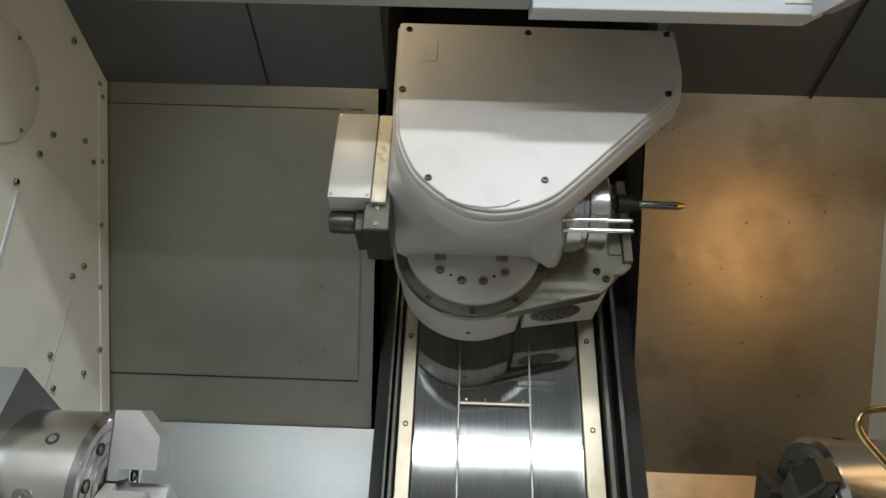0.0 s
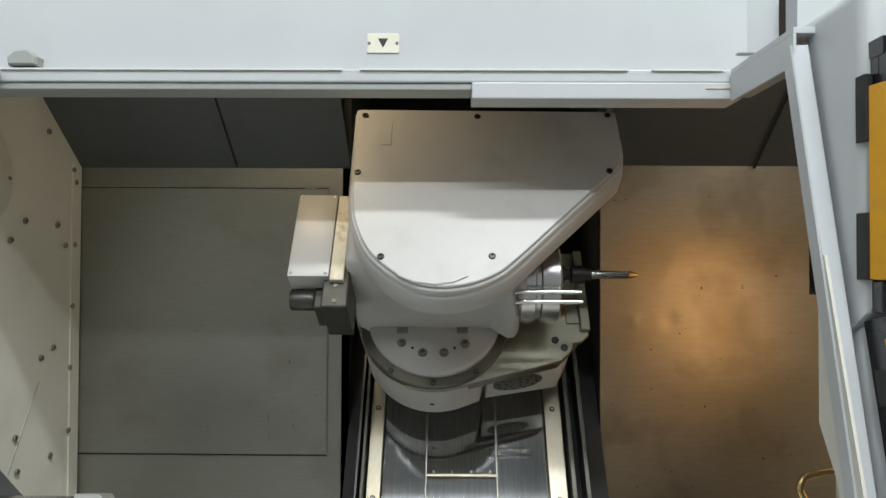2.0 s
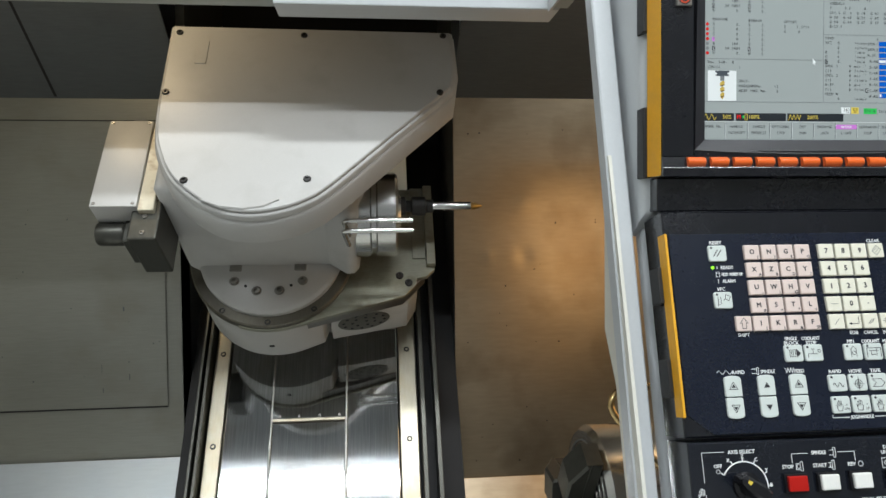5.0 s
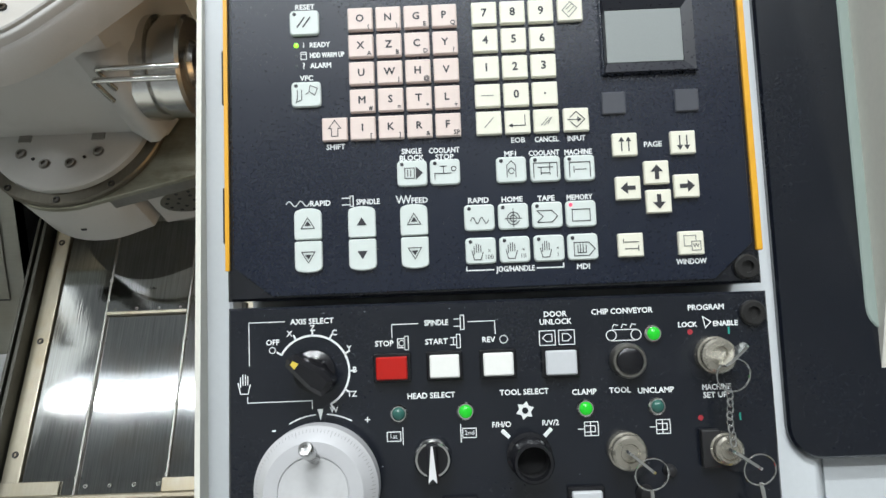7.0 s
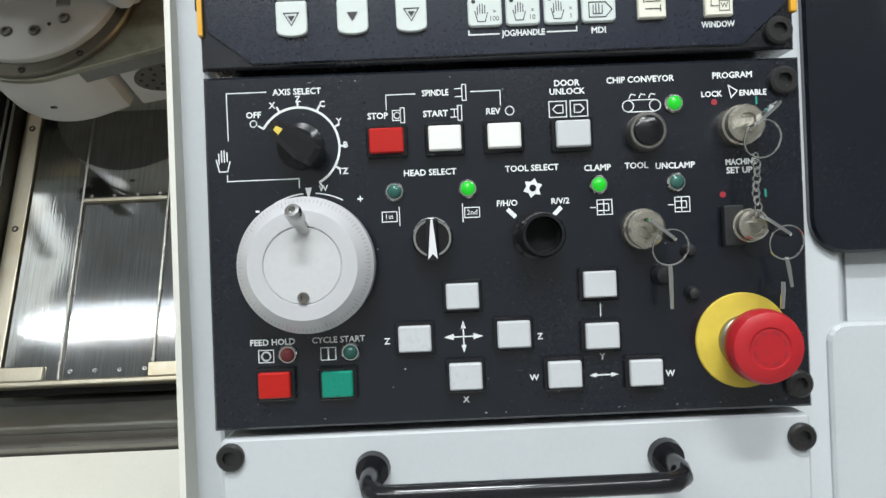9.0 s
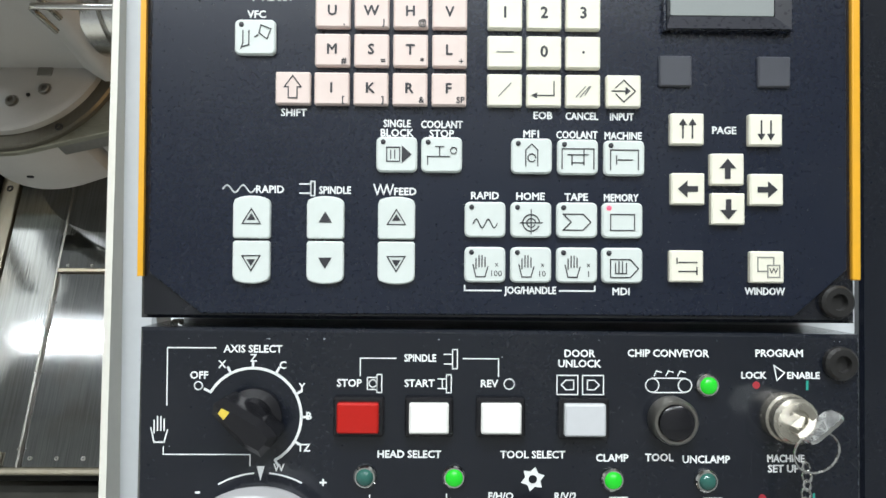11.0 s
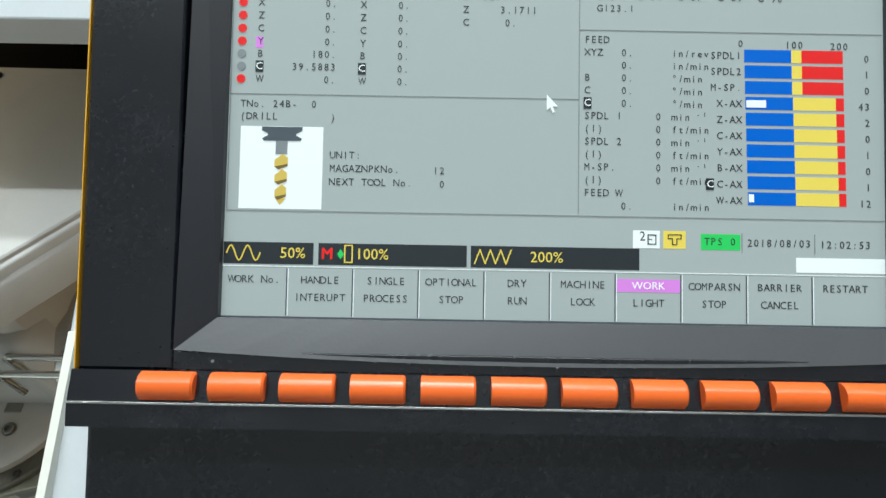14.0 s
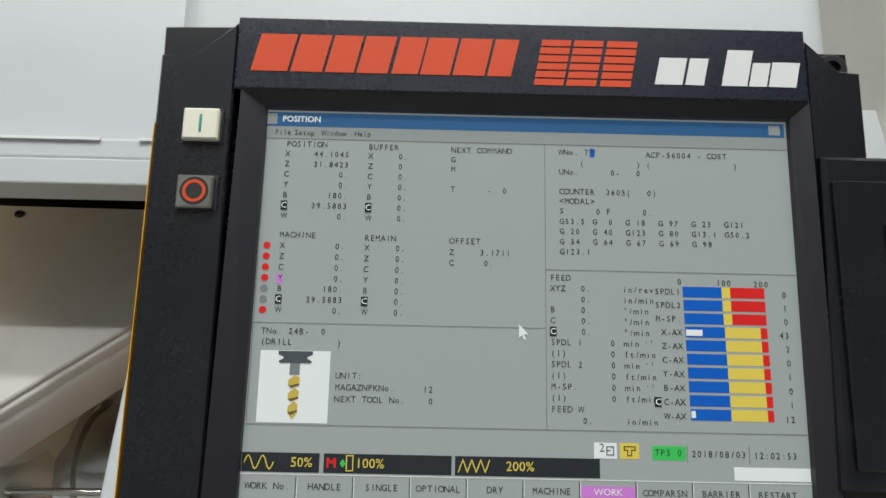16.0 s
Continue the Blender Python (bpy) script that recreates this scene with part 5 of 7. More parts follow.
tagged(part("printed_symbol", bm, PRINT, kb, "white printed symbols on dark field"), kind="stuff")
bm = bmesh.new(); lathe(bm, [(0.0017, 0), (0.0017, 0.0006), (0, 0.0010)], 14, Matrix.Translation((-0.1274, 0.0661, 0))); part("ready_lamp", bm, LED_GREEN, kb, "small lit green lamp")
for y in (0.0585, 0.0511):
    bm = bmesh.new(); lathe(bm, [(0.0011, 0), (0.0011, 0.0004), (0, 0.0006)], 10, Matrix.Translation((-0.1274, y, 0))); part("status_lamp", bm, SC_DARK, kb, "small unlit lamp")

# ---- operator panel ----
op = thing("operator_panel", PANEL, "black operator panel with push buttons, key switches and handwheel", "control panel")
bm = bmesh.new(); prism(bm, [(-0.1795, -0.330), (0.1855, -0.331), (0.1855, -0.1175), (-0.1772, -0.1155)], -0.049, 0.0, 0.0016); part("plate", bm, LOWBLACK, op, "", 30)
for x, y in ((0.1745, -0.1318), (0.1765, -0.3165)):
    share("corner_screw", BIGSCREW, op, x, y, -0.0002)


def push_button(x0, x1, y1, y0, cap, name="push_button", label=""):
    """A square illuminated button: black collar with a cap that stands up."""
    cx, cy, w, h = (x0 + x1) / 2 * MM * 0.985, (y0 + y1) / 2 * MM * 0.997, abs(x1 - x0) * MM, abs(y1 - y0) * MM
    bm = bmesh.new(); prism(bm, rrect(cx - w / 2 - 0.0022, cx + w / 2 + 0.0022, cy - h / 2 - 0.0022, cy + h / 2 + 0.0022, 0.001, 2), 0, 0.0045, 0.0008); b = part(name, bm, GLOSSBLACK, op, label)
    bm = bmesh.new(); prism(bm, rrect(cx - w / 2, cx + w / 2, cy - h / 2, cy + h / 2, 0.001, 2), 0.0045, 0.0080, 0.0009); part("cap", bm, cap, b)


push_button(-78.5, -58, -152, -167, BTN_RED, label="square red stop button")
for x0, x1 in ((-42.5, -23), (-6.5, 13.3)):
    push_button(x0, x1, -152, -167, BTN_WHITE, label="square white button")
push_button(35.2, 55.6, -152, -168, BTN_GREY, label="square grey door button")
push_button(-152, -133, -295.6, -311, BTN_RED, label="square red hold button")
push_button(-113.6, -95, -296.4, -312, BTN_GREEN, label="square green start button")
for x0, x1, y1, y0 in ((-36, -16.5, -247, -262.5), (-66, -46.5, -271.3, -287), (-5.7, 14, -271, -287), (-36, -16.5, -295, -311), (48, 67.5, -243.3, -259), (48, 68, -274.5, -290), (24.2, 44.2, -296.5, -312.5), (74, 93.6, -297.8, -313.5)):
    push_button(x0, x1, y1, y0, BTN_GREY, label="square grey jog button")


def lamp(x, y, lens, label):
    bm = bmesh.new(); lathe(bm, [(0.0058, 0), (0.0058, 0.002), (0.0050, 0.003), (0.0044, 0.003)], 24, Matrix.Translation((x * MM, y * MM, 0))); b = part("indicator", bm, CHROME, op, label, 35)
    bm = bmesh.new(); lathe(bm, [(0.0044, 0.001), (0.0044, 0.003), (0.003, 0.0045), (0, 0.0052)], 24, Matrix.Translation((x * MM, y * MM, 0))); part("lens", bm, lens, b, "", 60)


for x, y, l_, t_ in ((107.5, -143, LAMP_GREEN, "lit green indicator lamp"), (-64, -189.3, LAMP_OFF, "unlit indicator lamp"), (-19.6, -189.3, LAMP_GREEN, "lit green indicator lamp"), (59.8, -190.3, LAMP_GREEN, "lit green indicator lamp"), (107, -190.8, LAMP_OFF, "unlit indicator lamp"), (-132.7, -285, LAMP_RED_OFF, "unlit red indicator lamp"), (-94.8, -285, LAMP_OFF, "unlit indicator lamp")):
    lamp(x, y, l_, t_)


def knob(name, x, y, profile, material, label, seg=36):
    bm = bmesh.new(); lathe(bm, profile, seg, Matrix.Translation((x * MM, y * MM, 0))); return part(name, bm, material, op, label, 35)


# axis selector with pointer
k_ = knob("axis_knob", -119.5, -159.5, [(0.0140, 0), (0.0140, 0.003), (0.0100, 0.0045), (0.0095, 0.012), (0, 0.012)], GLOSSBLACK, "black axis selector knob")
bm = bmesh.new(); prism(bm, [(-0.0150, -0.0048), (0.0060, -0.0078), (0.0155, -0.0062), (0.0165, 0.0), (0.0155, 0.0062), (0.0060, 0.0078), (-0.0150, 0.0048), (-0.0172, 0)], 0.003, 0.0235, 0.0030, Matrix.Translation((-0.1195, -0.1595, 0)) @ Matrix.Rotation(radians(-38), 4, "Z")); part("grip", bm, GLOSSBLACK, k_)
bm = bmesh.new(); prism(bm, [(-0.0125, -0.0014), (-0.0085, -0.0022), (-0.0085, 0.0022), (-0.0125, 0.0014)], 0.0235, 0.0240, 0, Matrix.Translation((-0.1195, -0.1595, 0)) @ Matrix.Rotation(radians(-38), 4, "Z")); part("pointer", bm, YELLOW, k_)
# round push switch
k_ = knob("round_button", 89, -160, [(0.0115, 0), (0.0115, 0.008), (0.0105, 0.0095), (0.0092, 0.0095), (0.0092, 0.0075), (0, 0.0075)], DIMSTEEL, "round black button in steel collar")
bm = bmesh.new(); lathe(bm, [(0, 0.0070), (0.0086, 0.0070), (0.0086, 0.0105), (0.0070, 0.0115), (0, 0.0115)], 28, Matrix.Translation((0.089, -0.160, 0))); part("cap", bm, GLOSSBLACK, k_, "", 35)
# head select and tool select
k_ = knob("head_switch", -42.3, -218.3, [(0.0125, 0), (0.0125, 0.008), (0.0112, 0.010), (0.0100, 0.010), (0.0100, 0.008), (0, 0.008)], CHROME, "chrome ringed head selector switch")
bm = bmesh.new(); lathe(bm, [(0, 0.0078), (0.0100, 0.0078), (0.0095, 0.012), (0, 0.012)], 28, Matrix.Translation((-0.0423, -0.2183, 0))); part("dial", bm, GLOSSBLACK, k_, "", 35)
bm = bmesh.new(); prism(bm, [(-0.0036, -0.0135), (0.0036, -0.0135), (0.0036, 0.0110), (-0.0036, 0.0110)], 0.0118, 0.019, 0.0012, Matrix.Translation((-0.0423, -0.2183, 0))); part("lever", bm, GLOSSBLACK, k_)
bm = bmesh.new(); prism(bm, [(-0.0028, -0.0125), (0, -0.0095), (0.0028, -0.0125), (0.0006, 0.0105), (-0.0006, 0.0105)], 0.0191, 0.0195, 0, Matrix.Translation((-0.0423, -0.2183, 0))); part("pointer", bm, LOGO_WHITE, k_, "white pointer")
k_ = knob("tool_switch", 21.3, -219.3, [(0.0150, 0), (0.0150, 0.004), (0.0130, 0.006), (0.0130, 0.025), (0.0120, 0.027), (0.0104, 0.027), (0.0100, 0.009), (0, 0.009)], GLOSSBLACK, "black collared tool selector socket")
bm = bmesh.new(); lathe(bm, [(0, 0.0092), (0.0101, 0.0092), (0.0101, 0.020), (0.0100, 0.020), (0.0099, 0.0095), (0, 0.0095)], 28, Matrix.Translation((0.0213, -0.2193, 0))); part("core", bm, BLACKHOLE, k_)
# key switches with keys and rings


def key_switch(x, y, turn, label, chain=(), collar=0.0112):
    k = knob("key_switch", x, y, [(collar + 0.001, 0), (collar + 0.001, 0.006), (collar, 0.007), (collar, 0.012), (collar - 0.0015, 0.0135), (0.0062, 0.0135), (0.0055, 0.012), (0, 0.012)], LOCKMETAL, label)
    M_ = Matrix.Translation((x * MM, y * MM, 0.0125)) @ Matrix.Rotation(radians(turn), 4, "Z")
    bm = bmesh.new(); box(bm, -0.0035, 0.0035, -0.0008, 0.0008, 0, 0.012); prism(bm, rrect(-0.0075, 0.0125, 0.010, 0.024, 0.004, 3), -0.0009, 0.0009, 0.0002, Matrix(((1, 0, 0, 0), (0, 0, -1, 0), (0, 1, 0, 0), (0, 0, 0, 1)))); bmesh.ops.transform(bm, matrix=M_, verts=bm.verts); part("key", bm, CHROME, k, "flat steel key in lock")
    return k


def ring(parent, cx, cy, z, r, tilt=0.0):
    bm = bmesh.new()
    pts = [(cx + r * math.cos(2 * math.pi * k / 28), cy + r * math.sin(2 * math.pi * k / 28), z + tilt * math.sin(2 * math.pi * k / 28)) for k in range(29)]
    tube(bm, pts, 0.0006, 6); part("key_ring", bm, CHROME, parent, "thin steel split ring")


def hanging_key(parent, x, y, z, ln, lean=0.0):
    bm = bmesh.new(); prism(bm, [(-0.0012, 0), (0.0012, 0), (0.0016, -ln * 0.3), (0.0010, -ln), (-0.0010, -ln)], 0, 0.0015, 0.0002, Matrix.Translation((x, y, z)) @ Matrix.Rotation(lean, 4, "Z")); part("loose_key", bm, CHROME, parent, "loose steel key hanging")


s1 = key_switch(146.5, -158.5, 40, "chrome key switch with key turned aside")
ring(s1, 0.1495, -0.1700, 0.024, 0.0105, 0.003)
for k in range(9):
    bm = bmesh.new(); pts = [(0.1488 + 0.0006 * math.sin(k) + 0.0016 * math.cos(a / 8 * 2 * math.pi), -0.1795 - 0.0042 * k + 0.0028 * math.sin(a / 8 * 2 * math.pi), 0.016 + (0.0012 * math.cos(a / 8 * 2 * math.pi) if k % 2 else 0)) for a in range(9)]
    tube(bm, pts, 0.0006, 5); part("chain_link", bm, CHROME, s1)
s2 = key_switch(84.6, -218.3, -40, "chrome key switch with key and ring")
ring(s2, 0.0955, -0.2300, 0.020, 0.0105, 0.003)
hanging_key(s2, 0.0958, -0.2400, 0.016, 0.026)
s3 = key_switch(148.5, -219.0, -35, "small key switch with chained keys", collar=0.0092)
bm = bmesh.new(); box(bm, 0.1335, 0.1455, -0.2310, -0.2065, 0.0002, 0.006, 0.001); part("switch_guard", bm, RUBBER, s3)
ring(s3, 0.1640, -0.2300, 0.018, 0.0100, 0.002)
hanging_key(s3, 0.1650, -0.2385, 0.014, 0.018, 0.15)
hanging_key(s3, 0.1630, -0.2530, 0.013, 0.016, -0.05)
for x, y, r in ((112.6, -232.5, 0.0042), (96, -247, 0.0062), (114, -258.5, 0.0042)):
    knob("blank_stud", x, y, [(r, 0), (r, 0.003), (r * 0.7, 0.006), (0, 0.007)], RUBBER, "black domed stud", 20)
# handwheel
wh = Matrix.Translation((-0.1157, -0.231, 0))
bm = bmesh.new(); lathe(bm, [(0, 0), (0.0365, 0), (0.0365, 0.006), (0.0395, 0.010), (0.0395, 0.022), (0.0380, 0.024), (0.0310, 0.031), (0.0225, 0.031), (0.0220, 0.0300), (0, 0.0300)], 72, wh); hw = part("handwheel", bm, WHEELMETAL, op, "satin aluminium pulse handwheel with graduations", 30)
bm = bmesh.new(); lathe(bm, [(0, 0.0301), (0.0216, 0.0301), (0.0214, 0.0306), (0, 0.0306)], 48, wh); part("hub", bm, WHEELFACE, hw, "flat grey hub disc", 30)
bm = bmesh.new()
for k in range(100):
    a = 2 * math.pi * k / 100
    ln = 0.0032 if k % 10 == 0 else 0.0018
    c_, s_ = math.cos(a), math.sin(a)
    r0, zz = 0.0378, 0.02455
    p0, p1 = Vector((r0 * c_, r0 * s_, zz)), Vector(((r0 - ln) * c_, (r0 - ln) * s_, zz + ln))
    t_ = Vector((-s_, c_, 0)) * 0.00014
    quad(bm, [wh @ (p0 - t_), wh @ (p0 + t_), wh @ (p1 + t_), wh @ (p1 - t_)])
part("graduations", bm, GRADINK, hw, "fine dark graduation lines")
bm = bmesh.new(); lathe(bm, [(0.0030, 0.0), (0.0036, 0.002), (0.0036, 0.009), (0.0046, 0.011), (0.0048, 0.018), (0.0040, 0.020), (0.0022, 0.0202), (0.0020, 0.018), (0, 0.018)], 24, Matrix.Translation((-0.1140, -0.2110, 0.0302)) @ Matrix.Rotation(radians(-32), 4, "X") @ Matrix.Rotation(radians(-8), 4, "Y")); part("crank_knob", bm, STEEL, hw, "turned crank knob", 35)
bm = bmesh.new(); lathe(bm, [(0.0032, 0.0305), (0.0032, 0.0325), (0.0015, 0.0325), (0.0012, 0.0312), (0, 0.0312)], 16, Matrix.Translation((-0.1157, -0.2490, 0))); part("hub_screw", bm, DIMSTEEL, hw)
# chipped paint
rng = random.Random(21)
bm = bmesh.new()
for k in range(60):
    x, y, r = rng.uniform(-0.17, 0.178), rng.choice((rng.uniform(-0.326, -0.122), rng.uniform(-0.326, -0.27), -0.326, -0.121)), rng.uniform(0.00018, 0.0006)
    a = rng.uniform(0, 3.1)
    prism(bm, [(x + r * rng.uniform(0.5, 1.6) * math.cos(a + j * 1.57), y + r * rng.uniform(0.4, 1.3) * math.sin(a + j * 1.57)) for j in range(4)], 0.0, 0.00008)
tagged(part("paint_chip", bm, CHIPPED, op, "pale paint chips and scratches"), kind="stuff")
# emergency stop
bm = bmesh.new(); lathe(bm, [(0.0, 0), (0.029, 0), (0.029, 0.0012), (0.0285, 0.0018), (0, 0.0018)], 48, Matrix.Translation((0.1440, -0.2885, 0))); es = part("emergency_stop", bm, YELLOW, op, "yellow collar under red mushroom button", 35)
bm = bmesh.new(); lathe(bm, [(0.0155, 0.0018), (0.0155, 0.006), (0.0135, 0.007), (0.0135, 0.020)], 36, Matrix.Translation((0.1440, -0.2885, 0))); part("stem", bm, DIMSTEEL, es, "", 35)
bm = bmesh.new(); lathe(bm, [(0.0135, 0.017), (0.0192, 0.019), (0.0214, 0.023), (0.0214, 0.029), (0.0198, 0.033), (0.0150, 0.0350), (0.0118, 0.0350), (0.0112, 0.0342), (0, 0.0342)], 48, Matrix.Translation((0.1440, -0.2885, 0))); part("mushroom", bm, ESTOP, es, "worn red mushroom head", 35)
bm = bmesh.new()
for k in range(8):
    a0, a1 = 45 * k + 6, 45 * k + 34
    prism(bm, circle(0.1440, -0.2885, 0.0096, 5, a0, a1) + circle(0.1440, -0.2885, 0.0086, 5, a1, a0), 0.0342, 0.0345)
part("turn_marks", bm, REDINK, es)
# printed words and signs


def at105(x, y):
    return (-78.9 + (x - 606) * 0.3003) * MM, (-151.5 - (y - 481) * 0.3003) * MM


bm = bmesh.new()
S_ = 0.0052
for text, x, y, s in (("AXIS SELECT", 467, 397, S_), ("OFF", 378, 441, S_), ("X", 416, 423, S_), ("Z", 468, 412, S_), ("C", 517, 424, S_), ("Y", 549, 460, S_), ("B", 561, 508, S_), ("TZ", 553, 561, S_), ("W", 512, 594, S_), ("SPINDLE", 746, 411, S_), ("STOP", 628, 453, S_), ("START", 745, 453, S_), ("REV", 862, 453, S_), ("DOOR", 1013, 402, S_), ("UNLOCK", 1013, 419, S_), ("CHIP CONVEYOR", 1162, 401, S_), ("PROGRAM", 1349, 400, S_), ("LOCK", 1306, 437, 0.0048), ("ENABLE", 1390, 437, 0.0048),
                      ("HEAD SELECT", 729, 571, S_), ("TOOL SELECT", 935, 571, S_), ("CLAMP", 1068, 576, S_), ("TOOL", 1147, 575, S_), ("UNCLAMP", 1226, 578, S_), ("MACHINE", 1360, 576, S_), ("SET UP", 1356, 593, S_), ("F/H/O", 882, 640, 0.0050), ("R/V/2", 990, 640, 0.0050), ("X", 783, 802, S_), ("Y", 1063, 789, S_)):
    px, py = at105(x, y)
    part("printed_word", write(bmesh.new(), text, px, py, 0.0001, s, squeeze=0.83 if text in ("CANCEL", "COOLANT", "MACHINE", "INPUT", "MEMORY", "SPINDLE", "WINDOW", "SINGLE", "JOG/HANDLE") else 1.0, bold=0.00015), PRINT, op)
for text, x, y, s in (("FEED HOLD", -142, -277.5, S_), ("CYCLE START", -102, -277.5, S_), ("Z", -72.5, -280, S_), ("Z", 20.5, -281, S_), ("X", -26, -317.5, S_), ("Y", 58, -295, S_), ("W", 16, -306, S_), ("W", 99, -307, S_), ("+", -85, -193, 0.007), ("-", -147.5, -197, 0.009)):
    part("printed_word", write(bmesh.new(), text, x * MM, y * MM, 0.0001, s, squeeze=0.83 if text in ("CANCEL", "COOLANT", "MACHINE", "INPUT", "MEMORY", "SPINDLE", "WINDOW", "SINGLE", "JOG/HANDLE") else 1.0, bold=0.00015), PRINT, op)


def pl(pts):
    return [at105(*p) for p in pts]


strokes(bm, [pl([(325, 490), (325, 395), (405, 395)]), pl([(320, 560), (320, 572), (464, 572), (464, 590)]), pl([(646, 440), (646, 411), (705, 411)]), pl([(818, 411), (877, 411), (877, 440)]),
             pl([(975, 438), (1010, 438), (1010, 470), (975, 470), (975, 438)]), pl([(1018, 438), (1053, 438), (1053, 470), (1018, 470), (1018, 438)]), pl([(1003, 446), (990, 446), (982, 454), (990, 462), (1003, 462), (1003, 446)]), pl([(1026, 446), (1038, 446), (1046, 454), (1038, 462), (1026, 462), (1026, 446)]),
             pl([(1135, 442), (1190, 442)]), pl([(1135, 466), (1190, 466)]), pl([(1138, 438), (1142, 430), (1150, 432)]), pl([(1158, 438), (1162, 430), (1170, 432)]), pl([(1178, 438), (1182, 430), (1190, 432)]),
             pl([(800, 396), (800, 428), (808, 428), (808, 396), (800, 396)]), pl([(786, 404), (800, 404)]), pl([(786, 420), (800, 420)]), pl([(674, 438), (674, 468), (682, 468), (682, 438), (674, 438)]), pl([(658, 443), (674, 443), (674, 463), (658, 463), (658, 443)]), pl([(790, 438), (790, 468), (798, 468), (798, 438), (790, 438)]), pl([(776, 445), (790, 445)]), pl([(776, 461), (790, 461)]), pl([(783, 445), (783, 461)]),
             pl([(1340, 420), (1358, 432), (1345, 445), (1340, 420)])], 0.0006, 0.0001)
strokes(bm, [circle(*at105(1135, 454), 0.0034, 14) + circle(*at105(1135, 454), 0.0034, 14)[:1], circle(*at105(1190, 454), 0.0034, 14) + circle(*at105(1190, 454), 0.0034, 14)[:1], circle(*at105(377, 458), 0.0020, 12) + circle(*at105(377, 458), 0.0020, 12)[:1], circle(*at105(895, 453), 0.0026, 12) + circle(*at105(895, 453), 0.0026, 12)[:1], circle(*at105(667, 453), 0.0019, 12)], 0.0006, 0.0001)
for cx, cy, lab in ((645, 657, "1st"), (812, 655, "2nd")):
    px, py = at105(cx, cy)
    strokes(bm, [[(px - 0.005, py - 0.003), (px + 0.004, py - 0.003), (px + 0.004, py + 0.003), (px - 0.005, py + 0.003), (px - 0.005, py - 0.003)], [(px + (0.0055 if cx < 700 else -0.0062), py - 0.0055), (px + (0.0055 if cx < 700 else -0.0062), py + 0.0055)]], 0.0006, 0.0001)
    write(bm, lab, px - 0.0005, py, 0.0001, 0.0044)
for cx, cy in ((1074, 656), (1232, 657)):
    px, py = at105(cx, cy)
    strokes(bm, [[(px - 0.003, py - 0.0045), (px + 0.006, py - 0.0045), (px + 0.006, py + 0.0045), (px - 0.003, py + 0.0045), (px - 0.003, py - 0.0045)], [(px + 0.001, py - 0.0045), (px + 0.001, py + 0.0045)], [(px - 0.007, py), (px - 0.004, py)], [(px - 0.003, py - 0.002), (px + 0.004, py - 0.002), (px + 0.004, py + 0.002), (px - 0.003, py + 0.002)]], 0.0006, 0.0001)
px, py = at105(935, 611)
star = [((px + (0.0062 if k % 2 == 0 else 0.0040) * math.cos(math.pi * k / 6 + 0.3)), (py + (0.0062 if k % 2 == 0 else 0.0040) * math.sin(math.pi * k / 6 + 0.3))) for k in range(12)]
prism(bm, star, 0.0001, 0.0003)
part("star_centre", prism(bmesh.new(), circle(px, py, 0.0021, 14), 0.0003, 0.0005), LOWBLACK, op)
# arc of the axis selector, hand-wheel arc and arrows
prism(bm, arc_pts(-0.1205, -0.160, 0.0250, -62, 150, 40) + arc_pts(-0.1205, -0.160, 0.0236, 150, -62, 40), 0.0001, 0.0003)
for a in (150, 117, 90, 62, 28, 0, -30, -62):
    c_, s_ = math.cos(radians(a)), math.sin(radians(a))
    strokes(bm, [[(-0.1205 + 0.0245 * c_, -0.160 + 0.0245 * s_), (-0.1205 + 0.0275 * c_, -0.160 + 0.0275 * s_)]], 0.0012, 0.0001)
prism(bm, arc_pts(-0.1157, -0.231, 0.0435, 62, 85, 10) + arc_pts(-0.1157, -0.231, 0.0427, 85, 62, 10), 0.0001, 0.0003)
prism(bm, arc_pts(-0.1157, -0.231, 0.0435, 95, 120, 10) + arc_pts(-0.1157, -0.231, 0.0427, 120, 95, 10), 0.0001, 0.0003)
prism(bm, [(-0.1182, -0.1845), (-0.1162, -0.1918), (-0.1142, -0.1845)][::-1], 0.0001, 0.0003)
palm_x, palm_y = at105(321, 528)
strokes(bm, [[(palm_x + p[0] * 1.1, palm_y + p[1] * 1.2) for p in ln] for ln in palm], 0.0007, 0.0001)


def double_arrow(cx, cy, half, vertical):
    d = (0, 1) if vertical else (1, 0)
    for s in (-1, 1):
        tip = (cx + d[0] * half * s, cy + d[1] * half * s)
        base = (cx + d[0] * half * 0.5 * s, cy + d[1] * half * 0.5 * s)
        w = half * 0.16
        prism(bm, [tip, (base[0] - d[1] * w, base[1] + d[0] * w), (base[0] + d[1] * w, base[1] - d[0] * w)], 0.0001, 0.0003)
    strokes(bm, [[(cx - d[0] * half * 0.5, cy - d[1] * half * 0.5), (cx + d[0] * half * 0.5, cy + d[1] * half * 0.5)]], 0.0008, 0.0001)


double_arrow(-0.026, -0.279, 0.012, False)
double_arrow(-0.026, -0.279, 0.010, True)
double_arrow(0.0585, -0.306, 0.009, False)
double_arrow(0.058, -0.2665, 0.0045, True)
for x in (-146.2, -108.5):
    strokes(bm, [[((x - 4.5) * MM, -0.2895), ((x + 4.5) * MM, -0.2895), ((x + 4.5) * MM, -0.2820), ((x - 4.5) * MM, -0.2820), ((x - 4.5) * MM, -0.2895)]], 0.0006, 0.0001)
strokes(bm, [circle(-0.1462, -0.2858, 0.0026, 14) + circle(-0.1462, -0.2858, 0.0026, 14)[:1], [(-0.1085, -0.2885), (-0.1085, -0.2830)]], 0.0010, 0.0001)
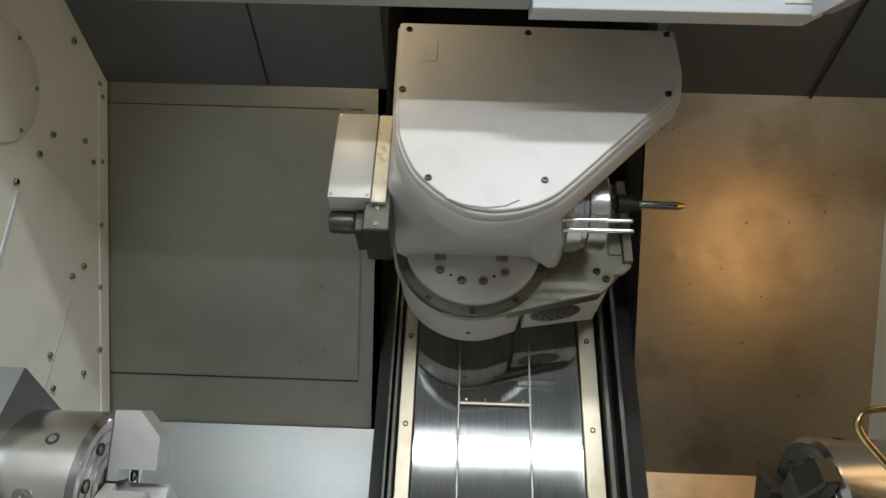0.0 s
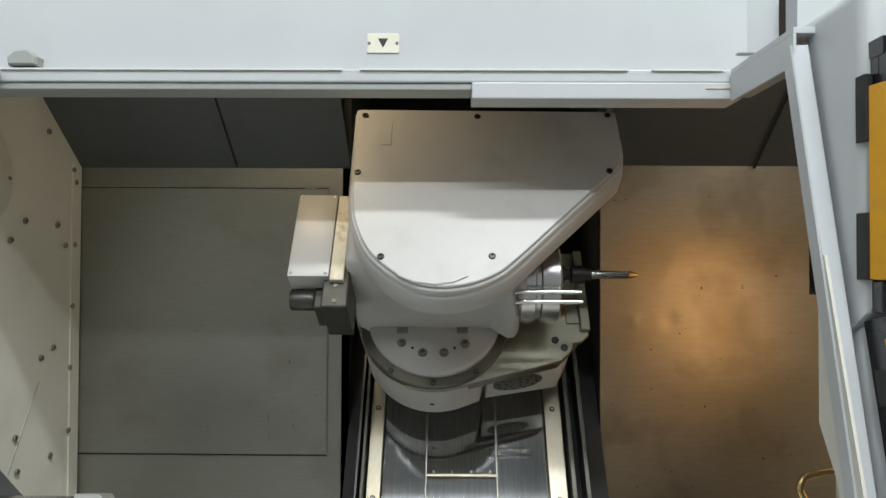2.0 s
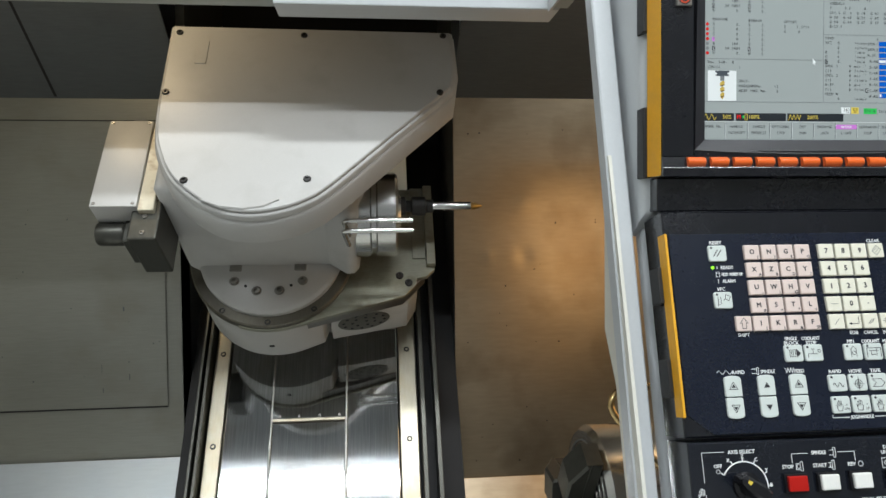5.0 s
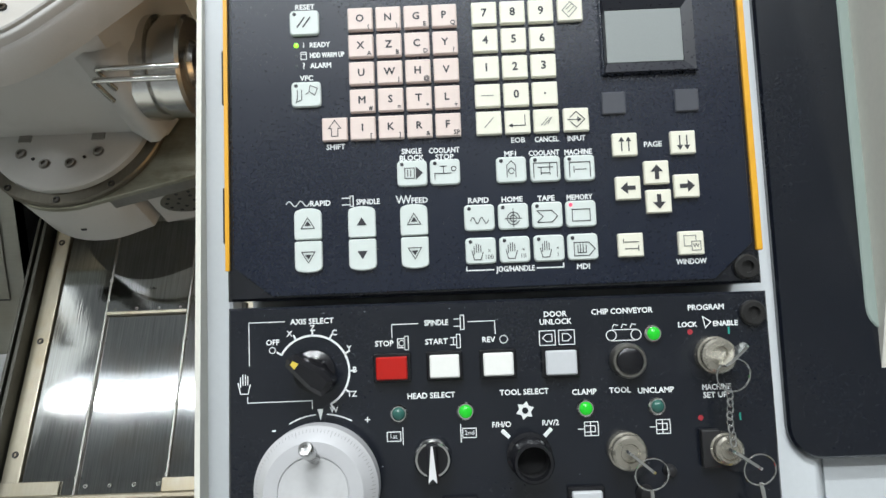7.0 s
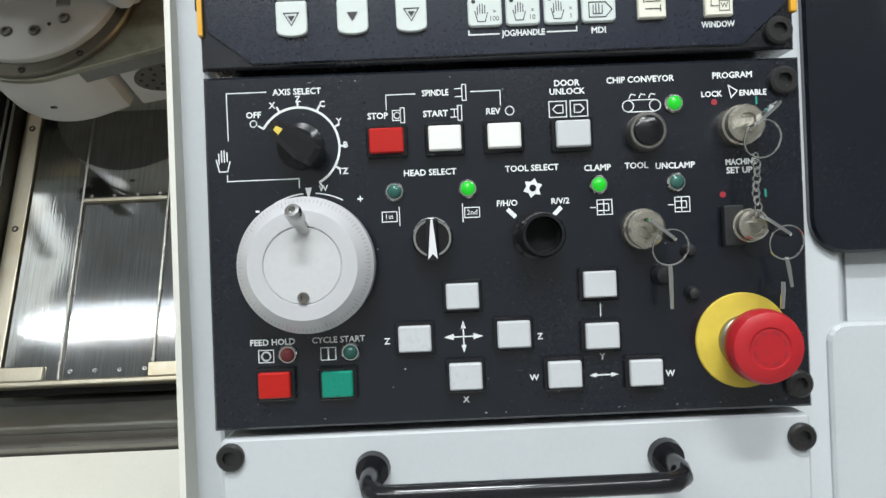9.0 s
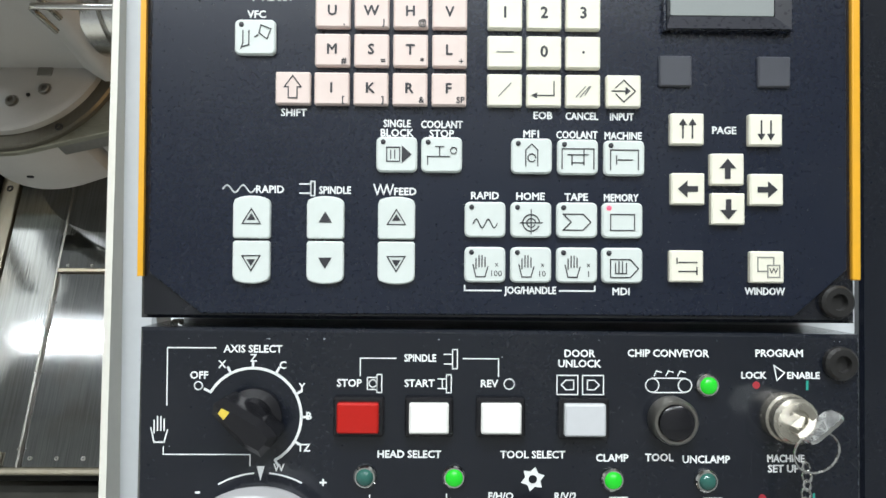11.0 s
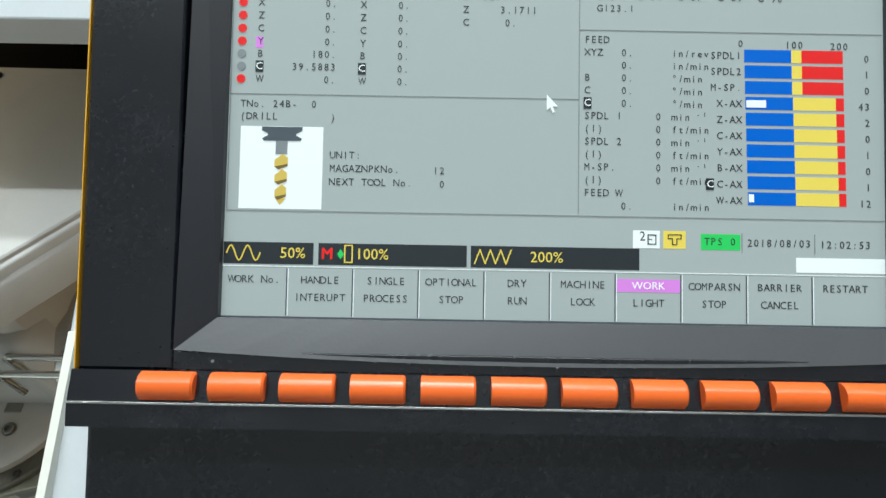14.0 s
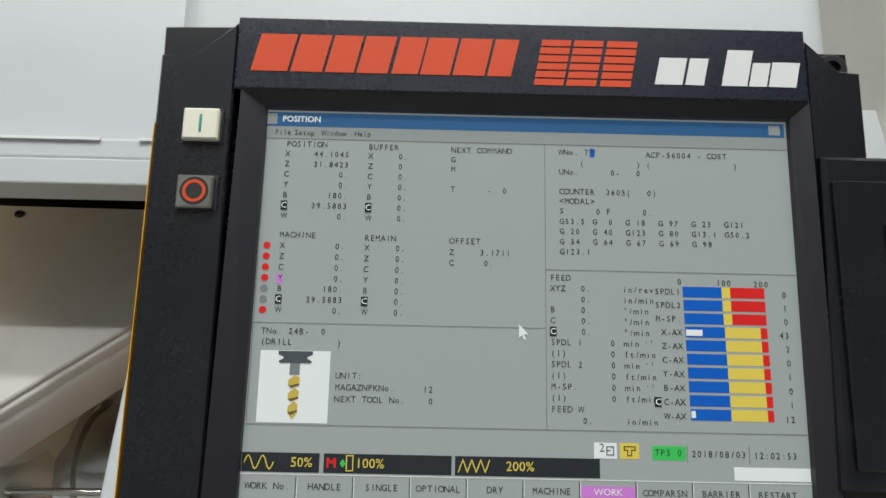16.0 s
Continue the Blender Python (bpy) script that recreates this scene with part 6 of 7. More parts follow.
for x, y, a in ((890, 660, 45), (983, 660, -45)):
    px, py = at105(x, y)
    c_, s_ = 0.0022 * math.cos(radians(a + 90)), 0.0022 * math.sin(radians(a + 90))
    strokes(bm, [[(px - c_, py - s_), (px + c_, py + s_)]], 0.0026, 0.0001)
tagged(part("printed_symbol", bm, PRINT, op, "white printed symbols and lines"), kind="stuff")
for x, y in ((1310, 453), (1320, 641)):
    part("red_mark", prism(bmesh.new(), circle(*at105(x, y), 0.0019, 14), 0.0001, 0.0003), REDINK, op)
for x, y in ((1396, 453), (1407, 641)):
    px, py = at105(x, y)
    part("green_mark", box(bmesh.new(), px - 0.0006, px + 0.0006, py - 0.0024, py + 0.0024, 0.0001, 0.0003), GREENINK, op)

# ---- white base panel with handle ----
base = thing("base_panel", PANEL, "white lower panel with screws under operator panel", "panel")
bm = bmesh.new(); prism(bm, rrect(-0.178, 0.186, -0.80, -0.336, 0.004), -0.049, -0.004, 0.002); part("plate", bm, WHITE, base)
for x, y in ((-0.1715, -0.347), (0.1794, -0.350)):
    o = share("panel_screw", BIGSCREW, base, x, y, -0.0042)
hn = thing("pull_handle", PANEL, "black pull handle on white lower panel", "handle")
bm = bmesh.new(); tube(bm, [(-0.085, -0.358, -0.004), (-0.085, -0.358, 0.022), (-0.083, -0.359, 0.031), (-0.077, -0.360, 0.036), (-0.068, -0.360, 0.037), (0.078, -0.360, 0.037), (0.087, -0.360, 0.036), (0.093, -0.359, 0.031), (0.095, -0.358, 0.022), (0.095, -0.358, -0.004)], 0.0058, 14); part("bar", bm, GLOSSBLACK, hn, "", 60)
for x in (-0.085, 0.095):
    bm = bmesh.new(); lathe(bm, [(0, -0.004), (0.011, -0.004), (0.010, 0.002), (0, 0.002)], 20, Matrix.Translation((x, -0.358, 0))); part("foot", bm, GLOSSBLACK, hn, "", 40)

# ---- display unit ----
du = thing("display_unit", DISPLAY, "blue-black operator display housing with lit screen", "display")
bm = bmesh.new()
prism(bm, [(-0.1755, 1.570), (-0.1765, 1.810), (-0.166, 1.811), (-0.138, 1.8345), (0.152, 1.8345), (0.180, 1.812), (0.178, 1.570)], -0.045, -0.0145, 0.002); part("case", bm, BLACK, du, "", 30)
bm = bmesh.new(); prism(bm, [(-0.1775, 1.8085), (-0.160, 1.8085), (-0.1395, 1.8300), (-0.1780, 1.8290)], -0.05, -0.0045, 0.0008); part("corner_block", bm, BLACK, du)
bm = bmesh.new(); prism(bm, [(0.150, 1.8285), (0.184, 1.8285), (0.184, 1.806), (0.175, 1.806)], -0.05, -0.016); part("corner_block", bm, BLACK, du)
share("corner_screw", BIGSCREW, du, 0.174, 1.8185, -0.016)
# front face around the opening, as four boards
bm = bmesh.new()
prism(bm, [(-0.1752, 1.566), (-0.1386, 1.566), (-0.1386, 1.8300), (-0.1600, 1.8115), (-0.1765, 1.8115)], -0.0144, 0.0, 0.0010)
part("left_board", bm, BLACK, du)
bm = bmesh.new(); prism(bm, [(-0.1384, 1.7935), (-0.1384, 1.8325), (0.1525, 1.8325), (0.1525, 1.7935)], -0.0144, 0.001, 0.0008); part("name_board", bm, MEMBRANE, du)
bm = bmesh.new(); box(bm, -0.1384, 0.1528, 1.566, 1.5735, -0.0144, 0.0, 0.0006); part("lower_board", bm, BLACK, du)
bm = bmesh.new(); prism(bm, [(0.1532, 1.566), (0.1788, 1.566), (0.1808, 1.8105), (0.1705, 1.8115), (0.1535, 1.8280), (0.1535, 1.7935)], -0.0144, -0.0010, 0.0008); part("right_board", bm, BLACK, du)
# bezel as a sloping frame
bm = bmesh.new()
o_ = [(-0.1382, 1.5738), (0.1528, 1.5738), (0.1525, 1.7932), (-0.1345, 1.7932)]
i_ = [(-0.1238, 1.5862), (0.1442, 1.5862), (0.1452, 1.7866), (-0.1230, 1.7866)]
SEG = 14
for k in range(4):
    j = (k + 1) % 4
    n_ = SEG if k == 0 else 1
    for s in range(n_):
        u, v = s / n_, (s + 1) / n_
        sag = [0.0042 * (1 - (2 * w - 1) ** 2) if k == 0 else 0.0 for w in (u, v)]
        oa, ob_ = Vector(o_[k]).lerp(Vector(o_[j]), u) - Vector((0, sag[0])), Vector(o_[k]).lerp(Vector(o_[j]), v) - Vector((0, sag[1]))
        ia, ib = Vector(i_[k]).lerp(Vector(i_[j]), u), Vector(i_[k]).lerp(Vector(i_[j]), v)
        quad(bm, [(*oa, 0.0006), (*ob_, 0.0006), (*ib, -0.006), (*ia, -0.006)])
        quad(bm, [(*oa, 0.0006), (*ob_, 0.0006), (*ob_, -0.012), (*oa, -0.012)])
        quad(bm, [(*ia, -0.006), (*ib, -0.006), (*ib, -0.012), (*ia, -0.012)])
bmesh.ops.remove_doubles(bm, verts=bm.verts, dist=1e-6)
part("bezel", bm, BEZEL, du, "charcoal screen bezel")
# lit screen
bm = bmesh.new(); box(bm, -0.1245, 0.1465, 1.5855, 1.7875, -0.0125, -0.0100); sc = part("screen", bm, SCREEN, du, "lit pale grey-green screen with readouts")
Z0 = -0.0099


class Ink:
    """Fields of one colour on the page, each a part of its own."""

    def __init__(self, name, material):
        self.name, self.material = name, material


def up_(z):
    """The page opens out a little towards its top."""
    return z + 0.033 * max(0.0, z - 1.70)


def field(bm, x0, x1, y0, y1, lift=0.0001):
    y0, y1 = up_(y0), up_(y1)
    if isinstance(bm, Ink):
        part(bm.name, box(bmesh.new(), x0, x1, y0, y1, Z0, Z0 + lift), bm.material, sc)
    else:
        box(bm, x0, x1, y0, y1, Z0, Z0 + lift)
    return bm


X0_, X1_ = -0.1240, 0.1450
bm = bmesh.new(); field(bm, X0_ + 0.001, X1_ - 0.001, 1.7755, 1.7828); part("title_bar", bm, SC_TITLE, sc)
bm = bmesh.new(); field(bm, 0.136, 0.1418, 1.7767, 1.7816, 0.0003); field(bm, X0_ + 0.001, X0_ + 0.006, 1.7765, 1.782, 0.0003); part("window_button", bm, SCREEN, sc)


def say(text, x, z, size=0.0042, align="l", pitch=0.00262):
    """A readout in evenly spaced characters."""
    bm = bmesh.new()
    z = up_(z)
    n_ = len(text)
    x0 = x if align == "l" else x - n_ * pitch if align == "r" else x - n_ * pitch / 2
    for i, ch in enumerate(text):
        if ch != " ":
            write(bm, ch, x0 + (i + 0.5) * pitch, z, Z0 + 0.0001, size, "c", min(1.0, 0.92 if ch not in "MW" else 0.72))
    part("readout", bm, SC_TEXT, sc)


for text, x in (("File", -0.1188), ("Setup", -0.1088), ("Window", -0.0948), ("Help", -0.0778)):
    say(text, x, 1.7722, 0.0040, pitch=0.0021)
rows1 = [1.7612 - 0.00525 * k for k in range(7)]
say("POSITION", -0.1125, 1.7662); say("BUFFER", -0.0705, 1.7655); say("NEXT COMMAND", -0.0283, 1.7650)
for k, (nm, v) in enumerate(zip("XZCYBCW", ("44.1045", "31.8423", "0.", "0.", "180.", "39.5883", "0."))):
    say(nm, -0.1128, rows1[k]); say(v, -0.0800, rows1[k], align="r"); say(nm, -0.0705, rows1[k] - 0.0003); say("0.", -0.0500, rows1[k] - 0.0003, align="r")
say("G", -0.0283, 1.7600); say("M", -0.0283, 1.7550); say("T", -0.0283, 1.7448); say("-  0", -0.0100, 1.7445)
rows2 = [1.7150 - 0.00525 * k for k in range(7)]
say("MACHINE", -0.1130, 1.7203); say("REMAIN", -0.0705, 1.7195); say("OFFSET", -0.0283, 1.7190)
for k, (nm, v) in enumerate(zip("XZCYBCW", ("0.", "0.", "0.", "0.", "180.", "39.5883", "0."))):
    say(nm, -0.1125, rows2[k]); say(v, -0.0800, rows2[k], align="r"); say(nm, -0.0705, rows2[k] - 0.0003); say("0.", -0.0500, rows2[k] - 0.0003, align="r")
say("Z", -0.0283, 1.7135); say("3.1711", 0.0025, 1.7135, align="r"); say("C", -0.0283, 1.7083); say("0.", -0.006, 1.7083, align="r")
say("TNo. 24B-  0", -0.1188, 1.6732); say("(DRILL        )", -0.1188, 1.6680)
say("UNIT:", -0.0818, 1.6525); say("MAGAZNPKNo.", -0.0818, 1.6470); say("12", -0.0345, 1.6467, align="r"); say("NEXT TOOL No.", -0.0818, 1.6415); say("0", -0.0345, 1.6412, align="r")
say("WNo. 7", 0.0268, 1.7652); say("M", 0.0433, 1.7652); say("ACP-56004 - COST", 0.0715, 1.7648); say("(          ) (                )", 0.0375, 1.7597, 0.0040); say("UNo.      0-   0", 0.0268, 1.7550); say("COUNTER  3605(   0)", 0.0268, 1.7450); say("<MODAL>", 0.0268, 1.7402); say("S      0 F      0.", 0.0268, 1.7352)
for k, row in enumerate((("G53.5", "G  0", "G 18", "G 97", "G 23", "G121"), ("G 20", "G 40", "G123", "G 80", "G13.1", "G50.2"), ("G 54", "G 64", "G 67", "G 69", "G 98"), ("G123.1",))):
    for j, w in enumerate(row):
        say(w, 0.0268 + 0.0166 * j, 1.7300 - 0.0050 * k, 0.0040)
say("FEED", 0.0218, 1.7022)
for k, (a, b, c) in enumerate((("XYZ", "0.", "in/rev"), ("", "0.", "in/min"), ("B", "0.", "°/min"), ("C", "0.", "°/min"), ("C", "0.", "°/min"), ("SPDL 1", "0", "min"), ("(1)", "0", "ft/min"), ("SPDL 2", "0", "min"), ("(1)", "0", "ft/min"), ("M-SP.", "0", "min"), ("(1)", "0", "ft/min"), ("FEED W", "", ""), ("", "0.", "in/min"))):
    zz = 1.6970 - 0.00528 * k
    if a:
        say(a, 0.0218, zz)
    if b:
        say(b, 0.0420 if k < 5 or k == 12 else 0.0535, zz, align="r")
    if c:
        say(c, 0.0575, zz)
for k in (5, 7, 9):
    say("-1", 0.0672, 1.6970 - 0.00528 * k + 0.0012, 0.0024)
say("0", 0.0860, 1.7015, align="c"); say("100", 0.1080, 1.7013, align="c"); say("200", 0.1265, 1.7010, align="c")
AX = ("SPDL1", "SPDL2", "M-SP.", "X-AX", "Z-AX", "C-AX", "Y-AX", "B-AX", "C-AX", "W-AX")
VAL = ("0", "1", "0", "43", "2", "0", "1", "0", "1", "12")
for k in range(10):
    zz = 1.6965 - 0.00665 * k
    say(AX[k], 0.0865, zz, align="r"); say(VAL[k], 0.1390, zz - 0.0005, align="r")
soft = (("WORK No.", ""), ("HANDLE", "INTERUPT"), ("SINGLE", "PROCESS"), ("OPTIONAL", "STOP"), ("DRY", "RUN"), ("MACHINE", "LOCK"), ("", "LIGHT"), ("COMPARSN", "STOP"), ("BARRIER", "CANCEL"), ("RESTART", ""))
for k, (a, b) in enumerate(soft):
    xc = X0_ + 0.0133 + 0.0265 * k
    if a:
        say(a, xc, 1.6015, 0.0043, "c")
    if b:
        say(b, xc, 1.5945, 0.0043, "c")
say("2018/08/03", 0.0880, 1.6195, 0.0043); say("12:02:53", 0.1175, 1.6193, 0.0043); say("2", 0.0445, 1.6215, 0.0055); say("TPS 0", 0.0772, 1.6198, 0.0043, "c")
ln = Ink("rule", SC_GREY)
for x0, x1, y0, y1 in ((0.0196, 0.0199, 1.6300, 1.7690), (X0_ + 0.001, 0.0197, 1.6772, 1.6775), (0.0197, X1_ - 0.001, 1.7060, 1.7063), (X0_ + 0.001, X1_ - 0.001, 1.6292, 1.6296), (X0_ + 0.001, X1_ - 0.001, 1.7690, 1.7693), (X0_ + 0.001, X0_ + 0.0013, 1.6300, 1.7690), (0.0860, 0.0863, 1.6155, 1.6235), (0.1155, 0.1158, 1.6155, 1.6235)):
    field(ln, x0, x1, y0, y1, 0.0002)
edge, shine = Ink("softkey_edge", SC_SLATE), Ink("softkey_highlight", SC_WHITE)
for k in range(1, 10):
    field(edge, X0_ + 0.0265 * k - 0.0004, X0_ + 0.0265 * k + 0.0001, 1.5872, 1.6062, 0.0002)
    field(shine, X0_ + 0.0265 * k + 0.0002, X0_ + 0.0265 * k + 0.0005, 1.5872, 1.6062, 0.0002)
field(edge, X0_, X1_, 1.5862, 1.5868, 0.0002)
field(shine, X0_, X1_, 1.6068, 1.6071, 0.0002)
bl, ye, rd, wt = Ink("blue_bar", SC_BLUE), Ink("yellow_bar", SC_YELLOW), Ink("red_bar", SC_RED), Ink("white_field", SC_WHITE)
mg, gn, dk = Ink("magenta_field", SC_MAGENTA), Ink("green_field", SC_GREEN), Ink("black_field", SC_DARK)
for k in range(10):
    z1 = 1.6993 - 0.00655 * k; z0 = z1 - 0.0053
    d = 0.00022 * k
    split = (0.1068, 0.1110) if k < 3 else (0.1070, 0.1245)
    field(bl, 0.0875 + d * 0.6, split[0] + d * 0.6, z0, z1)
    field(ye, split[0] + d * 0.6, split[1] + d * 0.6, z0, z1)
    field(rd, split[1] + d * 0.6, 0.1280 + d * 0.35, z0, z1)
field(wt, 0.0882, 0.0962, 1.6752, 1.6782, 0.0004); field(wt, 0.0890, 0.0910, 1.6362, 1.6395, 0.0004)
field(bl, 0.0428, 0.0452, 1.7630, 1.7675, 0.00006)
field(wt, -0.1182, -0.0845, 1.6302, 1.6640); field(wt, 0.0420, 0.0528, 1.6168, 1.6240); field(wt, 0.1080, X1_ - 0.001, 1.6080, 1.6140)
field(gn, 0.0695, 0.0855, 1.6165, 1.6230, 0.00006); field(ye, 0.0543, 0.0633, 1.6168, 1.6240)
field(mg, X0_ + 0.1595, X0_ + 0.1850, 1.5990, 1.6042); field(mg, -0.1132, -0.1102, 1.6966, 1.7012, 0.00006)
for x0, x1 in ((X0_ + 0.0005, -0.0872), (-0.0852, -0.0252), (-0.0236, 0.0446)):
    field(dk, x0, x1, 1.6078, 1.6166)
for x, z in ((-0.1133, rows1[5]), (-0.0710, rows1[5] - 0.0003), (-0.1130, rows2[5]), (-0.0710, rows2[5] - 0.0003), (0.0216, 1.6970 - 0.00528 * 4)):
    field(dk, x, x + 0.0032, z - 0.0024, z + 0.0024, 0.0003)
field(dk, 0.0716, 0.0748, 1.6965 - 0.00665 * 8 - 0.0024, 1.6965 - 0.00665 * 8 + 0.0024, 0.0003)
lead, wv = bmesh.new(), bmesh.new()
for k in range(7):
    part("axis_dot", prism(bmesh.new(), circle(-0.1188, up_(rows2[k]), 0.0018, 14), Z0, Z0 + 0.0003), SC_GREY if k in (4, 5) else SC_RED, sc)
write(lead, "M", -0.0836, 1.6122, Z0 + 0.0002, 0.0062, "l", bold=0.0002)
part("mode_letter", lead, SC_RED, sc)
strokes(wv, [[(-0.1222 + 0.0135 * k / 24, 1.6122 + 0.003 * math.sin(k / 24 * 4 * math.pi)) for k in range(25)], [(-0.0220 + 0.0021 * k, 1.6150 if k % 2 else 1.6095) for k in range(8)], [(-0.0745, 1.6090), (-0.0745, 1.6158), (-0.0715, 1.6158), (-0.0715, 1.6090), (-0.0745, 1.6090)]], 0.0005, Z0 + 0.0002)
write(wv, "50%", -0.0905, 1.6122, Z0 + 0.0002, 0.0062, "r"); write(wv, "100%", -0.0690, 1.6122, Z0 + 0.0002, 0.0062, "l"); write(wv, "200%", 0.0005, 1.6122, Z0 + 0.0002, 0.0062, "l")
part("override_readout", wv, SC_YELLOW, sc)
tw = bmesh.new(); write(tw, "POSITION", -0.1150, 1.7818, Z0 + 0.0002, 0.0044, "l", bold=0.00015); part("title_word", tw, SC_WHITE, sc)
ww = bmesh.new(); write(ww, "WORK", X0_ + 0.1722, 1.6015, Z0 + 0.0003, 0.0043); part("key_word", ww, SC_WHITE, sc)
# drill picture: collar, shank and twisted flutes
part("drill_collar", prism(bmesh.new(), [(-0.1095, 1.6638), (-0.0930, 1.6638), (-0.0930, 1.6622), (-0.0955, 1.6610), (-0.0955, 1.6602), (-0.0932, 1.6590), (-0.0938, 1.6580), (-0.1087, 1.6580), (-0.1093, 1.6590), (-0.1070, 1.6602), (-0.1070, 1.6610), (-0.1095, 1.6622)][::-1], Z0 + 0.0002, Z0 + 0.0004), SC_SLATE, sc)
part("drill_shank", box(bmesh.new(), -0.1037, -0.0989, 1.6525, 1.6580, Z0 + 0.0002, Z0 + 0.0004), SC_GREY, sc)
for k in range(3):
    zc = 1.6490 - 0.0062 * k
    w_ = 0.0027 - 0.0002 * k
    part("drill_flute", prism(bmesh.new(), [(-0.1013 - w_, zc + 0.0012), (-0.1013 + w_ * 0.2, zc + 0.0036), (-0.1013 + w_, zc + 0.0022), (-0.1013 + w_, zc - 0.0008), (-0.1013 - w_ * 0.3, zc - 0.0028), (-0.1013 - w_, zc - 0.0016)][::-1], Z0 + 0.0002, Z0 + 0.0004), SC_GOLD, sc)
    part("drill_groove", prism(bmesh.new(), [(-0.1013 - w_, zc - 0.0016), (-0.1013 + w_, zc - 0.0004), (-0.1013 + w_, zc - 0.0014), (-0.1013 - w_ * 0.4, zc - 0.0028)][::-1], Z0 + 0.0004, Z0 + 0.0005), SC_BROWN, sc)
part("drill_point", prism(bmesh.new(), [(-0.1034, 1.6345), (-0.0992, 1.6345), (-0.1013, 1.6318)][::-1], Z0 + 0.0002, Z0 + 0.0004), SC_GOLD, sc)
# reversed letters, page symbols and the marker of the rapid field
for x, z in ((-0.1133, rows1[5]), (-0.0710, rows1[5] - 0.0003), (-0.1130, rows2[5]), (-0.0710, rows2[5] - 0.0003), (0.0216, 1.6970 - 0.00528 * 4), (0.0717, 1.6965 - 0.00665 * 8)):
    part("reversed_letter", write(bmesh.new(), "C", x + 0.0016, up_(z), Z0 + 0.0004, 0.0042), SC_WHITE, sc)
part("page_symbol", strokes(bmesh.new(), [[(0.0480, 1.6185), (0.0480, 1.6222), (0.0512, 1.6222), (0.0512, 1.6185), (0.0480, 1.6185)], [(0.0480, 1.6204), (0.0495, 1.6204)]], 0.0004, Z0 + 0.0002), SC_DARK, sc)
part("tool_symbol", strokes(bmesh.new(), [[(0.0562, 1.6224), (0.0614, 1.6224), (0.0614, 1.6208), (0.0597, 1.6208), (0.0597, 1.6184), (0.0579, 1.6184), (0.0579, 1.6208), (0.0562, 1.6208), (0.0562, 1.6224)]], 0.0004, Z0 + 0.0002), SC_DARK, sc)
part("mode_arrow", prism(bmesh.new(), [(-0.0776, 1.6122), (-0.0762, 1.6142), (-0.0748, 1.6122), (-0.0762, 1.6102)], Z0 + 0.0002, Z0 + 0.0004), SC_GREEN, sc)
cu_ = bmesh.new(); prism(cu_, [(0.0065, 1.6790), (0.0065, 1.6725), (0.0080, 1.6738), (0.0090, 1.6715), (0.0098, 1.6719), (0.0090, 1.6742), (0.0110, 1.6742)], Z0 + 0.0002, Z0 + 0.0005); part("cursor", cu_, SC_WHITE, sc)
# name letters as plain slanted blocks
def block(material, x0, x1, z0, z1):
    bm = bmesh.new()
    sl = (z1 - z0) * 0.22
    prism(bm, [(x0, z0), (x1, z0), (x1 + sl, z1), (x0 + sl, z1)], 0.0011, 0.0014)
    part("name_block", bm, material, du)


LET = ((-0.1305, -0.1120), (-0.1105, -0.0945), (-0.0930, -0.0785), (-0.0770, -0.0615), (-0.0595, -0.0460), (-0.0450, -0.0300), (-0.0285, -0.0125), (-0.0110, 0.0010))
for x0, x1 in LET:
    block(LOGO_ORANGE, x0, x1, 1.8030, 1.8232)
for x0, x1 in ((0.0125, 0.0275), (0.0290, 0.0440), (0.0460, 0.0615)):
    for k in range(6):
        block(LOGO_ORANGE, x0 + 0.0008 * k, x1 + 0.0008 * k, 1.7988 + 0.0043 * k, 1.7988 + 0.0043 * k + 0.0034)
for x0, x1, h in ((0.0700, 0.0830, 0.0130), (0.0855, 0.0940, 0.0130), (0.1040, 0.1160, 0.0175), (0.1180, 0.1260, 0.0115), (0.1280, 0.1410, 0.0120)):
    block(LOGO_WHITE, x0 + 0.004, x1 + 0.005, 1.8008, 1.8008 + h * 1.12)
# power buttons
for z, on in ((1.7732, True), (1.7387, False)):
    bm = bmesh.new(); prism(bm, rrect(-0.1622, -0.1418, z - 0.0093, z + 0.0093, 0.0008, 2), 0.0, 0.0010, 0.0004); b = part("power_button", bm, RUBBER, du, "cream power button with green bar" if on else "dark power button with red ring")
    bm = bmesh.new(); prism(bm, rrect(-0.1608, -0.1432, z - 0.0082, z + 0.0080, 0.0008, 2), 0.0010, 0.0045, 0.0009); part("cap", bm, CREAMKEY if on else DIMSTEEL, b)
    bm = bmesh.new()
    if on:
        box(bm, -0.1525, -0.1513, z - 0.0045, z + 0.0045, 0.0045, 0.0048)
    else:
        part("dish", prism(bmesh.new(), circle(-0.1520, z, 0.0070, 24), 0.0044, 0.0046), RUBBER, b)
        prism(bm, arc_pts(-0.1520, z, 0.0056, 0, 359.9, 30) + arc_pts(-0.1520, z, 0.0041, 359.9, 0, 30), 0.0045, 0.0048)
    part("mark", bm, GREENINK if on else LOGO_ORANGE, b)
# card slot door on the right flank
cb = part("card_box", prism(bmesh.new(), [(0.1512, 1.606), (0.1545, 1.7640), (0.197, 1.7640), (0.197, 1.606)], -0.028, 0.004, 0.002), BLACK, du, "black side box with card slot door")
bm = bmesh.new(); prism(bm, rrect(0.1575, 0.194, 1.615, 1.751, 0.001, 2), 0.004, 0.0062, 0.0006); part("slot_door", bm, BLACK, cb)
bm = bmesh.new(); box(bm, 0.1805, 0.188, 1.645, 1.730, 0.0062, 0.0085, 0.0008); part("latch", bm, RUBBER, cb)
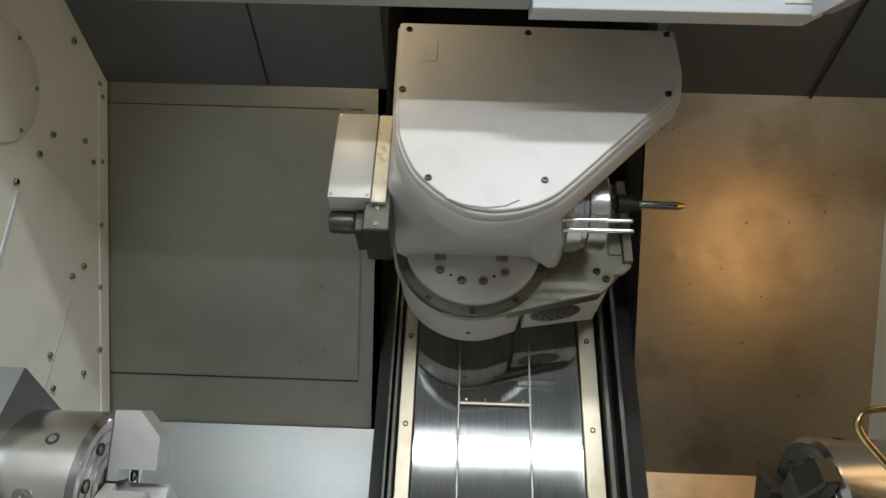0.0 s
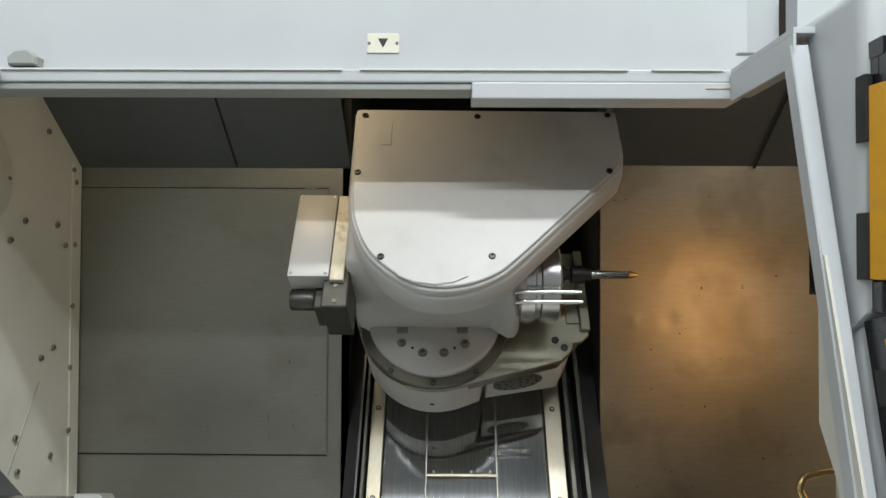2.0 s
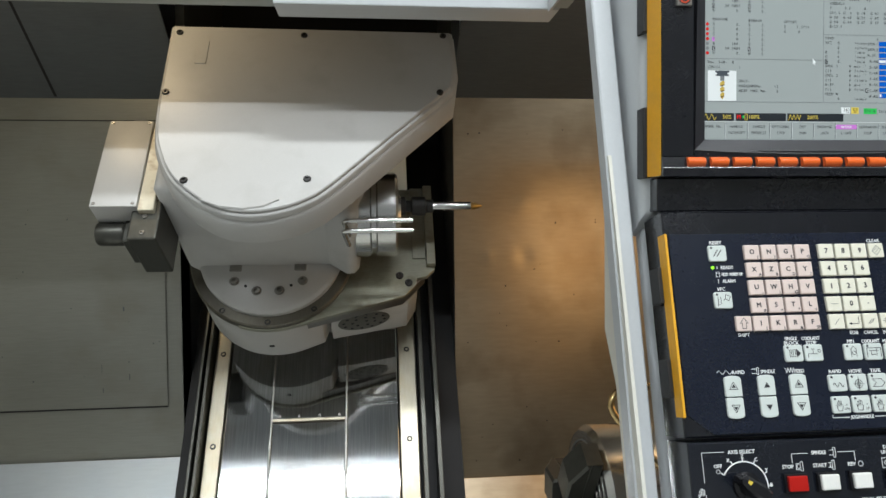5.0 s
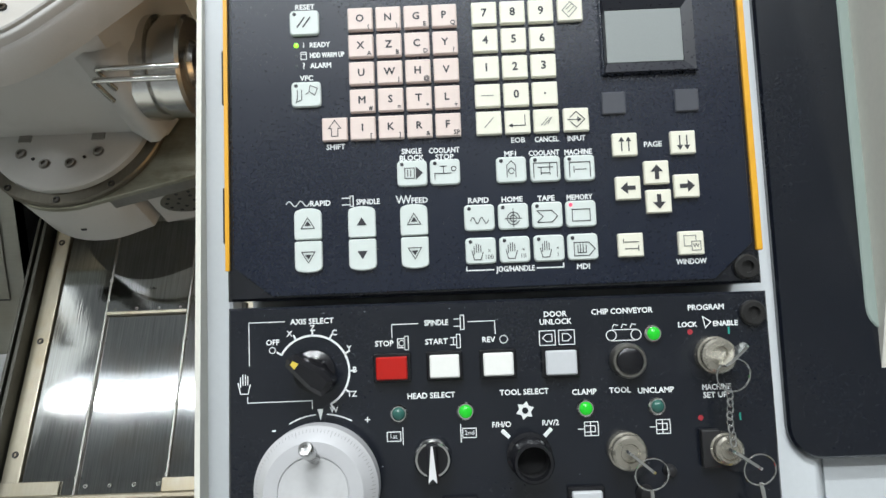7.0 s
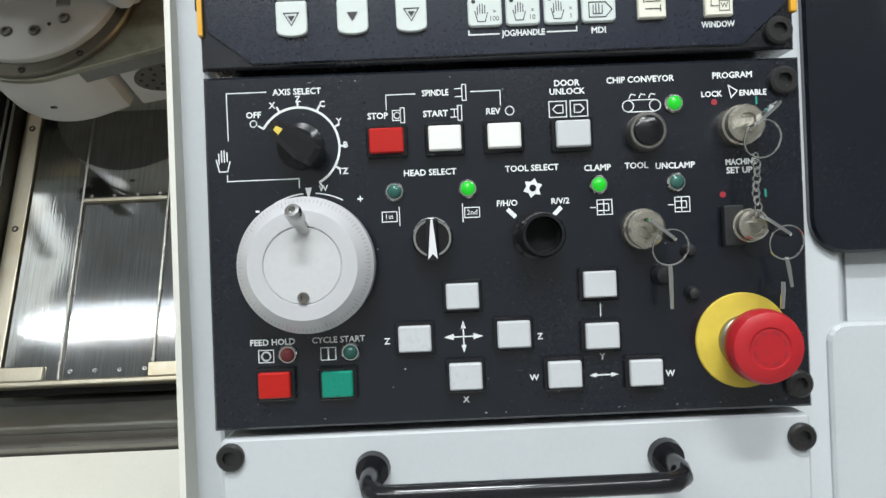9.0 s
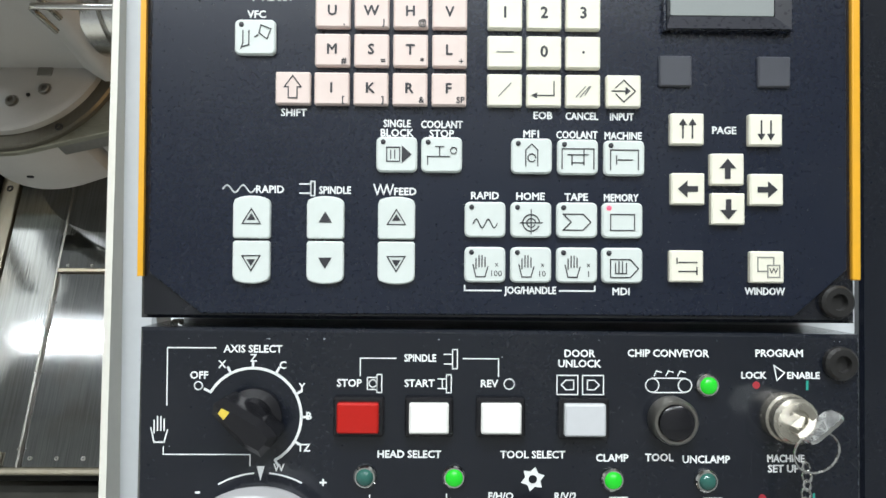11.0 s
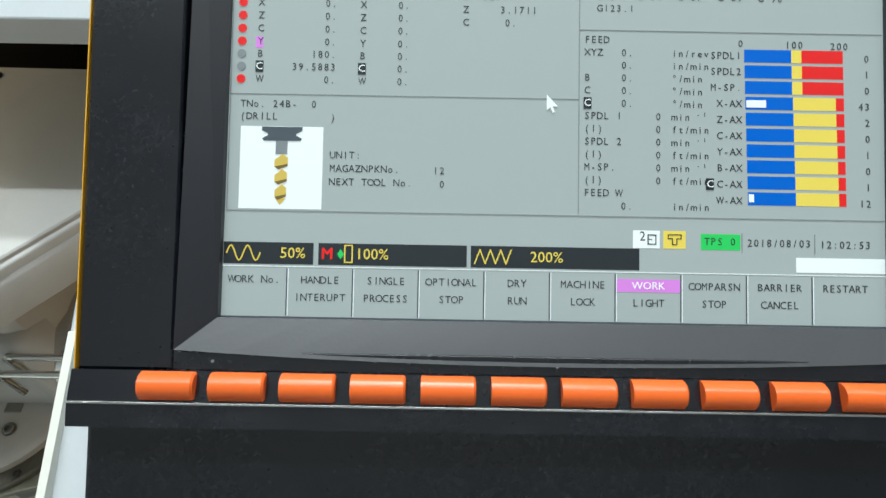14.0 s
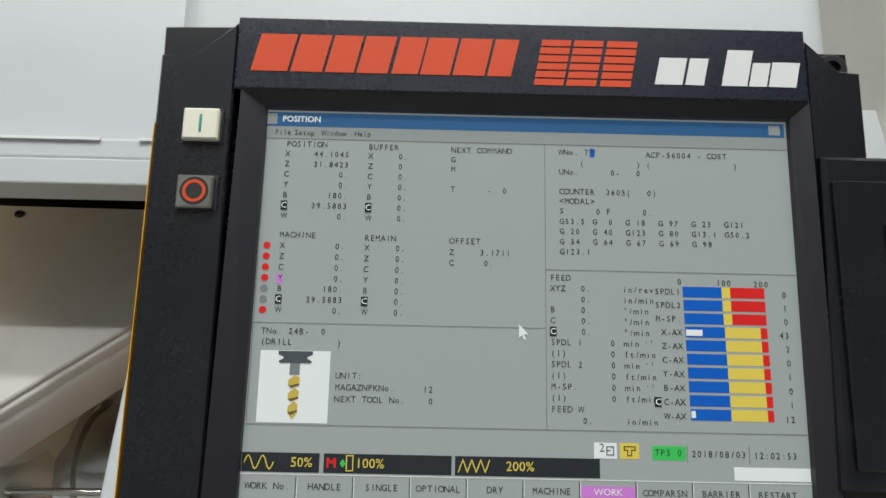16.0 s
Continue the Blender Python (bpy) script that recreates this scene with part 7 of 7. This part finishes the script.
# orange keys on their ledge, the lip and the trough
bm = bmesh.new(); prism(bm, [(-0.0065, 1.5660), (0.0015, 1.5660), (0.0045, 1.5535), (0.0045, 1.5448), (-0.0065, 1.5448)], -0.1765, 0.1735, 0.001, Matrix(((0, 0, 1, 0), (0, 1, 0, 0), (1, 0, 0, 0), (0, 0, 0, 1)))); part("key_ledge", bm, BLACK, du)
bm = bmesh.new()
prism(bm, [(0.0056 * math.cos(radians(a)), 0.0062 * math.sin(radians(a))) for a in range(0, 181, 15)], -0.0104, 0.0104, 0.0008, Matrix(((0, 0, 1, 0), (1, 0, 0, 0), (0, 1, 0, 0), (0, 0, 0, 1))))
bmesh.ops.recalc_face_normals(bm, faces=bm.faces)
KO = bpy.data.meshes.new("softkey")
bm.to_mesh(KO)
bm.free()
KO.materials.append(ORANGE)
KO.shade_smooth()
KO.set_sharp_from_angle(angle=radians(40))
for k in range(12):
    o = share("softkey", KO, du, -0.1385 + 0.02665 * k, 1.5602, 0.0018)
    o.rotation_euler = (radians(-10), 0, 0)
bm = bmesh.new(); box(bm, -0.1765, 0.1735, 1.5535, 1.5545, 0.0035, 0.0052, 0.0003); part("ledge_edge", bm, STEEL, du, "worn bright edge of key ledge")
bm = bmesh.new(); box(bm, -0.1765, 0.1765, 1.506, 1.5447, -0.045, -0.011, 0.002); part("trough", bm, BLACK, du, "recessed dark joint below keys")
share("corner_screw", BIGSCREW, du, 0.1655, 1.524, -0.0135)
bm = bmesh.new(); prism(bm, [(-0.1766, -0.0008), (-0.1770, -0.0008), (-0.1828, -0.0240), (-0.1768, -0.0240)], 1.546, 1.775, 0.0, Matrix(((1, 0, 0, 0), (0, 0, 1, 0), (0, 1, 0, 0), (0, 0, 0, 1)))); part("side_trim", bm, TRIM, du, "amber side strip")
for y0, y1 in ((1.545, 1.625), (1.710, 1.790)):
    bm = bmesh.new(); box(bm, -0.1870, -0.1768, y0, y1, -0.044, -0.0245, 0.001); part("latch", bm, RUBBER, du)
for x in (-0.123, 0.010, 0.146):
    bm = bmesh.new(); prism(bm, circle(x, 1.5697, 0.0007, 8), 0.0, 0.0003); part("rivet", bm, STEEL, du)
bm = bmesh.new(); box(bm, -0.16, 0.16, 1.52, 1.78, -0.20, -0.046); part("neck", bm, BLACK, du, "dark housing behind display")
